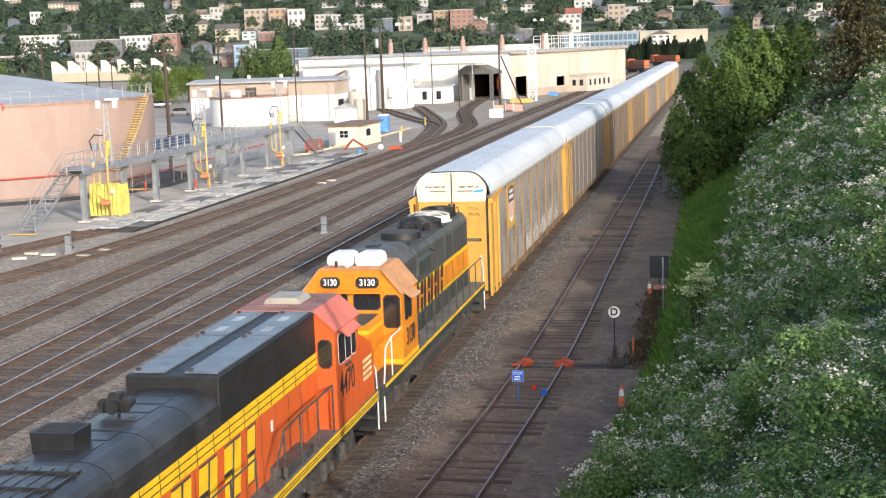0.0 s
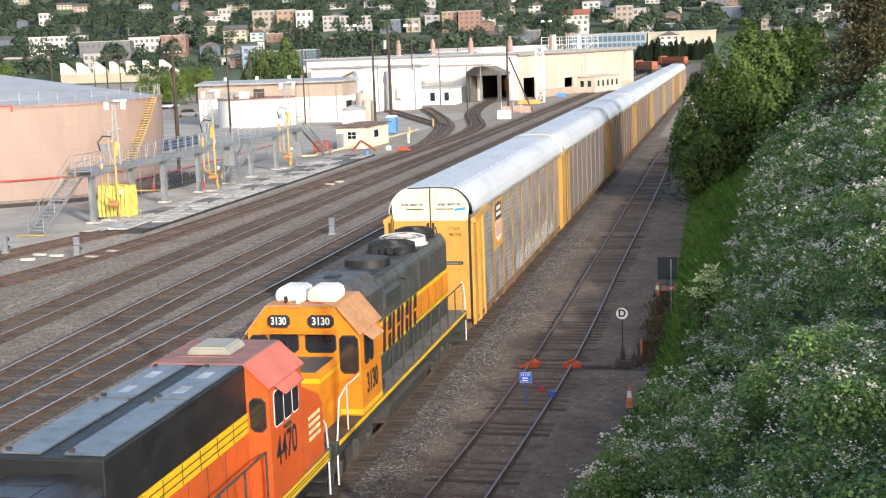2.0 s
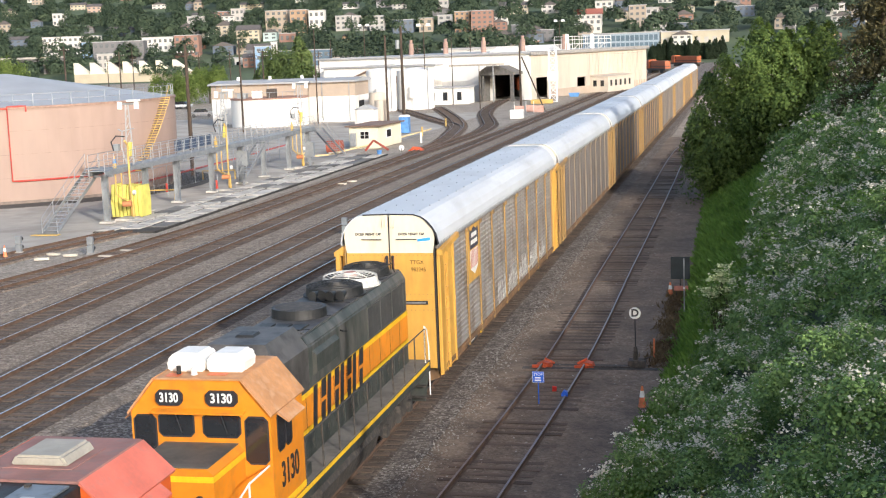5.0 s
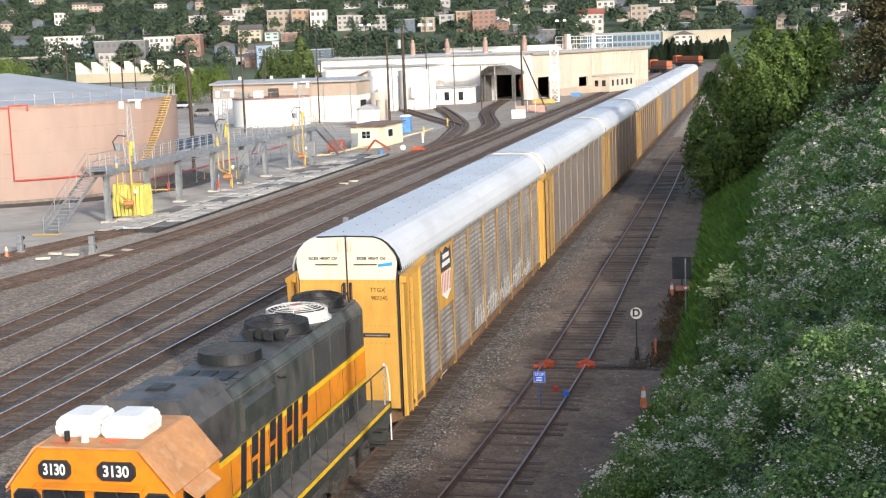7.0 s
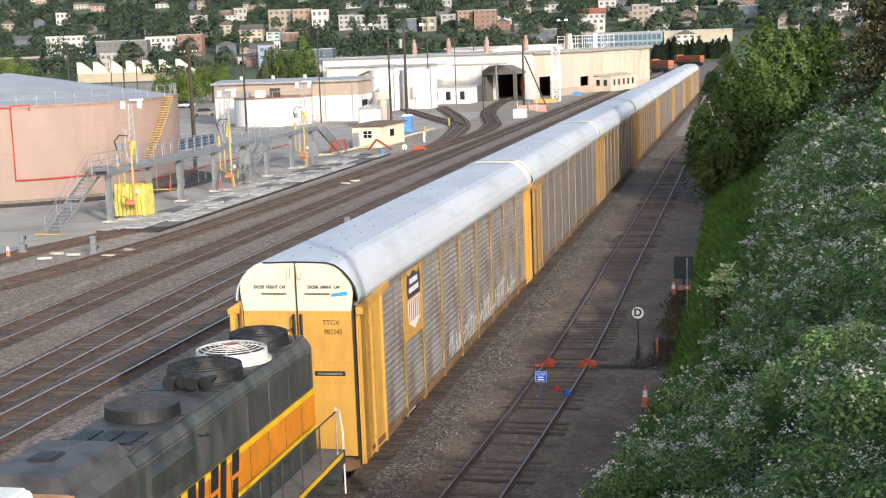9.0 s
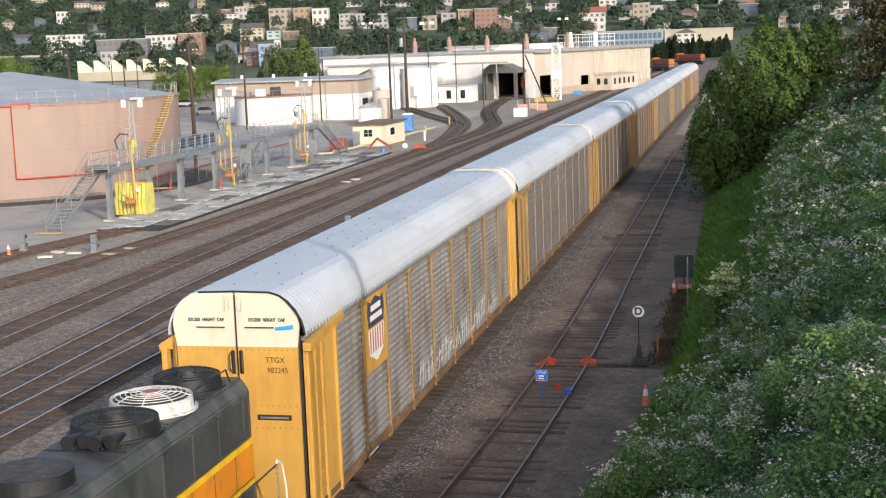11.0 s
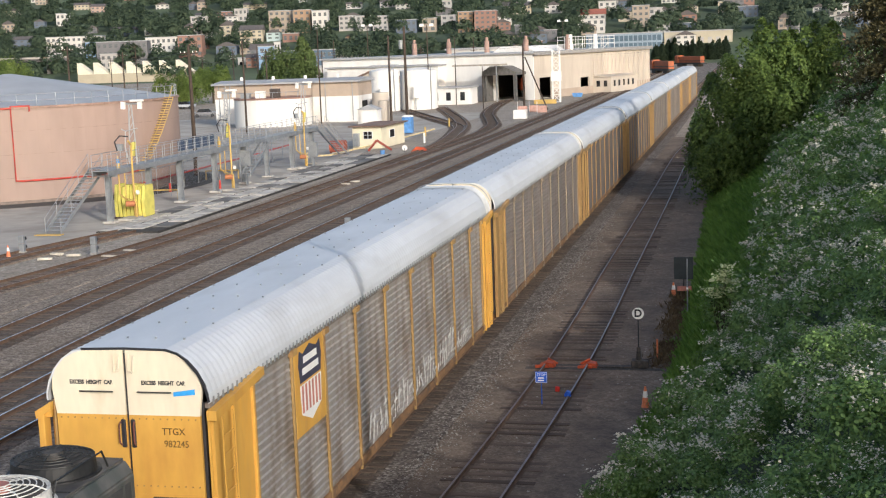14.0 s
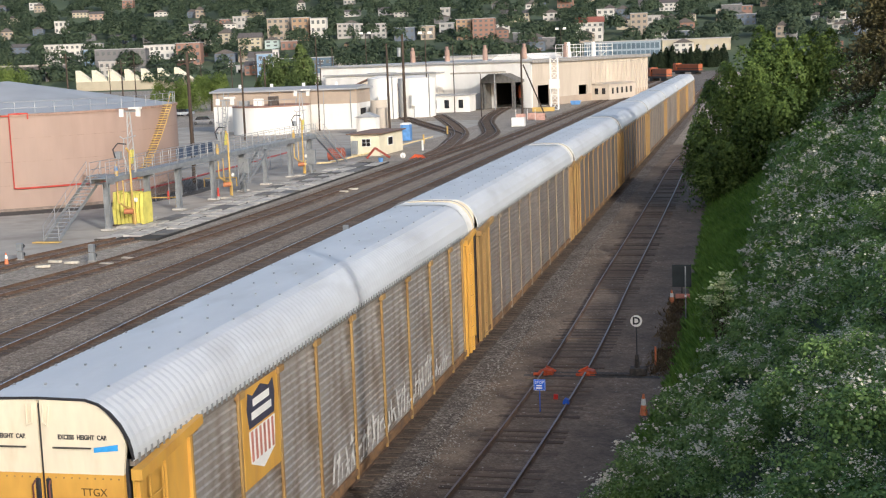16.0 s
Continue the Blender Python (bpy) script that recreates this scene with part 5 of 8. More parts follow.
def brambles():
    """Thicket over the bank: overlapping domes of leaves on arching canes, with blossom on the sunny crowns."""
    C, N, S, T = [], [], [], []
    F = []
    for y0, y1, gap, leaves, size in ((15, 31, 0.40, 210, 0.072), (31, 50, 0.50, 190, 0.092), (50, 78, 0.72, 160, 0.135), (78, 128, 1.05, 140, 0.21)):
        for gy in np.arange(y0, y1, gap):
            for gx in np.arange(-6, 12, gap):
                x, y = gx + rng.uniform(-0.5, 0.5) * gap, gy + rng.uniform(-0.5, 0.5) * gap
                d = x - toe_x(y)
                edge = float(np.interp(y, [34, 39, 42, 47, 65, 90], [0.35, 0.7, 1.3, 1.8, 3.1, 4.0]))
                edge += 0.6 * V_NOISE(x, y, 2.5, 1)
                if d < edge or x > 0.112 * y + 3.0:
                    continue
                if y < 60 and V_NOISE(x, y, 1.2, 50) + 0.5 * V_NOISE(x, y, 0.6, 51) < (-0.24 if y < 45 else -0.34):
                    continue
                big = V_NOISE(x, y, 2.6, 3)
                r = gap * rng.uniform(0.5, 1.2) * (1 + 0.5 * big)
                lift = (0.5 + 1.5 * big + rng.uniform(-0.35, 0.5)) * min(1, 0.3 + (d - edge) / 1.2)
                c = np.array([x, y, bank_z(x, y) + max(0.05, lift)])
                k = int(leaves * (r / gap) ** 1.5)
                v = rng.normal(size=(k, 3))
                v[:, 2] = np.abs(v[:, 2]) * 1.1 - 0.25
                v /= np.linalg.norm(v, axis=1)[:, None]
                q = c + v * [r, r, r * 0.75] * rng.uniform(0.78, 1.12, k)[:, None]
                C.append(q)
                N.append(v)
                S.append(np.full(k, size))
                # Beyond y = 43 more leaves turn pale, painting in the far bank's sheen.
                T.append(np.full(k, V_NOISE(x, y, 1.6, 12) + rng.uniform(-0.15, 0.15) > (0.22 if y > 43 else 0.62)))
                if V_NOISE(x, y, 1.5, 20) + 0.3 * big + rng.uniform(-0.2, 0.2) > (-0.22 if y > 45 else -0.06 if y > 31 else 0.03):
                    for _ in range(rng.integers(3, 9)):
                        w = rng.normal(size=3) * [0.7, 0.7, 0.2]
                        w[2] = 0.8
                        w /= np.linalg.norm(w)
                        F.append((*(c + w * r * rng.uniform(0.95, 1.25)), size))
    C, N, S, T = np.concatenate(C), np.concatenate(N), np.concatenate(S), np.concatenate(T)

    ob = quads("bramble_thicket", facing_quads(C[~T], N[~T], S[~T], rng, 0.74, 0.5, 0.55), BRAMBLE)
    tagged(ob, "dense dark green bramble thicket on the bank", "bramble", kind="stuff")
    ob = quads("young_shoots", facing_quads(C[T] + [0, 0, 0.08], N[T], S[T] * 0.98, rng, 0.6, 0.5, 0.55), SPROUT)
    tagged(ob, "yellow-green young leaves among the brambles, more of them far off as leaf sheen", "bramble", kind="stuff")
    P, W = [], []
    for x, y, z, s in F:
        k = rng.integers(5, 15)
        P.append(np.array([x, y, z]) + rng.normal(size=(k, 3)) * [0.05, 0.05, 0.035] * (1 + 2 * s))
        W.append(np.full(k, float(np.interp(y, [18, 30, 60, 90], [0.046, 0.064, 0.1, 0.13]))))
    P, W = np.concatenate(P), np.concatenate(W)
    ob = quads("bramble_blossom", leaf_quads(P, W * rng.uniform(0.7, 1.2, len(W)), rng, 0.6, 0.95), BLOSSOM)
    tagged(ob, "clusters of small white bramble blossom", "blossom", kind="stuff")


brambles()


def grass():
    """Blades in tufts along the bank's foot."""
    cnt = 150000
    Y = 26 + 96 * rng.random(cnt) ** 1.1
    d = rng.uniform(-0.35, 4.4, cnt)
    P = []
    for y, k in zip(Y, d):
        x = toe_x(y) + k
        if k > 1.2 + float(np.interp(y, [34, 39, 42, 47, 65, 90], [0.35, 0.7, 1.3, 1.8, 3.1, 4.0])) or k < 0.5 * V_NOISE(x, y, 1.4, 31):
            continue
        h = rng.uniform(0.22, 0.6) * (0.5 if k < 0.3 else 1)
        w = 0.022 + 0.0006 * y
        a = rng.uniform(0, math.tau)
        z = bank_z(x, y) - 0.03
        dx, dy = math.cos(a) * w, math.sin(a) * w
        lx, ly = rng.normal(0, 0.35 * h, 2)
        P.append(((x - dx, y - dy, z), (x + dx, y + dy, z), (x + dx * 0.6 + lx * 0.5, y + dy * 0.6 + ly * 0.5, z + h * 0.7), (x + lx, y + ly, z + h)))
    tagged(quads("grass", P, GRASSM), "lush green grass along the foot of the bank", "grass", kind="stuff")


grass()


def dry_tufts():
    P = []
    for i in range(2600):
        y = rng.uniform(47, 62)
        x = toe_x(y) - 0.3 + rng.normal(0, 0.25)
        h = rng.uniform(0.06, 0.24) * (1 if V_NOISE(x, y, 1.5, 40) > -0.1 else 0.3)
        a = rng.uniform(0, math.tau)
        dx, dy = math.cos(a) * 0.03, math.sin(a) * 0.03
        lx, ly = rng.normal(0, 0.1, 2)
        z = -0.16
        P.append(((x - dx, y - dy, z), (x + dx, y + dy, z), (x + dx * 0.6 + lx * 0.5, y + dy * 0.6 + ly * 0.5, z + h * 0.7), (x + lx, y + ly, z + h)))
    tagged(quads("dry_grass", P, STRAW), "dry brown grass by the foot of the bank", "grass", kind="stuff")
    n_ = 900
    C = np.stack([rng.uniform(-9.2, -2.8, n_), rng.uniform(24, 110, n_), np.full(n_, -0.14)], 1)
    tagged(quads("pale_stones", leaf_quads(C, rng.uniform(0.03, 0.11, n_), rng, 3.0, 0.8), PALESTONE), "pale stones scattered on the dirt", "stones", kind="stuff")
    n_ = 5000
    C = np.stack([rng.normal(-8.85, 0.32, n_), rng.uniform(24, 90, n_), np.full(n_, -0.13)], 1)
    tagged(quads("loose_gravel", leaf_quads(C, rng.uniform(0.03, 0.09, n_), rng, 1.2, 0.8), PALESTONE), "loose grey gravel beside the train", "gravel", kind="stuff")


dry_tufts()


def leafy_crown(name, centres, radii, count, size, material, parent, seed, label="", up=0.3, tuft=42, spread=(0.15, 0.10)):
    """Crown of leaf clumps gathered towards the outside of several overlapping masses, with gaps."""
    r = np.random.default_rng(seed)
    C, N = [], []
    w = np.array([q ** 2 for q in radii])
    for c, q, k in zip(centres, radii, (w / w.sum() * count).astype(int)):
        clumps = max(5, k // tuft)
        dirs = r.normal(size=(clumps, 3))
        dirs /= np.linalg.norm(dirs, axis=1)[:, None]
        cc = np.array(c) + dirs * q * r.uniform(0.7, 1.06, clumps)[:, None] * [1, 1, 0.85]
        pick = r.integers(0, clumps, k)
        off = r.normal(size=(k, 3)) * [spread[0], spread[0], spread[1]]
        off[:, 2] -= 0.9 * (off[:, 0] ** 2 + off[:, 1] ** 2) / spread[0]
        C.append(cc[pick] + off * q)
        N.append(dirs[pick] * 0.6 + off * [1, 1, 0.4] / spread[0] * 0.3)
    C, N = np.concatenate(C), np.concatenate(N)
    ob = quads(name, facing_quads(C, N, np.full(len(C), size), r, 0.7, 0.45, up), material, parent)
    if label:
        ob["label"] = label
    return ob


def limbs(parent, base, top, r0, forks, seed, material=None):
    rr = random.Random(seed)
    base, top = Vector(base), Vector(top)
    part("trunk", tube(B(), base, top, r0, r0 * 0.45, 10), material or BARK, parent)
    for i in range(forks):
        a = base.lerp(top, 0.35 + 0.6 * i / forks)
        ang = i * 2.4 + rr.random()
        ln = (top - base).length * rr.uniform(0.3, 0.5)
        e = a + Vector((math.cos(ang) * ln * 0.8, math.sin(ang) * ln * 0.8, ln * 0.6))
        part("limb", tube(B(), a, e, r0 * 0.35, r0 * 0.1, 7), material or BARK, parent)


def big_tree():
    ob = thing("tree", pose(1.2, 99, 1.5), "broad leafy maple tree with dark shaded gaps", "tree", "trees on the bank")
    limbs(ob, (0, 0, -0.8), (0.6, 0, 6.5), 0.32, 7, 1)
    cs = [(-0.2, -1, 5.2), (-3.0, -1.5, 4.2), (2.6, -1.0, 5.6), (-1.2, -1, 8.0), (1.6, 0, 8.6), (-3.4, -1.0, 1.6), (-0.6, -2.5, 2.6), (2.4, -2.0, 3.4), (-2.2, -2.0, 0.2), (0.2, 0.5, 9.5), (4.4, 0, 7.2), (-4.3, 0, 3.0), (4.2, 0.5, 4.8), (3.2, 0.5, 9.6), (-2.6, -0.5, 6.6), (0.6, -2.6, 5.8)]
    rs = [2.7, 2.1, 2.4, 2.0, 1.9, 1.8, 1.9, 2.0, 1.4, 1.5, 1.8, 1.3, 1.9, 1.5, 1.7, 1.8]
    leafy_crown("crown", cs, rs, 90000, 0.22, MAPLE, ob, 11, "dense green maple leaves, darkened to stand in for shade", up=0.55, tuft=330, spread=(0.25, 0.075))
    ob = thing("tree", pose(-0.6, 96, 1.0), "young leafy maple leaning over the spur", "tree", "trees on the bank")
    limbs(ob, (0, 0, -1.0), (-1.0, 0, 3.2), 0.14, 4, 5)
    leafy_crown("crown", [(-1.4, 0, 3.0), (-2.3, -0.5, 1.9), (-0.6, 0, 1.6), (-0.4, -1, 3.9)], [1.4, 1.2, 1.3, 1.2], 15000, 0.22, MAPLE, ob, 21, up=0.55, tuft=300, spread=(0.25, 0.075))


def conifer(x, y, z, h, r, seed):
    ob = thing("conifer", pose(x, y, z), "tall brownish-green conifer with drooping branches", "tree", "trees on the bank")
    part("trunk", tube(B(), (0, 0, -1), (0, 0, h), 0.28, 0.04, 9), BARK, ob)
    rr = np.random.default_rng(seed)
    P = []
    for i in range(330):
        f = rr.uniform(0.04, 1)
        zz, ln, a = h * f, r * (1 - f * 0.75) * rr.uniform(0.6, 1.1), rr.uniform(0, math.tau)
        k = 46
        t = rr.uniform(0.15, 1, k)
        q = np.stack([np.cos(a) * ln * t, np.sin(a) * ln * t, zz + 0.5 * t - 0.75 * ln * t * t * 0.5], 1) + rr.normal(size=(k, 3)) * [0.16, 0.16, 0.13]
        P.append(q)
    P = np.concatenate(P)
    quads("needles", leaf_quads(P, np.full(len(P), 0.30), rr, 0.1, 0.35), CONIFER, ob)


big_tree()
conifer(7.6, 84, 5.4, 12.0, 3.9, 3)
conifer(12.4, 90, 7.5, 13.0, 3.4, 8)


def umbel_bush():
    ob = thing("elder_shrub", pose(-0.95, 46.6, 0.75), "shrub with creamy flat flower heads on the bank", "shrub")
    bm = B()
    r = np.random.default_rng(2)
    heads = []
    for i in range(17):
        a, d = r.uniform(0, math.tau), r.uniform(0.05, 0.5)
        e = (math.cos(a) * d, math.sin(a) * d, 2.75 - 2.2 * d + r.uniform(-0.5, 0.1))
        tube(bm, (0, 0, -0.4), e, 0.02, 0.01, 5)
        heads.append(e)
    part("stem", bm, BARK, ob)
    C = np.concatenate([np.array(h) + r.normal(size=(60, 3)) * [0.13, 0.13, 0.03] + [0, 0, 0.25] for h in heads])
    quads("bloom", leaf_quads(C, np.full(len(C), 0.095), r, 0.9, 0.95), CREAMBLOSSOM, ob)
    C = np.concatenate([np.array(h) * [1, 1, 0.8] + r.normal(size=(60, 3)) * [0.25, 0.25, 0.3] for h in heads])
    quads("leaves", leaf_quads(C, np.full(len(C), 0.15), r, 0.4, 0.5), BRAMBLE, ob)


umbel_bush()


# ---- things beside the spur ----
def cone(x, y, h=0.72, label="faded orange traffic cone with a white collar"):
    ob = thing("traffic_cone", pose(x, y, -0.21), label, "traffic cone", "traffic cones")
    part("base", box(B(), -0.18, 0.18, -0.18, 0.18, 0, 0.04, 0.01), CONEOR, ob)
    part("body", tube(B(), (0, 0, 0.04), (0, 0, h), 0.135, 0.03, 18), CONEOR, ob, smooth=False)
    part("collar", tube(B(), (0, 0, h * 0.52), (0, 0, h * 0.80), 0.088, 0.060, 18), WHITE, ob, "white reflective collar")


cone(-3.28, 41.9)
cone(-3.44, 60.8, 0.66)
cone(-42.9, 72.6, 0.74)


def derail():
    ob = thing("derail", pose(-6.36, 47.1, -0.2), "orange-red derail clamped over the spur rails", "derail")
    for s, nm in ((-1, 0), (1, 1)):
        bm = prism(B(), [(s * 0.75 - 0.35, 0.02), (s * 0.75 + 0.3, 0.02), (s * 0.75 + 0.22, 0.2), (s * 0.75, 0.25), (s * 0.75 - 0.28, 0.12)], "y", -0.22, 0.2)
        box(bm, s * 0.75 - 0.4, s * 0.75 + 0.1, -0.3, -0.2, 0.05, 0.16, 0.02)
        part("derail_block", bm, DERAILRED, ob)
        part("hinge", tube(B(), (s * 0.4, 0.15, 0.12), (s * 0.75, 0.15, 0.3), 0.04, seg=8), DERAILRED, ob)
    part("tie_plate", box(B(), -1.5, 3.3, -0.42, -0.1, -0.03, 0.06, 0.015), UNDER, ob, "dark long ties to the stand")
    part("tie_plate", box(B(), -1.2, 3.2, 0.12, 0.4, -0.03, 0.05, 0.015), UNDER, ob)
    part("throw_rod", tube(B(), (0.8, -0.2, 0.1), (2.3, -0.2, 0.1), 0.025), UNDER, ob)


derail()


def switch_stand():
    ob = thing("switch_stand", pose(-3.9, 47.2, -0.14), "switch stand with a round white D target on a black mast", "signal")
    part("stand_base", box(B(), -0.25, 0.35, -0.22, 0.22, 0, 0.25, 0.03), UNDER, ob)
    part("stand_body", tube(B(), (0, 0, 0.25), (0, 0, 0.7), 0.1, 0.06, 12), UNDER, ob)
    part("lever", tube(B(), (0.1, 0, 0.2), (0.55, 0.02, 0.35), 0.025), UNDER, ob)
    part("mast", tube(B(), (0, 0, 0.6), (0, 0, 1.75), 0.022), LETDARK, ob)
    d = part("target", tube(B(), (0, -0.03, 1.9), (0, 0.0, 1.9), 0.205, seg=32), WHITE, ob, "round white target with a black D")
    words("D", 0.36, at(0, -0.034, 1.9) @ FACE_S, LETDARK, d, "letter", bold=0.012)


switch_stand()


def blue_flag():
    ob = thing("stop_sign", pose(-6.55, 42.0, -0.2), "small blue stop sign on a thin blue post", "sign")
    part("foot", box(B(), -0.16, 0.16, -0.05, 0.05, 0, 0.04), SIGNBLUE, ob)
    part("post", tube(B(), (0, 0, 0.0), (0, 0, 0.8), 0.018), SIGNBLUE, ob)
    s = part("plate", box(B(), -0.19, 0.19, -0.015, 0.015, 0.74, 1.1, 0.01), SIGNBLUE, ob)
    part("border", path_tube(B(), [(-0.175, -0.018, 0.755), (0.175, -0.018, 0.755), (0.175, -0.018, 1.085), (-0.175, -0.018, 1.085), (-0.175, -0.018, 0.755)], 0.006, 4), WHITE, s)
    words("STOP", 0.12, at(0, -0.017, 1.0) @ FACE_S, WHITE, s, "lettering")
    bm = B()
    for z, w in ((0.90, 0.10), (0.82, 0.11)):
        box(bm, -w, w * 0.8, -0.019, -0.016, z - 0.02, z + 0.02)
    part("text_bar", bm, WHITE, s, "white bars of small print")


blue_flag()


def small_markers():
    ob = thing("marker_block", pose(-5.8, 42.6, -0.03), "bright blue derail marker on the rail", "marker")
    part("body", prism(B(), [(-0.1, 0), (0.1, 0), (0.08, 0.14), (-0.03, 0.18), (-0.09, 0.1)], "y", -0.1, 0.1), SIGNBLUE, ob)
    ob = thing("marker_block", pose(-6.28, 43.6, -0.2), "small red tag between the rails", "marker")
    part("body", prism(B(), [(-0.07, 0), (0.07, 0), (0.09, 0.2), (-0.05, 0.22)], "y", -0.05, 0.05), mat("bright_red", (0.6, 0.03, 0.02)), ob)
    ob = thing("marker_post", pose(-2.6, 55.8, -0.2), "thin grey marker post by the bank", "post")
    part("rod", tube(B(), (0, 0, -0.2), (0, 0, 2.5), 0.028), CATWALK, ob)
    part("clamp", box(B(), -0.04, 0.04, -0.04, 0.04, 1.25, 1.33), WHITE, ob)
    ob = thing("sign", pose(-3.0, 61.0, -0.2), "low dark rectangular sign back beside the spur", "sign")
    part("plate", box(B(), -0.42, 0.42, -0.02, 0.02, 0.75, 1.75, 0.01), mat("dark_teal_sign_back", (0.03, 0.04, 0.045)), ob)
    part("leg", tube(B(), (0, 0.04, 0), (0, 0.04, 1.7), 0.03), UNDER, ob)
    ob = thing("sign", pose(-2.95, 60.4, -0.2), "faded pink-red barricade board", "sign")
    part("board", box(B(), -0.3, 0.32, -0.02, 0.02, 0.34, 0.55, 0.01), mat("faded_pink_red", (0.5, 0.2, 0.15)), ob)
    for s in (-0.2, 0.22):
        part("leg", tube(B(), (s, 0.03, 0), (s, 0.03, 0.5), 0.018), UNDER, ob)
    ob = thing("marker_post", pose(-3.35, 48.6, -0.2), "short orange flexible post in dry grass", "post")
    part("rod", tube(B(), (0, 0, 0), (0, 0, 0.75), 0.035), CONEOR, ob)
    ob = thing("concrete_slab", pose(-3.9, 84.5, -0.22), "pale worn concrete patch beside the spur", "slab")
    part("slab", box(B(), -0.9, 0.8, -1.3, 1.2, 0, 0.03, 0.01), CONC, ob)


small_markers()


def utility_pole(x, y, z, h, label, arms=(), r=0.15, lamp=False, transformer=False, group="yard poles"):
    ob = thing("utility_pole", pose(x, y, z), label, "pole", group)
    part("shaft", tube(B(), (0, 0, -0.1), (0, 0, h), r, r * 0.62, 12), POLE, ob)
    for a, w in arms:
        part("crossarm", box(B(), -w, w, -0.08, 0.02, a - 0.06, a + 0.06, 0.01), POLE, ob)
        for k in (-0.9, -0.45, 0.45, 0.9):
            part("insulator", tube(B(), (k * w, -0.03, a + 0.06), (k * w, -0.03, a + 0.2), 0.045, seg=8), WHITE, ob)
    if lamp:
        for s in (-1, 1):
            part("lamp_arm", tube(B(), (0, 0, h - 0.1), (s * 0.9, 0, h + 0.05), 0.035, seg=6), CATWALK, ob)
            part("floodlight", prism(B(), [(s * 0.9 - 0.4, h - 0.2), (s * 0.9 + 0.4, h - 0.2), (s * 0.9 + 0.28, h + 0.3), (s * 0.9 - 0.28, h + 0.3)], "y", -0.35, 0.3), WHITE, ob)
    if transformer:
        part("transformer", tube(B(), (-0.5, -0.1, h - 3.0), (-0.5, -0.1, h - 1.8), 0.28, seg=16), CATWALK, ob)
    return ob


utility_pole(5.7, 13.5, 4.8, 15.5, "tall utility pole beside the bank casting a long shadow", ((14.2, 1.1),), 0.17)
utility_pole(-52.0, 122.9, -0.2, 12.4, "dark wooden utility pole behind the fuel rack", ((11.6, 0.9),), 0.22)
utility_pole(-71.2, 187.7, -0.2, 13.2, "slim dark wooden pole by the white tank", (), 0.17)
utility_pole(-66.4, 208.1, -0.2, 14.6, "slender grey pole by the warehouse", (), 0.12)
utility_pole(-46.4, 184.3, -0.2, 14.2, "dark wooden pole with a transformer by the hut", (), 0.25, transformer=True)
utility_pole(-54.1, 204.8, -0.2, 13.2, "brown wooden pole near the white tanks", (), 0.22)
utility_pole(-57.7, 246.2, -0.2, 15.2, "tall pole with twin floodlights by the silos", (), 0.13, lamp=True)
utility_pole(-38.6, 236.8, -0.2, 11.4, "grey wooden pole in front of the repair shop", (), 0.22)
utility_pole(-46.6, 240.8, -0.2, 7.6, "thin metal pole near the shop door", (), 0.1)
utility_pole(-56.0, 262.0, -0.2, 13.0, "thin dark pole by the shop wall", (), 0.1)
utility_pole(-84, 300, -0.2, 16.5, "floodlight pole beyond the warehouse", (), 0.13, lamp=True)
utility_pole(-44, 330, 8.5, 7.5, "twin floodlight on the shop roof", (), 0.1, lamp=True)
utility_pole(-92, 255, -0.2, 12.0, "wooden pole with a crossarm by the road", ((11.4, 1.0), (10.6, 1.0)), 0.18)
utility_pole(-122, 255, -0.2, 12.5, "wooden pole with crossarms beyond the tank", ((11.8, 1.1),), 0.18)
utility_pole(-105, 200, -0.2, 13.5, "wooden pole behind the storage tank", ((12.9, 1.0),), 0.18)


pr = random.Random(8)
for i in range(14):
    x, y = -250 + i * 13 + pr.uniform(-5, 5), pr.uniform(320, 430)
    utility_pole(x, y, -0.2, pr.uniform(11, 14.5), "far wooden pole with crossarms along the road", ((10.6, 1.1), (9.8, 0.9)), 0.17, group="poles along the road")


def wire(a, b, sag=0.8):
    pts = []
    for k in range(13):
        t = k / 12
        q = Vector(a).lerp(Vector(b), t)
        pts.append((q.x, q.y, q.z - sag * 4 * t * (1 - t)))
    tagged(part("overhead_wire", path_tube(B(), pts, 0.018, 4), LETDARK), "thin black overhead wire between poles", "wire", "overhead wires")


wire((-38.6, 236.8, 10.8), (-22.5, 330, 9.0))
wire((-38.6, 236.8, 10.0), (-22.8, 330, 8.2))
wire((-52, 122.9, 11.8), (-71.2, 187.7, 12.6))
wire((-105, 200, 12.8), (-52, 122.9, 11.6), 1.2)
wire((-71.2, 187.7, 10.4), (-46.4, 184.3, 11.0), 0.6)
wire((-71.2, 187.7, 11.4), (-52, 122.9, 10.8))
wire((-92, 255, 11.0), (-66.4, 208.1, 12.5), 1.0)
wire((-105, 200, 11.9), (-92, 255, 11.2), 1.0)
wire((-46.4, 184.3, 12.0), (-38.6, 236.8, 10.6))


def dwarf_signal(x, y, label="grey dwarf signal box on a post"):
    ob = thing("dwarf_signal", pose(x, y, -0.2), label, "signal", "dwarf signals")
    part("foot", box(B(), -0.2, 0.2, -0.2, 0.2, 0, 0.1, 0.01), CONC, ob)
    for z in (0.1, 0.6):
        h = part("signal_head", box(B(), -0.17, 0.17, -0.12, 0.16, z, z + 0.46, 0.03), CATWALK, ob)
        part("hood", tube(B(), (0.0, 0.16, z + 0.25), (0.0, 0.4, z + 0.25), 0.13, seg=12), LETDARK, h)


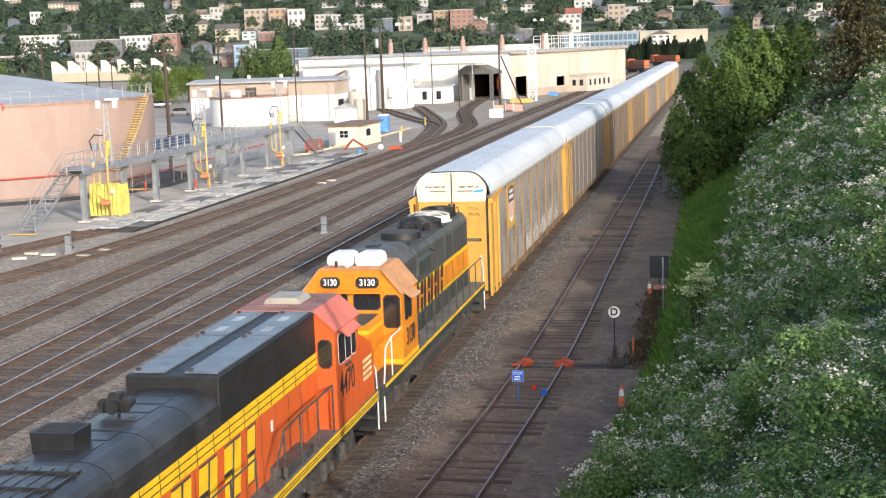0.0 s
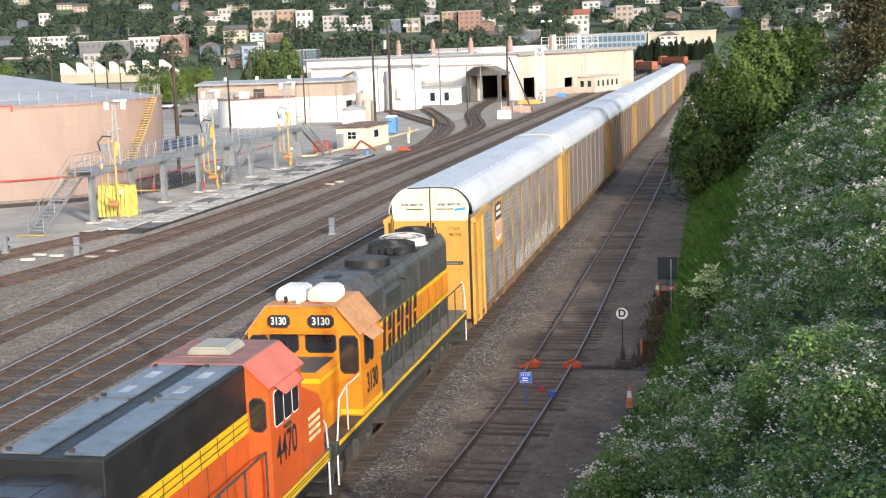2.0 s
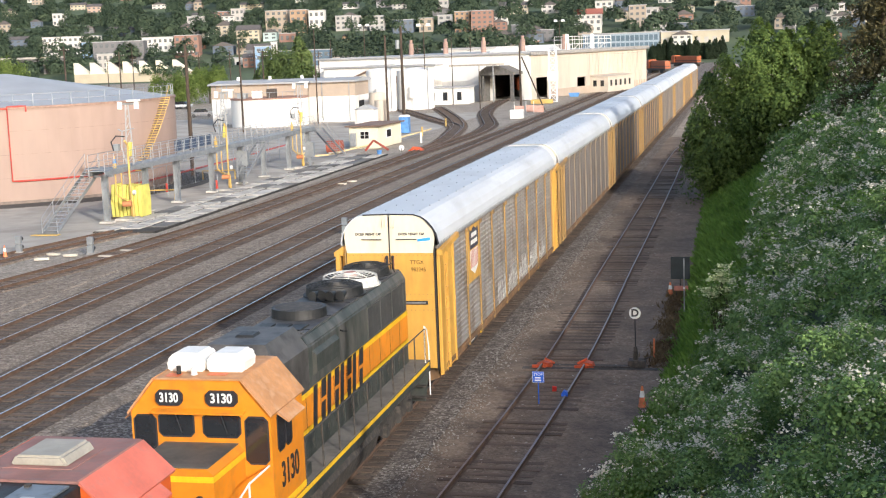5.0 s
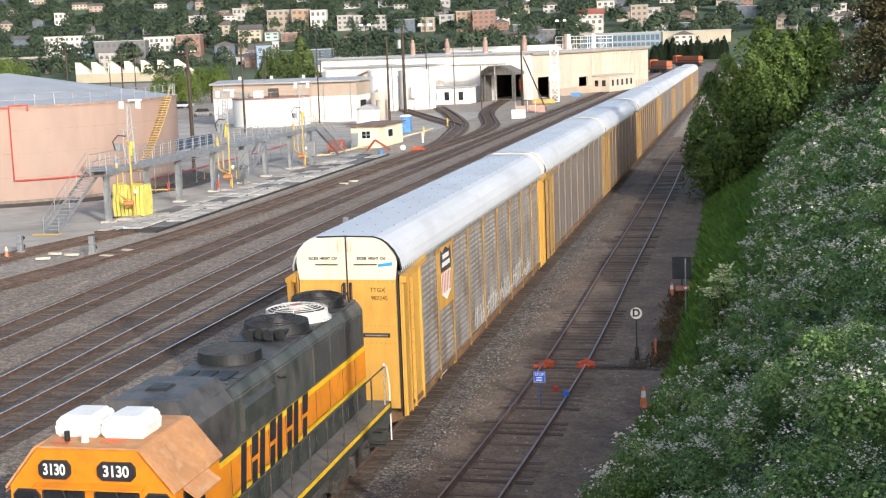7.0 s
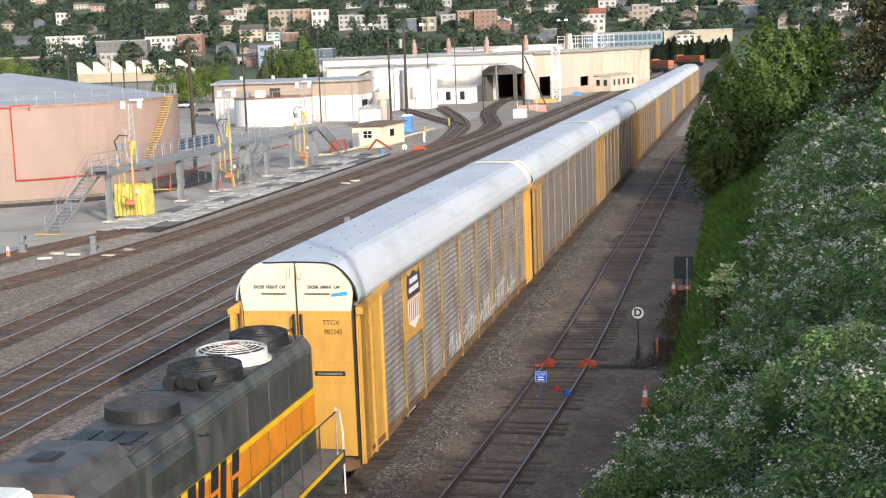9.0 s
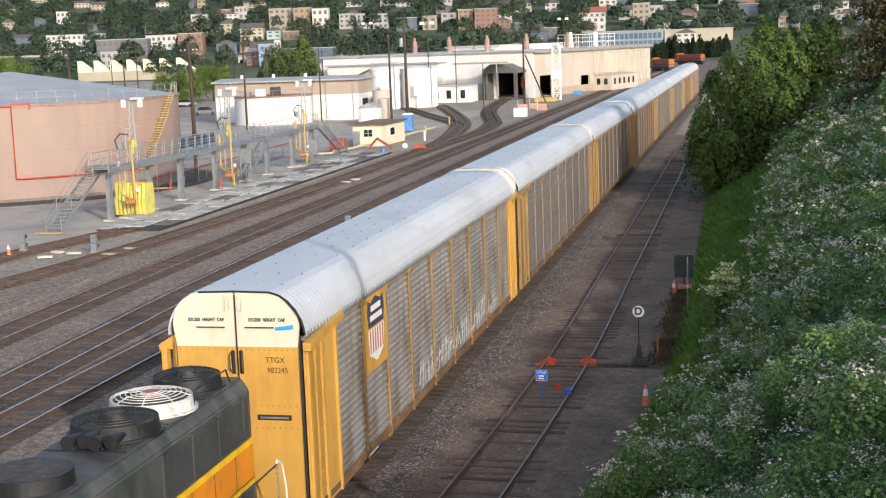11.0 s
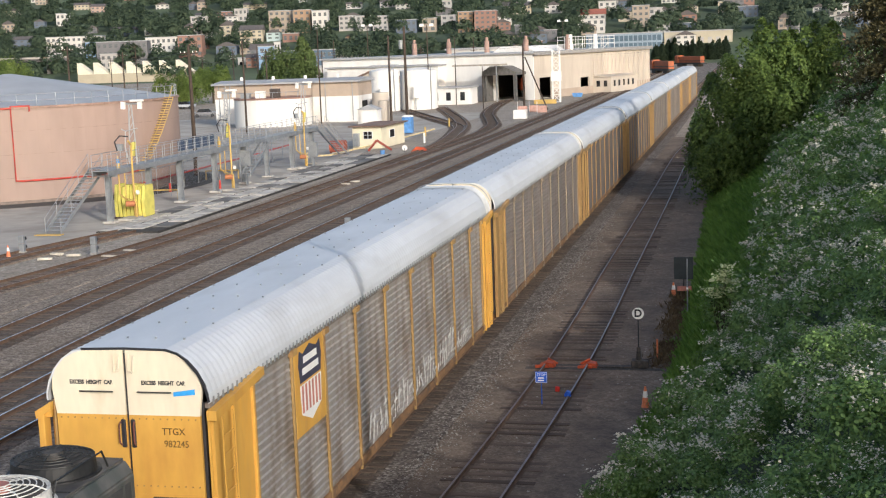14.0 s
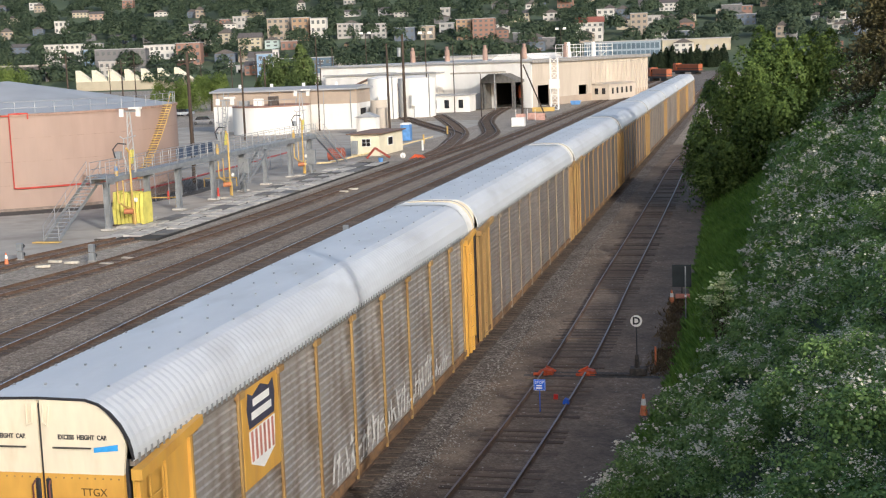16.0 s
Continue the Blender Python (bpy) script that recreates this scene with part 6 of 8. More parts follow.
dwarf_signal(-37.9, 73.6)
dwarf_signal(-42.9, 74.2)
dwarf_signal(-24.6, 81.4)
for x, y in ((-36.4, 72.4), (-36.1, 74.6), (-40.2, 73.4), (-40.0, 71.6), (-33.9, 112), (-33.6, 114), (-38.9, 73.0)):
    ob = thing("tie_block", pose(x, y, -0.2, 0, 0, random.uniform(-20, 20)), "pale wooden block between the rails", "block", "pale blocks")
    part("block", box(B(), -0.42, 0.42, -0.14, 0.14, 0, 0.14, 0.02), mat("pale_wood", (0.55, 0.5, 0.42)), ob)


# ---- fuel rack ----
def stair(parent, x, w, y0, z0, y1, z1, n_, rail=True):
    """A steel stair from (y0, z0) down to (y1, z1)."""
    for s in (0, 1):
        xx = x + s * w
        bm = prism(B(), [(y0, z0), (y0, z0 - 0.28), (y1, z1 - 0.02), (y1, z1 + 0.26)], "x", xx - 0.02, xx + 0.02)
        part("stringer", bm, CATWALK, parent)
        if rail:
            bm = B()
            for k in range(5):
                t = k / 4
                yy, zz = y0 + (y1 - y0) * t, z0 + (z1 - z0) * t
                tube(bm, (xx, yy, zz), (xx, yy, zz + 1.05), 0.022, seg=6)
            for h in (0.55, 1.05):
                tube(bm, (xx, y0, z0 + h), (xx, y1, z1 + h), 0.02, seg=6)
            part("stair_rail", bm, CATWALK, parent)
    for k in range(1, n_):
        t = k / n_
        part("tread", box(B(), x, x + w, y0 + (y1 - y0) * t - 0.13, y0 + (y1 - y0) * t + 0.13, z0 + (z1 - z0) * t - 0.02, z0 + (z1 - z0) * t + 0.02), CATWALK, parent)


def fuel_rack():
    ob = thing("fuel_rack", pose(0, 0, -0.2), "grey steel fuelling catwalk on posts with stairs and rails", "catwalk")
    x0, x1, zd = -44.4, -43.2, 3.75
    ya, yb = 86.8, 134.0
    part("walkway", box(B(), x0, x1, ya, yb, zd - 0.05, zd, 0.01), CATWALK, ob)
    for x in (x0, x1):
        part("girder", box(B(), x - 0.05, x + 0.05, ya, yb, zd - 0.36, zd - 0.02), CATWALK, ob)
        bm = B()
        for h in (0.15, 0.6, 1.1):
            tube(bm, (x, ya, zd + h), (x, yb, zd + h), 0.024, seg=6)
        part("guard_rail", bm, CATWALK, ob)
        for k in range(32):
            y = ya + (yb - ya) * k / 31
            part("rail_post", tube(B(), (x, y, zd - 0.1), (x, y, zd + 1.12), 0.026, seg=6), CATWALK, ob)
    for y in (87.8, 94.4, 100.1, 107.3, 114.1, 120.0, 127.2, 133.4):
        bm = B()
        box(bm, -43.95, -43.55, y - 0.03, y + 0.03, 0.15, zd - 0.3)
        box(bm, -43.96, -43.92, y - 0.15, y + 0.15, 0.15, zd - 0.3)
        box(bm, -43.58, -43.54, y - 0.15, y + 0.15, 0.15, zd - 0.3)
        box(bm, -44.5, -43.1, y - 0.1, y + 0.1, zd - 0.5, zd - 0.36)
        part("column", bm, CATWALK, ob)
        part("footing", box(B(), -44.2, -43.3, y - 0.4, y + 0.4, 0, 0.16, 0.03), CONC, ob)
    stair(ob, -45.75, 1.1, 89.0, zd, 82.3, 0.05, 18)
    part("landing", box(B(), -45.85, -44.45, 89.0, 90.6, zd - 0.06, zd - 0.01), CATWALK, ob)
    stair(ob, -43.1, 0.9, 117.0, zd, 111.5, 0.9, 13)
    stair(ob, -43.4, 1.0, 134.0, zd, 142.0, 0.05, 17)
    for k in range(5):
        y = 101.6 + k * 1.55
        part("rail_screen", box(B(), x0 - 0.035, x0 - 0.015, y, y + 1.4, zd + 0.12, zd + 1.0), mat("dark_blue_screen", (0.05, 0.075, 0.13), 0.6), ob, "dark blue screen on the guard rail")
    part("toe_board", box(B(), -46.3, -44.4, 81.7, 82.2, 0.0, 0.06), PIPEYEL, ob, "yellow kerb at the stair's foot")
    return ob


fuel_rack()


def fuel_crane(y, big=False):
    ob = thing("fuel_crane", pose(-43.0, y, -0.2), "yellow fuel pipes and hose arm on the rack", "fuel crane", "fuel cranes")
    x = 0.0
    part("riser", path_tube(B(), [(x, 0.6, 0), (x, 0.6, 5.3), (x, 0.2, 5.6)], 0.075, 8), PIPEYEL, ob)
    part("drop_pipe", path_tube(B(), [(x - 0.5, -0.6, 4.6), (x - 0.5, -0.6, 1.9), (x - 0.2, -0.1, 1.4), (x + 0.1, 0.7, 0.9), (x + 0.1, 0.7, 0.1)], 0.06, 8), PIPEYEL, ob)
    part("side_pipe", path_tube(B(), [(x + 0.3, 0.2, 0), (x + 0.3, 0.2, 1.3), (x - 0.1, -0.5, 1.6), (x - 0.1, -0.5, 3.4)], 0.045, 8), PIPEYEL, ob)
    part("base_plinth", box(B(), x - 0.7, x + 0.5, -0.8, 0.9, 0, 0.18, 0.03), CONC, ob)
    part("meter", tube(B(), (x - 0.5, -0.6, 3.5), (x - 0.5, -0.6, 4.1), 0.13, seg=14), PIPEYEL, ob)
    part("filter_cap", tube(B(), (x - 0.5, -0.6, 4.1), (x - 0.5, -0.6, 4.4), 0.14, 0.11, 14), BLUEPLASTIC if big else PIPEYEL, ob)
    part("pump", tube(B(), (x - 0.35, -0.1, 1.15), (x + 0.25, 0.1, 1.15), 0.2, seg=14), mat("orange_red_pump", (0.42, 0.16, 0.07)), ob)
    part("valve_wheel", tube(B(), (x + 0.2, 0.6, 1.9), (x + 0.35, 0.6, 1.9), 0.16, seg=14), WHITE, ob)
    part("arm", path_tube(B(), [(x, 0.2, 5.9), (x - 0.3, -0.5, 6.0), (x - 0.5, -0.9, 5.6), (x - 0.3, -1.0, 5.0)], 0.05, 6), LETDARK, ob)
    part("control_box", box(B(), x - 0.75, x - 0.35, -0.2, 0.2, 4.9, 5.4, 0.03), CATWALK, ob)


fuel_crane(89.6, True)
fuel_crane(108.6)
fuel_crane(128.4)


def light_mast(y):
    ob = thing("light_mast", pose(-43.8, y, 3.55), "grey lattice light mast with white floodlights on the rack", "lamp", "rack lights")
    bm = B()
    for s in (-1, 1):
        tube(bm, (s * 0.3, 0, 0), (s * 0.1, 0, 4.3), 0.055, seg=6)
    for k in range(7):
        a, b = 0.3 - 0.2 * k / 7, 0.3 - 0.2 * (k + 1) / 7
        tube(bm, (-a, 0, k * 0.62), (b, 0, (k + 1) * 0.62), 0.025, seg=5)
    part("mast", bm, ROOFING, ob)
    part("crossbar", box(B(), -0.55, 0.85, -0.05, 0.05, 4.3, 4.42, 0.02), CATWALK, ob)
    for s in (-0.5, 0.8):
        part("floodlight", prism(B(), [(s - 0.15, 4.0), (s + 0.15, 3.97), (s + 0.18, 4.5), (s - 0.12, 4.53)], "y", -0.22, -0.02), WHITE, ob)
    part("side_arm", path_tube(B(), [(-0.25, -0.1, 0), (-0.55, -0.1, 1.2), (-0.45, -0.1, 2.4), (-0.75, -0.1, 2.55)], 0.05, 6), ROOFING, ob)
    part("side_arm", path_tube(B(), [(-0.45, -0.1, 2.4), (0.5, -0.1, 2.6)], 0.04, 6), ROOFING, ob)
    part("lamp_bonnet", box(B(), 0.1, 1.05, -0.3, 0.15, 4.5, 4.66, 0.06), WHITE, ob)
    part("hose_reel", prism(B(), [(-0.05, 0.6), (0.15, 0.6), (0.28, 1.6), (0.08, 1.6)], "y", -0.35, -0.05), LEMON, ob, "lemon yellow hose cover")


light_mast(92.2)
light_mast(110.8)
light_mast(131.5)


def boom_stack():
    ob = thing("absorbent_boom", pose(-43.5, 91.2, -0.2, 0, 0, 90), "stack of upright lemon yellow folded booms", "boom")
    part("pallet", box(B(), -0.9, 0.9, -1.2, 1.2, 0, 0.12), POLE, ob)
    for k in range(8):
        y = -1.05 + k * 0.3
        h = 2.35 + random.uniform(-0.15, 0.12)
        bm = prism(B(), [(-0.75, 0.12), (0.75, 0.12), (0.85, h * 0.5), (0.7, h), (-0.6, h), (-0.85, h * 0.5)], "y", y - 0.12, y + 0.11)
        part("fold", bm, LEMON, ob)
        part("strap", box(B(), 0.8, 0.87, y - 0.1, y + 0.1, h * 0.5 - 0.03, h * 0.5 + 0.03), LETDARK, ob)


boom_stack()


def storage_tank():
    cx, cy, R, H = -65.75, 113.7, 15.0, 7.75
    ob = thing("storage_tank", pose(cx, cy, -0.2), "large salmon pink fuel tank with a grey cone roof", "tank")
    part("foundation", tube(B(), (0, 0, -0.1), (0, 0, 0.2), R + 0.2, seg=72), mat("dark_footing", (0.2, 0.16, 0.14), 0.9), ob)
    part("shell", tube(B(), (0, 0, 0.2), (0, 0, H), R, seg=96), TANKPINK, ob, smooth=False)
    part("rim", tube(B(), (0, 0, H - 0.12), (0, 0, H + 0.06), R + 0.12, seg=96), mat("dull_rim", (0.3, 0.2, 0.16)), ob)
    part("cone_roof", tube(B(), (0, 0, H + 0.05), (0, 0, H + 2.6), R - 0.3, 0.3, 72), TANKROOF, ob, "grey cone roof")
    bm = B()
    for h in (0.55, 1.05):
        pts = [((R - 0.1) * math.cos(a), (R - 0.1) * math.sin(a), H + h) for a in np.radians(np.arange(-100, 41, 3))]
        path_tube(bm, pts, 0.025, 5)
    part("roof_rail", bm, CATWALK, ob)
    for a in np.radians(np.arange(-100, 41, 6)):
        part("rail_post", tube(B(), ((R - 0.1) * math.cos(a), (R - 0.1) * math.sin(a), H), ((R - 0.1) * math.cos(a), (R - 0.1) * math.sin(a), H + 1.08), 0.025, seg=5), CATWALK, ob)

    def on(a, z, out=0.12):
        return ((R + out) * math.cos(radians(a)), (R + out) * math.sin(radians(a)), z)
    pts = [on(-54.5, 7.4), on(-54.5, 7.85), on(-57, 7.85), on(-60, 7.85), on(-60, 1.85)] + [on(a, 1.82) for a in range(-58, -14, 4)]
    part("foam_pipe", path_tube(B(), pts, 0.075, 8), PIPERED, ob, "red fire-foam pipe")
    part("foam_pipe", path_tube(B(), [on(a, 7.7) for a in range(-80, -57, 4)], 0.06, 8), PIPERED, ob)
    for z in (2.05, 3.95, 5.85):
        part("weld_seam", tube(B(), (0, 0, z), (0, 0, z + 0.035), R + 0.012, seg=96), mat("seam_paint", (0.29, 0.205, 0.175), 0.7), ob)
    # spiral stair
    for k in range(30):
        t = k / 29
        a = -18 + 19 * t
        z = 1.8 + 6.0 * t
        c = Matrix.Rotation(radians(a), 4, "Z")
        bm = box(B(), R, R + 0.75, -0.13, 0.13, z - 0.03, z + 0.03)
        bmesh.ops.transform(bm, matrix=c, verts=bm.verts)
        part("stair_tread", bm, PIPEYEL, ob)
    bm = B()
    for h, out in ((0.0, 0.78), (1.0, 0.78)):
        path_tube(bm, [on(-18 + 19 * k / 14, 1.8 + 6 * k / 14 + h, out) for k in range(15)], 0.03, 5)
    part("stair_rail", bm, PIPEYEL, ob, "yellow spiral stair rail")
    part("dark_apron", tube(B(), (0, 0, -0.08), (0, 0, -0.01), R + 3.2, seg=64), mat("dark_tar_apron", (0.06, 0.058, 0.056), 0.9), ob)


storage_tank()


def chain_fence():
    ob = thing("chain_link_fence", pose(0, 0, -0.2), "grey chain-link fence behind the fuel rack", "fence")
    pts = [(-48.2, 100), (-48.6, 112), (-49.0, 126), (-49.2, 140), (-49.4, 152)]
    for (x0, y0), (x1, y1) in zip(pts, pts[1:]):
        n_ = 4
        for k in range(n_):
            t = k / n_
            part("post", tube(B(), (x0 + (x1 - x0) * t, y0 + (y1 - y0) * t, 0), (x0 + (x1 - x0) * t, y0 + (y1 - y0) * t, 2.2), 0.04, seg=6), CATWALK, ob)
        part("top_rail", tube(B(), (x0, y0, 2.2), (x1, y1, 2.2), 0.03, seg=6), CATWALK, ob)
        bm = B()
        d = Vector((x1 - x0, y1 - y0, 0))
        for k in range(int(d.length / 0.3)):
            a = Vector((x0, y0, 0)) + d * (k * 0.3 / d.length)
            tube(bm, a, a + d.normalized() * 1.1 + Vector((0, 0, 2.2)), 0.007, seg=3)
            tube(bm, a + Vector((0, 0, 2.2)), a + d.normalized() * 1.1, 0.007, seg=3)
        tagged(part("mesh", bm, CATWALK, ob), kind="stuff")
    ob = thing("foam_line", pose(0, 0, -0.2), "red pipe low along the fence", "pipe")
    part("pipe", path_tube(B(), [(-50.2, 104, 0.9), (-50.6, 130, 0.9), (-51.5, 150, 0.9)], 0.09, 8), PIPERED, ob)
    ob = thing("control_cabinet", pose(-42.9, 131.2, -0.2), "grey electrical cabinet by the rack column", "cabinet")
    part("body", box(B(), -0.45, 0.45, -0.25, 0.25, 0.9, 2.4, 0.03), CATWALK, ob)
    part("stand", box(B(), -0.1, 0.1, -0.1, 0.1, 0, 0.9), CATWALK, ob)
    ob = thing("control_cabinet", pose(-43.2, 113.2, -0.2), "grey electrical cabinet under the middle stair", "cabinet")
    part("body", box(B(), -0.5, 0.5, -0.25, 0.25, 1.7, 3.0, 0.03), CATWALK, ob)
    part("stand", box(B(), -0.08, 0.08, -0.08, 0.08, 0, 1.7), CATWALK, ob)
    for x, y in ((-43.0, 106.4), (-46.6, 104.5)):
        ob = thing("fire_extinguisher", pose(x, y, -0.2), "red fire extinguisher on a post", "extinguisher", "extinguishers")
        part("bottle", tube(B(), (0, 0, 0.4), (0, 0, 1.1), 0.11, 0.08, 12), PIPERED, ob)
        part("post", tube(B(), (0, 0.2, 0), (0, 0.2, 1.6), 0.04), CATWALK, ob)
    for x, y in ((-46.5, 101.8), (-47.8, 118.5)):
        ob = thing("pipe_barrier", pose(x, y, -0.2), "short yellow pipe barrier on the asphalt", "barrier", "yellow barriers")
        part("rail", path_tube(B(), [(-1.4, 0, 0), (-1.4, 0, 0.8), (1.6, 0.4, 0.8), (1.6, 0.4, 0)], 0.08, 8), PIPEYEL, ob)


chain_fence()


def hut():
    ob = thing("hut", pose(-43.3, 152.5, -0.2, 0, 0, -3), "small cream hut with a flat brown roof", "hut")
    w0, w1, d0, d1, h = -1.75, 1.75, 0.0, 9.0, 2.5
    part("wall", box(B(), w0, w1, d0, d1, 0, h, 0.02), mat("cream_hut_paint", (0.72, 0.66, 0.50), 0.8, 0, 0.08, 0.5), ob)
    part("roof", box(B(), w0 - 0.4, w1 + 0.4, d0 - 0.4, d1 + 0.4, h, h + 0.14, 0.03), SHINGLE, ob, "flat brown roof")
    f = part("window_frame", box(B(), -0.4, 0.7, d0 - 0.05, d0 + 0.02, 1.1, 2.0), WHITE, ob)
    for i in range(2):
        for j in range(2):
            part("pane", box(B(), -0.35 + i * 0.53, 0.12 + i * 0.53, d0 - 0.065, d0 - 0.04, 1.15 + j * 0.42, 1.53 + j * 0.42), DARKGLASS, f)
    f = part("window_frame", box(B(), w1 - 0.02, w1 + 0.05, 3.0, 5.0, 1.0, 2.0), WHITE, ob)
    part("pane", box(B(), w1 + 0.03, w1 + 0.065, 3.2, 4.8, 1.08, 1.92), DARKGLASS, f)
    part("meter_cabinet", box(B(), w0 + 0.2, w0 + 0.9, d0 - 0.4, d0, 0.3, 1.8, 0.03), CATWALK, ob)
    ob = thing("boiler_tank", pose(-45.0, 146.5, -0.2), "rust-red cylindrical vessel on the ground", "tank")
    part("shell", tube(B(), (-0.8, 0, 0.75), (0.9, 0, 0.75), 0.72, seg=24), mat("rust_red_vessel", (0.34, 0.09, 0.055), 0.7, 0, 0.3, 2.0), ob)
    part("saddle", box(B(), -0.6, 0.7, -0.4, 0.4, 0, 0.2), CONC, ob)
    ob = thing("portable_toilet", pose(-44.9, 178.5, -0.2), "blue plastic portable toilet", "toilet")
    part("cabin", box(B(), -0.65, 0.65, -0.65, 0.65, 0.05, 2.2, 0.08), BLUEPLASTIC, ob)
    part("roof", prism(B(), [(-0.7, 2.2), (0.7, 2.2), (0.45, 2.42), (-0.45, 2.42)], "y", -0.7, 0.7), WHITE, ob)
    ob = thing("hand_stop", pose(-40.9, 148.0, -0.2), "red folding rail stop leaning by the hut", "rail stop")
    part("beam", tube(B(), (-1.0, 0, 0.1), (0.0, 0, 1.25), 0.13, seg=6), mat("dark_red_stop", (0.30, 0.06, 0.04), 0.6, 0, 0.25, 3.0), ob)
    part("beam", tube(B(), (0.0, 0, 1.25), (1.6, 0.4, 0.1), 0.13, seg=6), mat("dark_red_stop", (0.30, 0.06, 0.04), 0.6, 0, 0.25, 3.0), ob)
    ob = thing("pipe_barrier", pose(0, 0, -0.2), "pale yellow pipe kerb round the hut yard", "barrier")
    part("pipe", path_tube(B(), [(-49.2, 152, 0.45), (-46.6, 139, 0.3), (-44.0, 140.5, 0.3), (-41.6, 163, 0.5), (-41.2, 178, 0.5)], 0.1, 8), mat("pale_yellow_pipe", (0.75, 0.6, 0.33)), ob)
    for x, y, c in ((-38.3, 160, 0), (-41.9, 190.5, 1), (-41.0, 172, 1)):
        ob = thing("bollard", pose(x, y, -0.2), "short painted yard post", "bollard", "yard posts")
        part("post", tube(B(), (0, 0, 0), (0, 0, 1.2), 0.12, seg=10), PIPEYEL if c else WHITE, ob)
    ob = thing("bin", pose(-38.6, 141.8, -0.2), "light blue plastic bin by the track", "bin")
    part("tub", tube(B(), (0, 0, 0), (0, 0, 0.6), 0.2, 0.27, 14), BLUEPLASTIC, ob)
    ob = thing("disc_sign", pose(-37.2, 146.0, -0.2), "round white disc sign on a stub", "sign")
    part("disc", tube(B(), (0, -0.03, 0.5), (0, 0.03, 0.5), 0.3, seg=20), WHITE, ob)
    part("stub", tube(B(), (0, 0, 0), (0, 0, 0.5), 0.05), UNDER, ob)
    ob = thing("rail_shoe", pose(-35.9, 147.5, -0.2), "flat orange-red rail shoe", "rail shoe")
    part("shoe", prism(B(), [(-0.9, 0), (0.9, 0), (0.5, 0.4), (-0.3, 0.5)], "y", -0.3, 0.3), DERAILRED, ob)
    ob = thing("equipment_box", pose(-34.4, 207, -0.2), "white equipment box behind red mesh fence", "box")
    part("body", box(B(), -1.0, 1.0, -0.6, 0.6, 0, 1.35, 0.04), WHITE, ob)
    for i in range(3):
        ob = thing("mesh_fence", pose(-36.5 + i * 1.6, 222 + 2 * (i % 2), -0.2), "faded orange-red mesh fence panel", "fence", "orange mesh fences")
        part("panel", box(B(), -0.8, 0.8, -0.02, 0.02, 0.1, 1.2), mat("faded_mesh_red", (0.55, 0.32, 0.26)), ob)
        part("post", tube(B(), (-0.8, 0, 0), (-0.8, 0, 1.9), 0.04), WHITE, ob)


hut()


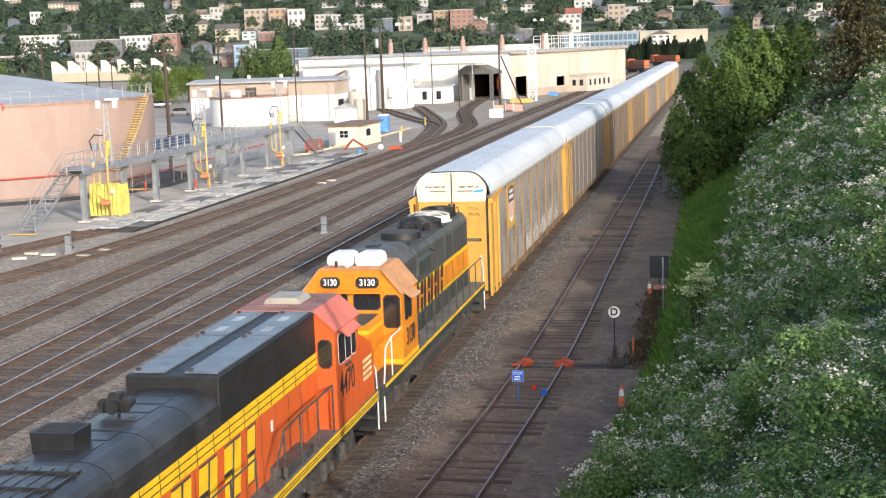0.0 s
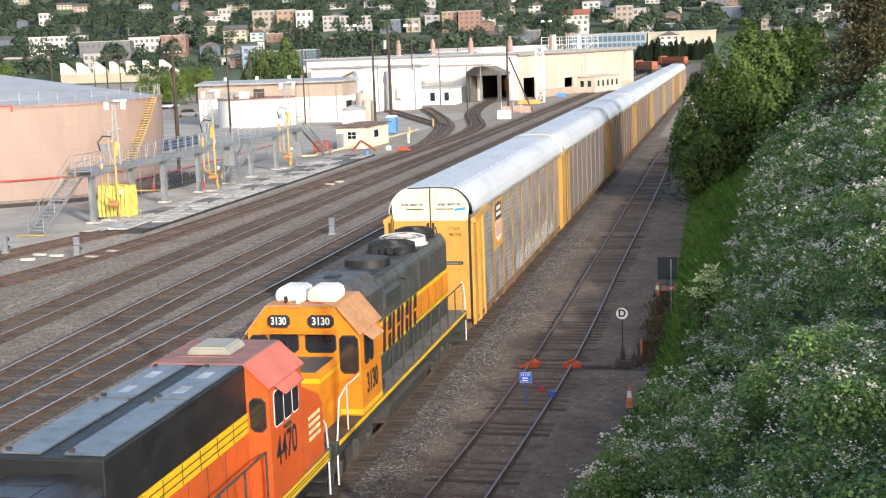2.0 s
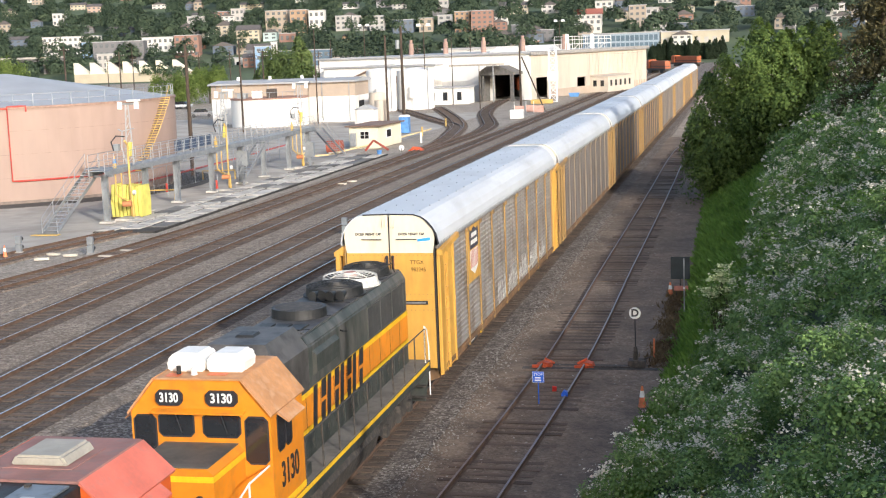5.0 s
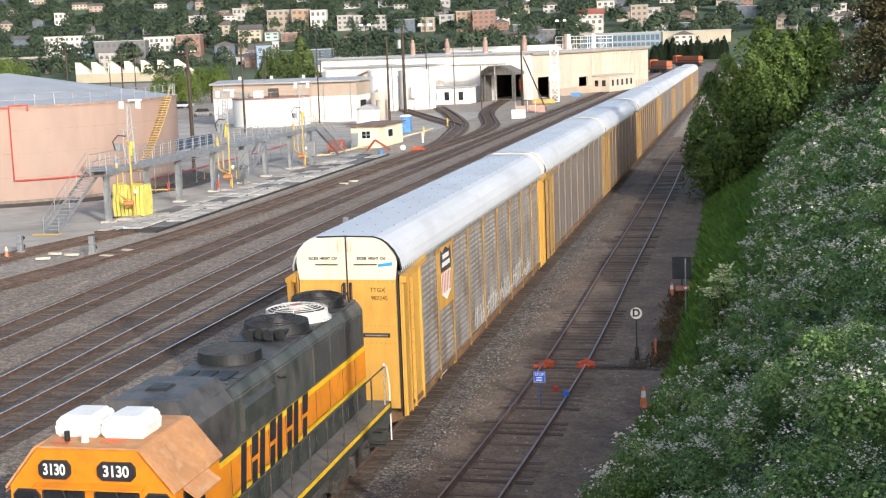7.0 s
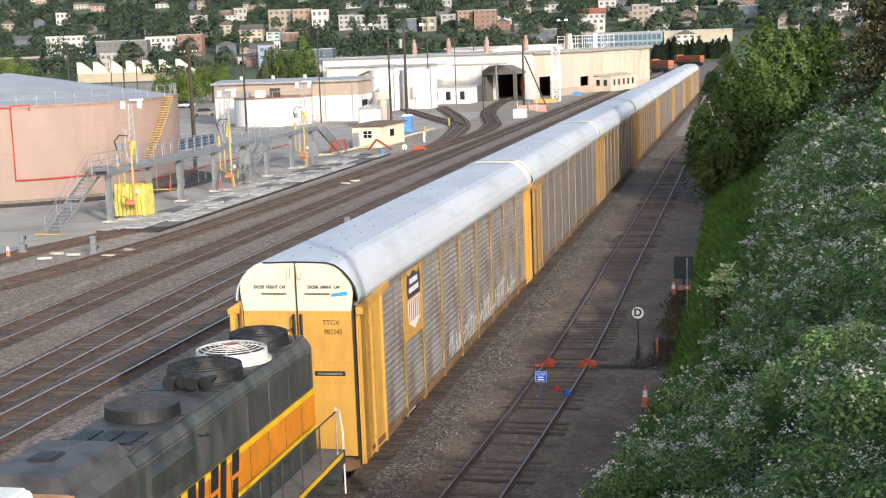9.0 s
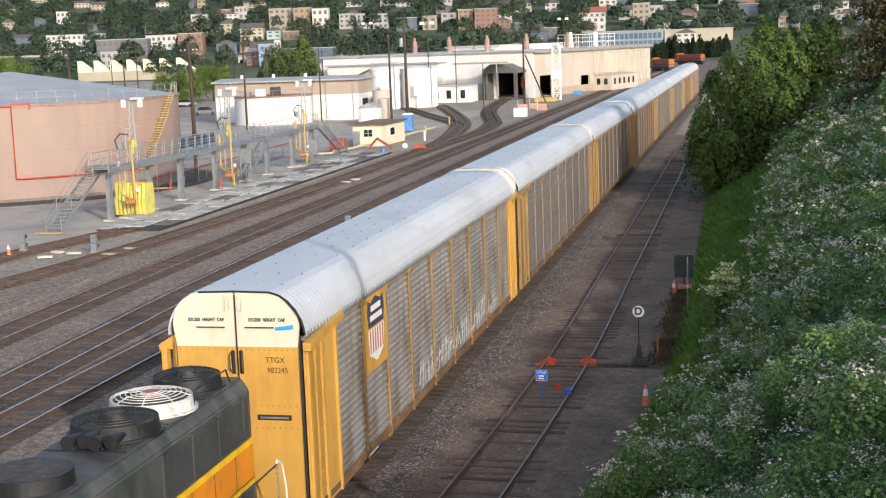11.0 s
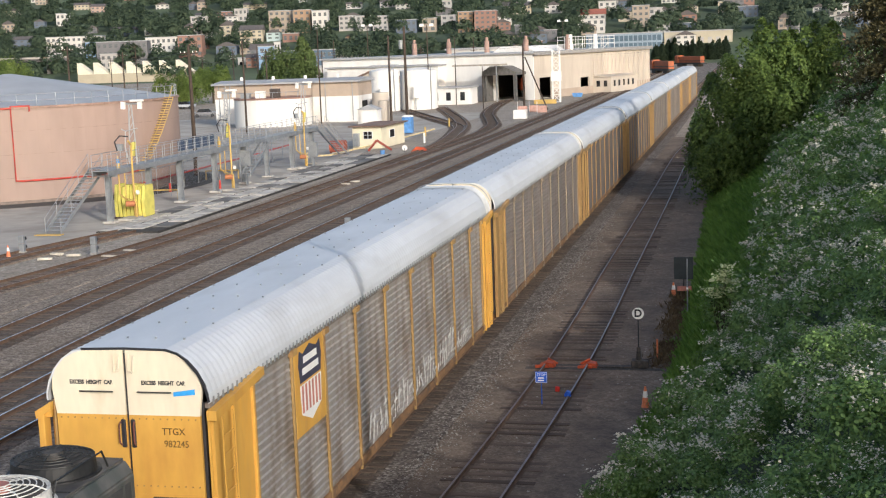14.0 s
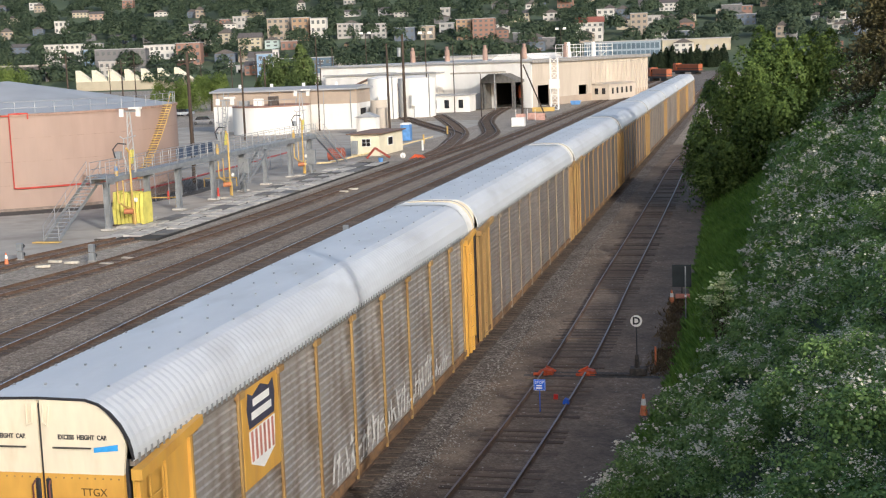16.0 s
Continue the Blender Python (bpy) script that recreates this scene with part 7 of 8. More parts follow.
def warehouse():
    ob = thing("warehouse", pose(-61.0, 211, -0.2), "long low warehouse with tan upper and white lower wall", "warehouse")
    part("wall", box(B(), -24.2, 0, 0, 8, 0, 4.1), PALEWALL, ob, "white lower wall")
    part("upper_wall", box(B(), -24.22, 0.02, -0.02, 8.02, 4.1, 6.3), TANWALL, ob, "tan upper wall")
    part("roof", prism(B(), [(-0.6, 6.3), (8.6, 6.3), (8.6, 6.6), (4, 7.0), (-0.6, 6.55)], "x", -24.6, 0.4), ROOFING, ob, "pale grey low roof")
    for i in range(6):
        part("gutter_drop", box(B(), -23.5 + i * 4.5, -23.4 + i * 4.5, -0.12, -0.02, 0.2, 6.3), CATWALK, ob)
    for i in range(4):
        part("roof_vent", tube(B(), (-21 + i * 5.5, 4, 6.8), (-21 + i * 5.5, 4, 7.5), 0.3, 0.24, 12), WHITE, ob)
    part("side_door", box(B(), 0.02, 0.06, 2, 5, 0, 3.2), DARKIN, ob)
    ob = thing("storage_tank", pose(-73.4, 205.5, -0.2), "low white round tank with a rusty rim", "tank")
    part("shell", tube(B(), (0, 0, 0), (0, 0, 4.25), 6.0, seg=64), PALEWALL, ob)
    part("rim", tube(B(), (0, 0, 4.2), (0, 0, 4.42), 6.08, seg=64), mat("rusty_rim", (0.3, 0.17, 0.13)), ob)
    part("walk_rail", path_tube(B(), [(5.9 * math.cos(a), 5.9 * math.sin(a), 5.3) for a in np.radians(np.arange(-170, -9, 10))], 0.04, 5), CATWALK, ob)
    for a in np.radians(np.arange(-170, -9, 20)):
        part("rail_post", tube(B(), (5.9 * math.cos(a), 5.9 * math.sin(a), 4.3), (5.9 * math.cos(a), 5.9 * math.sin(a), 5.3), 0.04, seg=5), CATWALK, ob)
    for i in range(3):
        part("pump_unit", box(B(), -4 + i * 2.4, -2.6 + i * 2.4, -3.5, -2.4, 4.4, 5.2 + 0.3 * i, 0.05), (CATWALK, WHITE, STEELW)[i], ob)
    bm = B()
    for s in (0, 0.8):
        tube(bm, (-6.6 - s, -2.5, 0), (-6.2 - s, -2.0, 6.5), 0.08, seg=6)
    for k in range(10):
        tube(bm, (-6.6, -2.5, k * 0.65), (-7.3, -2.4, k * 0.65 + 0.3), 0.06, seg=5)
    part("stair_tower", bm, CATWALK, ob)
    # silos and plant
    for x, y, r, h, lb in ((-60.0, 248, 3.4, 7.1, "tall white silo with a railed top"), (-65.2, 243, 2.7, 7.3, "white silo beside a taller one")):
        ob = thing("silo", pose(x, y, -0.2), lb, "silo", "white silos")
        part("shell", tube(B(), (0, 0, 0), (0, 0, h), r, seg=48), PALEWALL, ob)
        part("top", tube(B(), (0, 0, h), (0, 0, h + 0.5), r, r * 0.3, 48), WHITE, ob)
        part("top_rail", path_tube(B(), [(r * math.cos(a), r * math.sin(a), h + 1.0) for a in np.radians(np.arange(0, 361, 15))], 0.05, 5), CATWALK, ob)
        part("ladder", box(B(), r * 0.8, r * 0.8 + 0.12, -r * 0.66, -r * 0.66 + 0.3, 0, h + 1), CATWALK, ob)
        part("sample_pot", tube(B(), (0.3, -r - 0.5, 2.2), (0.3, -r - 0.5, 4.2), 0.6, seg=14), WHITE, ob)
        part("pot_leg", tube(B(), (0.3, -r - 0.5, 0), (0.3, -r - 0.5, 2.2), 0.08, seg=6), CATWALK, ob)
    ob = thing("mixer_drum", pose(-66.8, 226, -0.2), "pale grey tilted drum plant on a steel frame", "drum")
    part("drum", tube(B(), (-2.4, 0, 2.6), (1.8, 0, 4.6), 1.3, 1.9, 24), ROOFING, ob)
    for x, y in ((-2.4, -1.2), (-2.4, 1.2), (1.6, -1.2), (1.6, 1.2)):
        part("leg", tube(B(), (x, y, 0), (x, y, 3.4), 0.12, seg=6), CATWALK, ob)
    part("chute", tube(B(), (-3.4, -1.4, 5.6), (2.6, -1.4, 2.0), 0.22, seg=8), CATWALK, ob)
    for x, y, r in ((-57.9, 213, 1.3), (-59.5, 218, 1.2), (-55.5, 206.5, 1.1)):
        ob = thing("tank", pose(x, y, -0.2), "small cream upright tank among pipes", "tank", "small tanks")
        part("shell", tube(B(), (0, 0, 0.3), (0, 0, 3.4 if r < 1.25 else 4.4), r, seg=24), CREAMWALL, ob)
        part("skirt", tube(B(), (0, 0, 0), (0, 0, 0.4), r * 0.8, seg=16), CATWALK, ob)
    ob = thing("shed", pose(-55.8, 199, -0.2), "small white control shed", "shed")
    part("wall", box(B(), -1.6, 1.4, -1.2, 1.2, 0, 2.4, 0.03), PALEWALL, ob)
    part("roof", prism(B(), [(-1.8, 2.4), (1.6, 2.4), (-0.1, 3.1)], "y", -1.4, 1.4), ROOFING, ob)
    ob = thing("pump_house", pose(-71.0, 254, -0.2), "cream gabled plant house with a dark roof", "building")
    part("wall", prism(B(), [(-5, 0), (5, 0), (5, 4.8), (0, 6.8), (-5, 4.8)], "y", 0, 10), CREAMWALL, ob)
    part("roof", prism(B(), [(-5.4, 4.7), (0, 6.95), (5.4, 4.7), (5.4, 4.95), (0, 7.2), (-5.4, 4.95)], "y", -0.4, 10.4), SHINGLE, ob)
    part("opening", box(B(), 0.5, 3.5, -0.05, 0.02, 2.4, 4.6), DARKIN, ob)
    ob = thing("shed", pose(-61.0, 262, -0.2), "long white annex with small windows", "shed")
    part("wall", box(B(), -3, 8, 0, 6, 0, 3.2), PALEWALL, ob)
    part("roof", box(B(), -3.3, 8.3, -0.3, 6.3, 3.2, 3.45), ROOFING, ob)
    for x in (0.5, 3.0, 5.8):
        part("window", box(B(), x, x + 0.9, -0.05, 0.02, 0.8, 2.4), DARKGLASS, ob)


warehouse()


def repair_shop():
    ob = thing("repair_shop", pose(-42.5, 273, -0.2, 0, 0, -16), "long cream locomotive shop with open dark doors", "building")
    H, W, D, TH = 9.2, 50.0, 67.0, 0.4
    # local: x to the east, y along the tracks; front wall on y=0 with two openings, side wall on x=0 with two openings
    def wall_with(name, axis, spans, length, sign, material):
        cuts = sorted(spans)
        pos = 0.0
        for a, b, h in cuts + [(length, length, 0)]:
            bm = B()
            if a > pos:
                if axis == "x":
                    box(bm, -a, -pos, 0, TH, 0, H)
                else:
                    box(bm, -TH, 0, max(pos, TH), a, 0, H)
                part(name, bm, material, ob)
            if b > a:
                bm = B()
                if axis == "x":
                    box(bm, -b, -a, 0, TH, h, H)
                else:
                    box(bm, -TH, 0, a, b, h, H)
                part(name, bm, material, ob)
            pos = b
    wall_with("front_wall", "x", [(2.4, 8.0, 5.2)], W, -1, PALEWALL)
    wall_with("side_wall", "y", [(2.9, 9.0, 4.3), (24.0, 29.0, 3.6)], D, 1, CREAMWALL)
    part("back_wall", box(B(), -W, 0, D - TH, D, 0, H), CREAMWALL, ob)
    part("end_wall", box(B(), -W, -W + TH, TH, D - TH, 0, H), PALEWALL, ob)
    part("roof", box(B(), -W - 0.5, 0.5, -0.5, D + 0.5, H, H + 0.35), ROOFING, ob, "flat grey roof")
    part("inner_floor", box(B(), -W + 1, -1, 1, D - 1, 0.02, 0.1), CONC, ob)
    part("inner_partition", box(B(), -14, -13.6, 1, D - 1, 0.1, H), DARKIN, ob)
    part("inner_back", box(B(), -13.6, -0.5, 20, 20.3, 0.1, H), DARKIN, ob)
    part("low_wall", box(B(), -W + 3, -20, -3.0, -0.01, 0, 7.4), PALEWALL, ob, "lower white front block")
    part("low_roof", box(B(), -W + 2.6, -19.6, -3.4, -0.01, 7.4, 7.7), ROOFING, ob)
    for i in range(22):
        part("pilaster", box(B(), 0.0, 0.14, 31 + i * 1.65, 31.28 + i * 1.65, 0, H - 0.6), CREAMWALL, ob)
    part("eave_band", box(B(), 0.5, 0.62, -0.5, D + 0.5, H - 0.35, H + 0.35), mat("grey_eave", (0.3, 0.29, 0.28)), ob)
    part("stain_band", box(B(), 0.0, 0.03, 10, D, 0.0, 1.6), TANWALL, ob, "tan dado along the wall's foot")
    # porch over the front door
    p_ = part("door_porch", prism(B(), [(-9.2, 5.2), (-1.6, 5.2), (-1.6, 5.7), (-4.6, 7.0), (-7.4, 7.0), (-9.2, 5.9)], "y", -4.5, 0), mat("grey_porch_sheet", (0.13, 0.125, 0.12), 0.8), ob, "dark grey porch over the door")
    for x in (-9.0, -8.4, -2.2, -1.8):
        part("porch_post", box(B(), x - 0.15, x + 0.15, -4.4, -4.1, 0, 5.2), mat("grey_porch_sheet", (0, 0, 0)), p_)
    part("porch_cheek", box(B(), -9.3, -9.0, -4.4, 0, 0, 5.4), mat("grey_porch_sheet", (0, 0, 0)), ob)
    part("canopy", box(B(), -13.5, -3.0, -9.0, -5.5, 7.2, 7.5), mat("tan_canopy", (0.36, 0.33, 0.28)), ob)
    for x in (-13.0, -4.0):
        part("canopy_post", tube(B(), (x, -8.5, 0), (x, -8.5, 7.2), 0.12, seg=8), CATWALK, ob)
    part("kiosk", box(B(), -12.6, -9.8, -3.0, -1.0, 0, 3.2, 0.05), ROOFING, ob)
    # annex on the side
    a_ = part("annex", box(B(), 0.15, 4.2, 31.0, 47.0, 0, 3.3), CREAMWALL, ob, "cream lean-to annex with small windows")
    part("annex_roof", prism(B(), [(0.15, 3.5), (4.35, 3.28), (4.35, 3.4), (0.15, 3.75)], "y", 30.9, 47.1), CREAMWALL, a_)
    for i in range(5):
        part("window", box(B(), 4.2, 4.25, 32.5 + i * 2.8, 33.5 + i * 2.8, 1.3, 2.6), DARKGLASS, a_)
    for i in range(2):
        part("window", box(B(), 0.8 + i * 1.7, 1.6 + i * 1.7, 30.95, 31.0, 1.3, 2.6), DARKGLASS, a_)
    # roof stacks
    for x, y in ((-31.6, 8), (-23.2, 8), (-14.2, 8), (-5.2, 8), (-2.0, 22)):
        s = part("roof_chimney", tube(B(), (x, y, H), (x, y, H + 2.9), 0.58, 0.5, 20), mat("pink_rust_stack", (0.33, 0.22, 0.185), 0.7, 0, 0.2, 0.8), ob, "pinkish rusty exhaust stack")
        part("stack_cap", tube(B(), (x, y, H + 2.9), (x, y, H + 3.6), 0.3, 0.34, 20), mat("pink_rust_stack", (0, 0, 0)), s)
        part("stack_cap", tube(B(), (x, y, H + 0.0), (x, y, H + 0.5), 0.75, 0.65, 20), ROOFING, s)
    part("roof_monitor", prism(B(), [(-16, H + 0.3), (-6, H + 0.3), (-8, H + 1.5), (-14, H + 1.5)], "y", 14, 30), PALEWALL, ob)
    bm = B()
    for z in (H + 1.5, H + 2.4, H + 3.1):
        tube(bm, (-0.8, 20, z), (-0.8, 46, z), 0.05, seg=5)
        tube(bm, (-3.4, 20, z), (-3.4, 46, z), 0.05, seg=5)
    for k in range(8):
        y = 20 + k * 3.7
        tube(bm, (-0.8, y, H), (-0.8, y, H + 3.1), 0.06, seg=5)
        tube(bm, (-3.4, y, H), (-3.4, y, H + 3.1), 0.05, seg=5)
        if k % 2:
            tube(bm, (-0.8, y, H + 0.2), (-0.8, min(46, y + 3.7), H + 1.5), 0.05, seg=5)
    part("roof_platform", bm, WHITE, ob, "white pipe platform on the roof")
    for y in (24, 38):
        part("air_handler", tube(B(), (-2.2, y, H + 0.3), (-2.2, y, H + 3.6), 0.55, 0.4, 16), WHITE, ob)
    # lattice tower
    ob = thing("lattice_tower", pose(-36.4, 262, -0.2), "white lattice steel tower in front of the shop", "tower")
    bm = B()
    for x, y in ((-0.7, -0.7), (0.7, -0.7), (0.7, 0.7), (-0.7, 0.7)):
        tube(bm, (x, y, 0), (x, y, 10), 0.09, seg=6)
    for k in range(7):
        z = k * 1.4
        for a, b in (((-0.7, -0.7), (0.7, -0.7)), ((0.7, -0.7), (0.7, 0.7)), ((0.7, 0.7), (-0.7, 0.7)), ((-0.7, 0.7), (-0.7, -0.7))):
            tube(bm, (*a, z), (*b, z + 1.4), 0.06, seg=5)
            tube(bm, (*a, z), (*b, z), 0.05, seg=5)
    part("frame", bm, WHITE, ob)
    part("tank_top", box(B(), -0.9, 0.9, -0.9, 0.9, 4.0, 5.8), WHITE, ob)
    ob = thing("skip", pose(-35.0, 283, -0.2), "small blue skip against the shop wall", "skip")
    part("tub", prism(B(), [(-0.8, 0), (0.8, 0), (1.1, 0.8), (-1.1, 0.8)], "y", -0.6, 0.6), BLUEPLASTIC, ob)
    ob = thing("barrier", pose(-37.5, 255, -0.2), "long yellow steel barrier on the ground", "barrier")
    part("beam", box(B(), -2.2, 2.0, -0.3, 0.3, 0.0, 0.8, 0.1), PIPEYEL, ob)
    ob = thing("guy_wire_guard", pose(-34.2, 232, -0.2), "brown leaning pole brace", "brace")
    part("brace", tube(B(), (0.4, 0, 0), (-3.8, 3.0, 9.0), 0.12, seg=8), POLE, ob)


repair_shop()


def parked_engine(x, y, z, rz, label, ln=14, body=None):
    ob = thing("parked_locomotive", pose(x, y, z, 0, 0, rz), label, "locomotive", "parked locomotives")
    part("frame", box(B(), -1.4, 1.4, -ln / 2, ln / 2, 0.9, 1.5), BLACK, ob)
    part("hood", box(B(), -0.95, 0.95, -ln / 2 + 1.2, ln / 2 - 3.4, 1.5, 3.9, 0.08), body or ORANGE, ob)
    part("cab", prism(B(), [(-1.45, 1.5), (1.45, 1.5), (1.45, 3.8), (1.0, 4.3), (-1.0, 4.3), (-1.45, 3.8)], "y", ln / 2 - 3.4, ln / 2 - 1.2), body or ORANGE, ob)
    part("cab_front_window", box(B(), -1.2, 1.2, ln / 2 - 3.43, ln / 2 - 3.38, 3.0, 3.6), DARKGLASS, ob)
    part("stripe", box(B(), -0.97, 0.97, -ln / 2 + 1.18, ln / 2 - 3.4, 2.1, 2.3), BLACK, ob)
    for yy in (-ln / 3.4, ln / 3.4):
        part("truck", box(B(), -1.2, 1.2, yy - 1.7, yy + 1.7, 0.05, 0.9, 0.05), UNDER, ob)


DUSKY = mat("dusky_orange_paint", (0.36, 0.085, 0.025), 0.6, 0, 0.2, 0.6, (0.12, 0.05, 0.03), 0.4)
parked_engine(-47.0, 290, -0.1, -164, "dusky orange locomotive inside the open shop door", 12)
parked_engine(-28.2, 452, -0.2, 24, "orange locomotive parked beyond the shop", 18, DUSKY)
parked_engine(-23.2, 540, -0.2, 34, "orange locomotive parked in the far yard", 20, DUSKY)


# ---- background town ----
WALLS = {k: mat("house_" + k, c, 0.85, 0, 0.08, 0.2) for k, c in dict(white=(0.52, 0.51, 0.49), blue=(0.22, 0.34, 0.5), grey=(0.15, 0.15, 0.16), slate=(0.11, 0.14, 0.19), pink=(0.38, 0.28, 0.235), brick=(0.26, 0.15, 0.12), cream=(0.43, 0.385, 0.30), taupe=(0.33, 0.28, 0.23), tan=(0.33, 0.225, 0.15), teal=(0.4, 0.5, 0.5), navy=(0.08, 0.13, 0.19), greyish=(0.38, 0.37, 0.36)).items()}
ROOFS = {"gable": mat("dark_shingle", (0.11, 0.10, 0.10), 0.9), "flat": ROOFING, "red": mat("terracotta_roof", (0.32, 0.11, 0.08), 0.8)}
WIN = {}


def window_mesh(w, h):
    key = (round(w, 1), round(h, 1))
    if key not in WIN:
        me = bpy.data.meshes.new("window")
        bm = box(B(), -key[0] / 2, key[0] / 2, -0.12, 0.02, 0, key[1])
        bm.to_mesh(me)
        bm.free()
        me.materials.append(mat("far_window_glass", (0.12, 0.13, 0.14), 0.25))
        WIN[key] = me
    return WIN[key]


HOUSES = []


def house(x, y, z, w, h, colour, roof, storeys):
    HOUSES.append((x, y, z, w, h))
    kind = {"gable": "pitched dark roof", "flat": "flat roof", "red": "red tiled roof"}[roof]
    ob = thing("house", pose(x, y, z, 0, 0, math.degrees(math.atan2(-x, y)) * 0.6), f"{colour} {storeys}-storey building on the hillside with {kind}", "house", "hillside houses")
    d = min(w, 14) * 0.9
    hw = h if roof == "flat" else h * 0.68
    part("wall", box(B(), -w / 2, w / 2, 0, d, -4, hw), WALLS[colour], ob)
    if roof == "flat":
        part("roof", box(B(), -w / 2 - 0.3, w / 2 + 0.3, -0.3, d + 0.3, hw, hw + 0.35), ROOFING, ob)
    else:
        part("roof", prism(B(), [(-w / 2 - 0.4, hw), (w / 2 + 0.4, hw), (0, h)], "y", -0.5, d + 0.4) if w < 11 else prism(B(), [(-0.5, hw), (d + 0.4, hw), (d / 2, h)], "x", -w / 2 - 0.4, w / 2 + 0.4), ROOFS[roof], ob)
    cols = max(2, int(w / 2.8))
    sh = hw / storeys
    me = window_mesh(w / cols * 0.5, sh * 0.46)
    for s in range(storeys):
        for c in range(cols):
            o = new("window", me)
            o.parent = ob
            o.location = (-w / 2 + (c + 0.5) * w / cols, 0, s * sh + sh * 0.28)


house(-378.9, 730.6, 14.4, 31.6, 9.6, "white", "flat", 3)
house(-356.1, 704.3, 11.5, 4.6, 8.7, "blue", "flat", 3)
house(-319.1, 666.8, 7.3, 26.1, 12.1, "grey", "flat", 3)
house(-323.0, 725.2, 13.8, 17.3, 7.8, "white", "flat", 2)
house(-391.4, 820.8, 24.3, 15.2, 6.4, "slate", "gable", 2)
house(-372.4, 820.8, 24.3, 7.8, 7.4, "white", "gable", 2)
house(-345.8, 821.4, 24.4, 7.8, 6.8, "pink", "gable", 2)
house(-291.7, 691.8, 10.1, 12.8, 11.4, "brick", "flat", 3)
house(-326.3, 793.1, 21.2, 18.0, 4.6, "white", "flat", 1)
house(-355.1, 905.3, 33.6, 9.3, 6.3, "brick", "flat", 2)
house(-371.7, 911.8, 34.3, 14.3, 6.0, "white", "gable", 2)
house(-309.5, 793.6, 21.3, 10.5, 9.8, "cream", "gable", 3)
house(-273.1, 696.2, 10.6, 10.9, 6.9, "slate", "gable", 2)
house(-541.4, 1060.9, 50.7, 12.2, 7.0, "cream", "gable", 2)
house(-510.7, 1028.4, 47.1, 11.0, 7.6, "pink", "gable", 2)
house(-283.0, 761.6, 17.8, 13.2, 9.4, "cream", "gable", 3)
house(-278.9, 801.6, 22.2, 13.5, 13.5, "taupe", "flat", 4)
house(-263.1, 796.1, 21.6, 10.2, 13.8, "tan", "flat", 4)
house(-250.4, 791.7, 21.1, 9.5, 13.4, "white", "flat", 3)
house(-271.1, 766.3, 18.3, 8.2, 6.0, "teal", "gable", 2)
house(-263.0, 698.2, 10.8, 6.3, 6.3, "taupe", "gable", 2)
house(-227.6, 631.7, 3.5, 7.5, 10.4, "blue", "flat", 3)
house(-222.9, 634.6, 3.8, 2.9, 12.0, "white", "flat", 3)
house(-197.0, 601.4, 0.2, 22.8, 11.1, "navy", "flat", 3)
house(-238.3, 806.0, 22.7, 9.3, 8.3, "greyish", "flat", 3)
house(-226.5, 801.8, 22.2, 8.6, 8.3, "greyish", "flat", 3)
house(-215.1, 797.8, 21.8, 8.9, 8.2, "greyish", "flat", 3)
house(-218.6, 741.1, 15.5, 2.7, 4.0, "tan", "gable", 1)
house(-254.0, 746.9, 16.2, 9.2, 4.9, "brick", "flat", 1)
house(-155.5, 759.1, 17.5, 8.4, 11.9, "tan", "flat", 5)
house(-143.5, 755.0, 17.0, 12.1, 12.4, "brick", "flat", 5)
house(-169.0, 775.4, 19.3, 8.0, 8.9, "greyish", "flat", 3)
house(-86.5, 769.2, 18.6, 15.2, 9.8, "white", "red", 2)
house(-85.4, 846.4, 27.1, 10.5, 7.0, "white", "flat", 2)
house(-58.1, 753.0, 16.8, 9.0, 11.8, "taupe", "flat", 4)
house(-54.3, 806.2, 22.7, 4.6, 6.6, "white", "gable", 2)
house(-49.0, 804.0, 22.4, 4.6, 6.6, "white", "gable", 2)
house(-43.6, 801.9, 22.2, 5.0, 6.6, "white", "gable", 2)
house(-70.1, 793.4, 21.3, 7.5, 7.2, "cream", "gable", 2)
house(-14.2, 822.6, 24.5, 9.5, 6.1, "cream", "flat", 2)
house(-4.1, 804.9, 22.5, 8.3, 6.0, "pink", "gable", 2)
house(36.0, 781.7, 20.0, 7.1, 6.4, "white", "gable", 2)
house(45.2, 771.7, 18.9, 10.2, 6.4, "white", "flat", 2)
house(-141.9, 863.2, 29.0, 14.2, 7.8, "cream", "gable", 2)
house(-235.6, 934.9, 36.8, 9.6, 5.4, "white", "gable", 2)
house(-278.8, 962.7, 39.9, 11.1, 4.8, "white", "gable", 2)
house(-588.7, 1033.2, 47.7, 10.2, 6.8, "cream", "gable", 2)
house(-505.6, 924.2, 35.7, 7.6, 5.3, "slate", "gable", 2)
house(-457.2, 1033.4, 47.7, 10.6, 6.0, "white", "gable", 2)
house(-365.1, 992.5, 43.2, 16.3, 5.7, "cream", "gable", 2)
house(-34.7, 824.7, 24.7, 8.5, 5.4, "cream", "gable", 2)
hr = random.Random(12)
for i in range(96):
    y = hr.uniform(640, 1180)
    x = -y * (hr.uniform(-0.02, 0.6) if i < 40 else hr.uniform(-0.1, 0.2))
    house(x, y, hill_height(x, y), hr.uniform(6, 12), hr.uniform(5.5, 9), hr.choice(["white", "cream", "taupe", "greyish", "slate", "brick", "taupe", "greyish", "grey", "slate"]), hr.choice(["gable", "gable", "flat"]), 2)


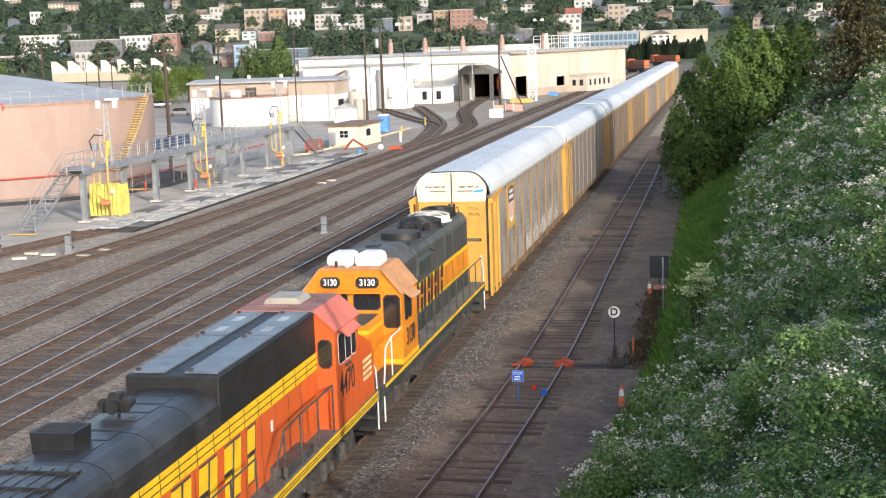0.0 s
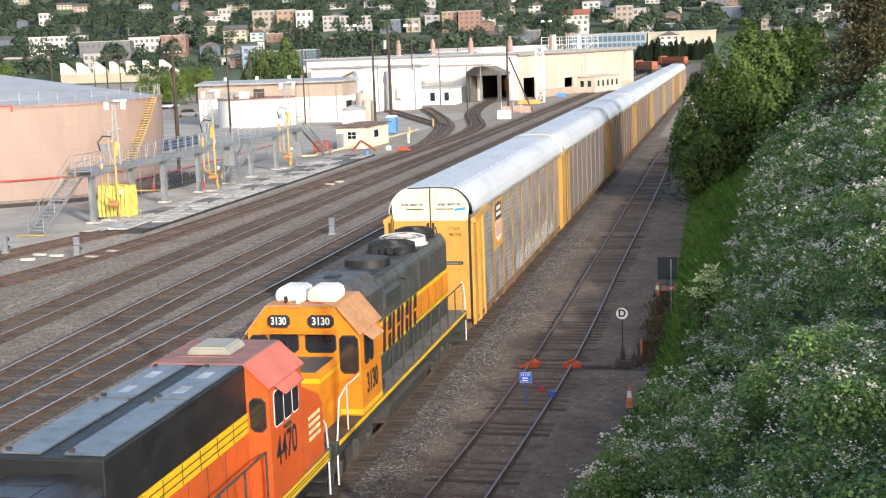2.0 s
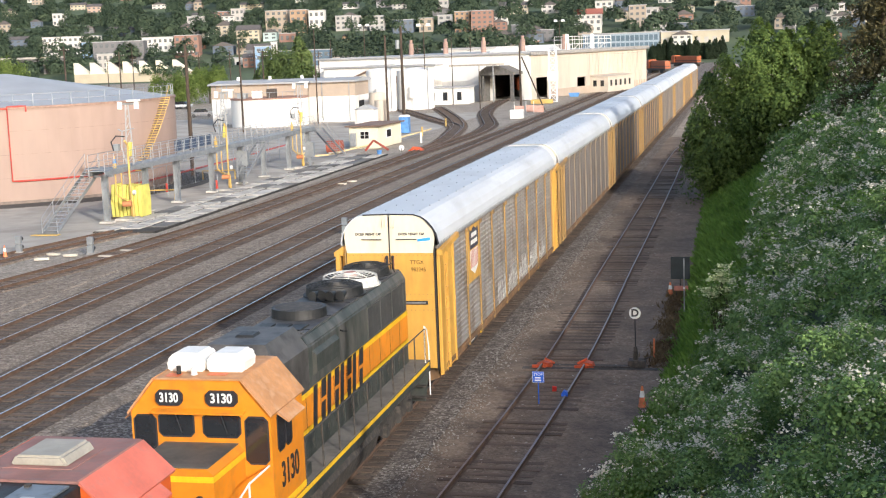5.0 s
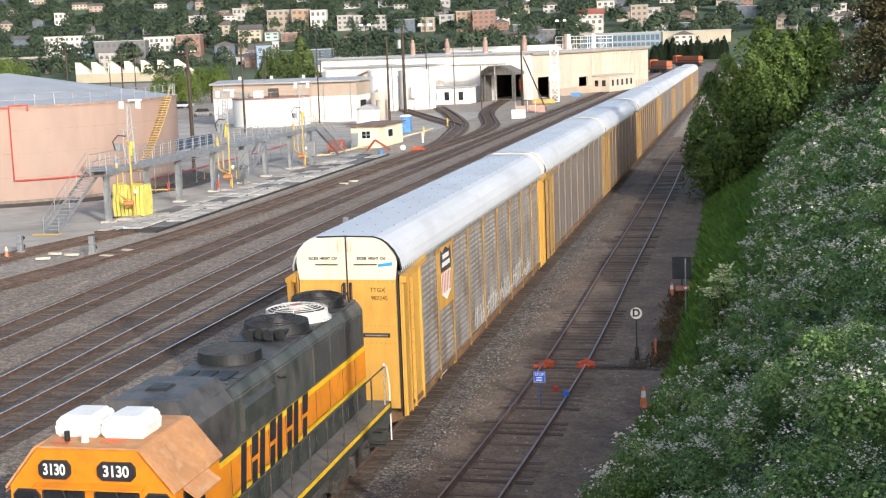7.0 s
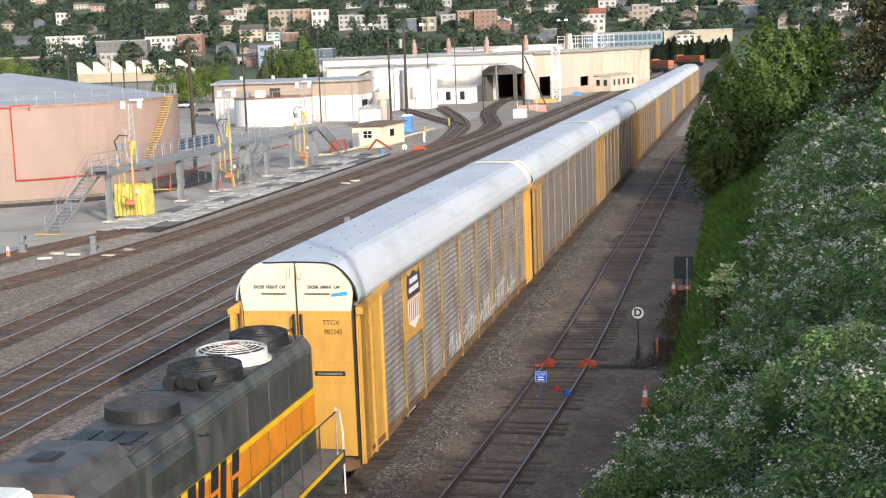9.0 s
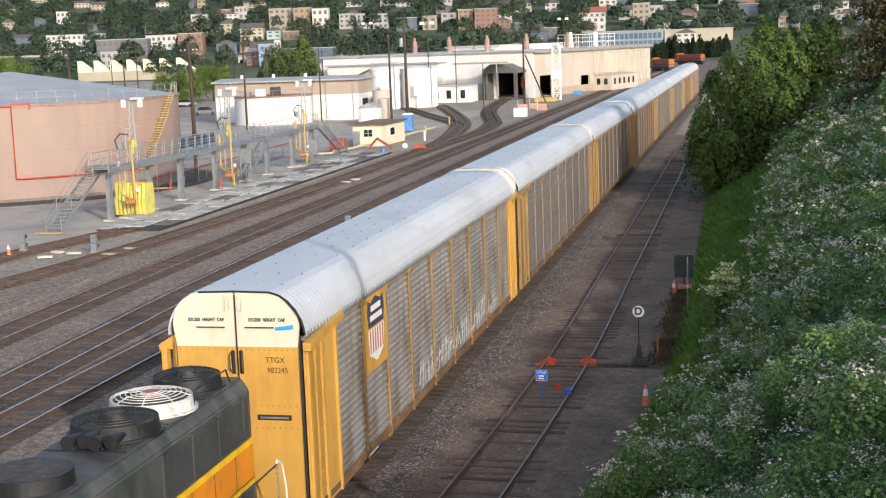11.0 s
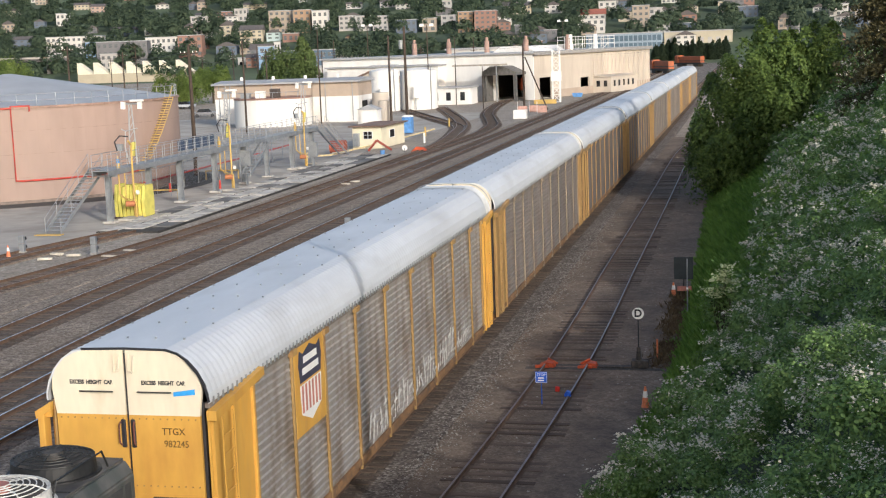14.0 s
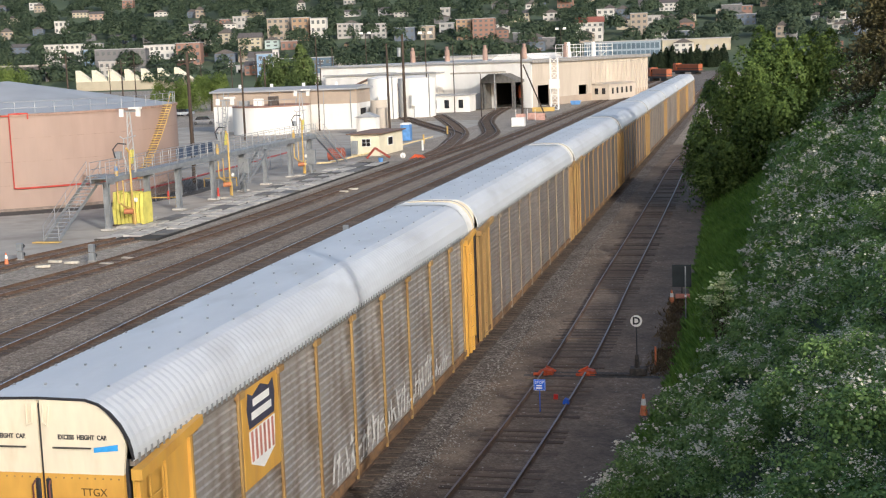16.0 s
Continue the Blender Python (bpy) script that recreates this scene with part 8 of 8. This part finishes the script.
def far_buildings():
    ob = thing("office_building", pose(-59.5, 665, 6.0), "long low office block with blue-grey glass", "building")
    part("wall", box(B(), -18, 18, 0, 14, -6, 7.6), mat("blue_grey_cladding", (0.25, 0.32, 0.4), 0.5), ob)
    part("roof", box(B(), -18.4, 18.4, -0.4, 14.4, 7.6, 8.1), ROOFING, ob)
    for i in range(16):
        for j in range(2):
            part("pane", box(B(), -17.6 + i * 2.22, -15.8 + i * 2.22, -0.1, 0.02, 0.6 + j * 3.5, 3.2 + j * 3.5), mat("office_glass", (0.1, 0.15, 0.2), 0.1, 0, 0.2, 0.3), ob)
    ob = thing("warehouse", pose(-27, 674, 7.5), "long cream low warehouse on the far side", "warehouse")
    part("wall", box(B(), -14, 18, 0, 16, -6, 6.0), WALLS["cream"], ob)
    part("roof", box(B(), -14.3, 18.3, -0.3, 16.3, 6.0, 6.5), ROOFING, ob)
    for i in range(8):
        part("bay", box(B(), -13 + i * 3.9, -11 + i * 3.9, -0.1, 0.02, 0.5, 3.2), WALLS["greyish"], ob)
    ob = thing("sawtooth_factory", pose(-280, 597, 0), "pale cream factory with a sawtooth roof", "factory")
    part("wall", box(B(), -29, 29, 0, 5, -2, 4.0), WALLS["cream"], ob)
    for i in range(7):
        x = -29 + i * 8.28
        part("sawtooth", prism(B(), [(x, 4), (x + 7.6, 4), (x, 9.4)], "y", 0, 5), mat("pale_saw_roof", (0.75, 0.70, 0.56), 0.8), ob)
    ob = thing("warehouse", pose(-218, 652, 3.5), "long white two-storey warehouse", "warehouse")
    part("wall", box(B(), -32, 34, 0, 16, -6, 5.2), WALLS["white"], ob)
    part("roof", box(B(), -32.4, 34.4, -0.4, 16.4, 5.2, 5.7), ROOFING, ob)
    for i in range(20):
        part("window", box(B(), -31 + i * 3.2, -29.2 + i * 3.2, -0.1, 0.02, 1.4, 3.4), DARKGLASS, ob)
    ob = thing("overpass", pose(-350, 640, 0), "dark concrete road overpass on piers", "bridge")
    part("deck", box(B(), -30, 14, 0, 8, 10.6, 12.2), mat("dark_concrete", (0.16, 0.15, 0.15), 0.9), ob)
    for i in range(5):
        part("pier", box(B(), -26 + i * 9, -24.6 + i * 9, 2, 6, -1, 10.6), mat("dark_concrete", (0, 0, 0)), ob)
    part("parapet", box(B(), -30, 14, -0.1, 0.2, 12.2, 13.1), CONC, ob)
    for i, (x, y, w, h) in enumerate(((-128, 420, 34, 6), (-100, 420, 30, 6.5), (-70, 400, 36, 10))):
        ob = thing("warehouse", pose(x, y, -0.2), ("low white shed across the yard road", "low cream shed across the yard road")[i % 2], "warehouse", "sheds across the road")
        part("wall", box(B(), -w / 2, w / 2, 0, 14, 0, h), (WALLS["white"], WALLS["cream"])[i % 2], ob)
        part("roof", box(B(), -w / 2 - 0.4, w / 2 + 0.4, -0.4, 14.4, h, h + 0.5), ROOFING, ob)
        for k in range(int(w / 5)):
            part("door", box(B(), -w / 2 + 1.5 + k * 5, -w / 2 + 4 + k * 5, -0.08, 0.02, 0, 3.2), WALLS["grey"], ob)
    # parked cars and clutter along the yard road
    cr = random.Random(3)
    for i in range(22):
        x, y = cr.uniform(-150, -78), cr.uniform(225, 290)
        ob = thing("parked_car", pose(x, y, -0.2, 0, 0, cr.uniform(60, 120)), cr.choice(["white parked car far across the yard", "dark parked car far across the yard", "silver parked pickup far across the yard"]), "car", "parked cars")
        m = mat(*cr.choice([("car_white", (0.7, 0.7, 0.7), 0.3), ("car_dark", (0.05, 0.06, 0.08), 0.3), ("car_grey", (0.2, 0.2, 0.21), 0.3), ("car_silver", (0.4, 0.42, 0.45), 0.3)]))
        part("body", box(B(), -0.9, 0.9, -2.2, 2.2, 0.35, 0.95, 0.12), m, ob)
        part("cabin", prism(B(), [(-1.3, 0.95), (1.5, 0.95), (1.0, 1.5), (-0.8, 1.5)], "x", -0.78, 0.78), DARKGLASS, ob)
        for sx in (-0.85, 0.85):
            for sy in (-1.4, 1.4):
                part("wheel", tube(B(), (sx - 0.1, sy, 0.33), (sx + 0.1, sy, 0.33), 0.33, seg=12), LETDARK, ob)


far_buildings()


def far_tree(x, y, z, h, r, label, material, seed, kind="tree"):
    ob = thing("tree", pose(x, y, z), label, "tree", "trees beyond the yard")
    limbs(ob, (0, 0, -0.5), (0, 0, h * 0.7), h * 0.03, 4, seed)
    if kind == "poplar":
        cs = [(0, 0, h * f) for f in (0.25, 0.42, 0.58, 0.74, 0.88)]
        rs = [r, r * 1.05, r * 0.9, r * 0.65, r * 0.4]
    else:
        q = random.Random(seed)
        cs = [(q.uniform(-0.6, 0.6) * r, q.uniform(-0.6, 0.6) * r, h * q.uniform(0.4, 0.85)) for _ in range(7)]
        rs = [r * q.uniform(0.5, 0.75) for _ in range(7)]
    leafy_crown("crown", cs, rs, 11000, h * 0.038, material, ob, seed, up=0.4, tuft=110, spread=(0.2, 0.12))


LIME = leaf_mat("sunlit_lime_leaves", (0.08, 0.13, 0.03), (0.22, 0.29, 0.08), clump=0.2)
MIDGREEN = leaf_mat("mid_green_leaves", (0.07, 0.11, 0.035), (0.17, 0.23, 0.08), clump=0.2)
far_tree(-130, 300, -0.2, 9.5, 5.0, "bright green leafy tree beyond the tank", LIME, 31)
far_tree(-124, 306, -0.2, 8.5, 4.2, "bright green leafy tree by the road", LIME, 32)
far_tree(-172, 296, -0.2, 11.5, 7.0, "yellow-green leafy tree at the yard's edge", LIME, 33)
far_tree(-180, 305, -0.2, 10.5, 6.0, "yellow-green leafy tree beside another", LIME, 34)
far_tree(-99, 300, -0.2, 15.5, 3.6, "tall narrow green tree behind the warehouse", MIDGREEN, 35, "poplar")
far_tree(-116, 330, -0.2, 12.5, 5.0, "green tree behind the warehouse", MIDGREEN, 36)
far_tree(-89, 290, -0.2, 7.2, 2.6, "small leafy tree by the warehouse end", LIME, 37)
far_tree(-86, 285, -0.2, 5.2, 2.4, "low leafy bush by the warehouse end", LIME, 38)
for i in range(12):
    far_tree(-41 + i * 2.7, 612 + (i % 3), 0.5, 8.5 + (i % 4), 1.9, "dark upright cypress in a row", DARKSHRUB, 50 + i, "poplar")


def far_woods():
    """Crowns over the hillside between the houses."""
    r = np.random.default_rng(7)
    P = []
    for i in range(4300):
        y = 590 + 700 * r.random() ** 1.3
        x = -y * r.uniform(-0.16, 0.72)
        if y < 640 and r.random() < 0.7 or -100 < x < 12 and y < 690:
            continue
        h, w = r.uniform(6, 15), r.uniform(4.5, 10)
        z = hill_height(x, y)
        if any(hy > y and abs(x / y - hx / hy) < (hw_ + w) * 0.5 / y and (z + h - 11) / y > (hz + 0.3 * hh - 11) / hy for hx, hy, hz, hw_, hh in HOUSES) and r.random() < 0.82:
            continue
        k = 190
        d = r.normal(size=(k, 3))
        d /= np.linalg.norm(d, axis=1)[:, None]
        d[:, 2] = np.abs(d[:, 2]) * 1.1 - 0.25
        c = np.array([x, y, z + h * 0.5]) + d * [w * 0.62, w * 0.62, h * 0.5] * r.uniform(0.7, 1.08, k)[:, None]
        P.append(facing_quads(c, d, np.full(k, w * 0.19), r, 0.85, 0.28, 0.25))
    tagged(quads("far_woods", np.concatenate(P), WOODS), "wooded hillside of dark green trees among houses", "woods", kind="stuff")


far_woods()


# ---- what moves ----
def train_y(t):
    """Where the first car's near end stands: the train rolls in and slows down."""
    return 55.45 - 2.8646 * t + 0.02537 * t * t + 0.000757 * t ** 3 + 5.03e-6 * t ** 4


def motions():
    for car, off in TRAIN:
        walk(car, [(t, pose(TRAIN_X, train_y(t) + off, 0)) for t in range(17)])
    for car, off in TRAIN[:4]:
        for w in [o for o in car.children if o.name.split(".")[0] == "wheelset"]:
            place, r = w.location.copy(), w.location.z
            walk(w, [(k / 4, at(*place) @ Matrix.Rotation((train_y(0) - train_y(k / 4)) / r, 4, "X")) for k in range(65)])


motions()
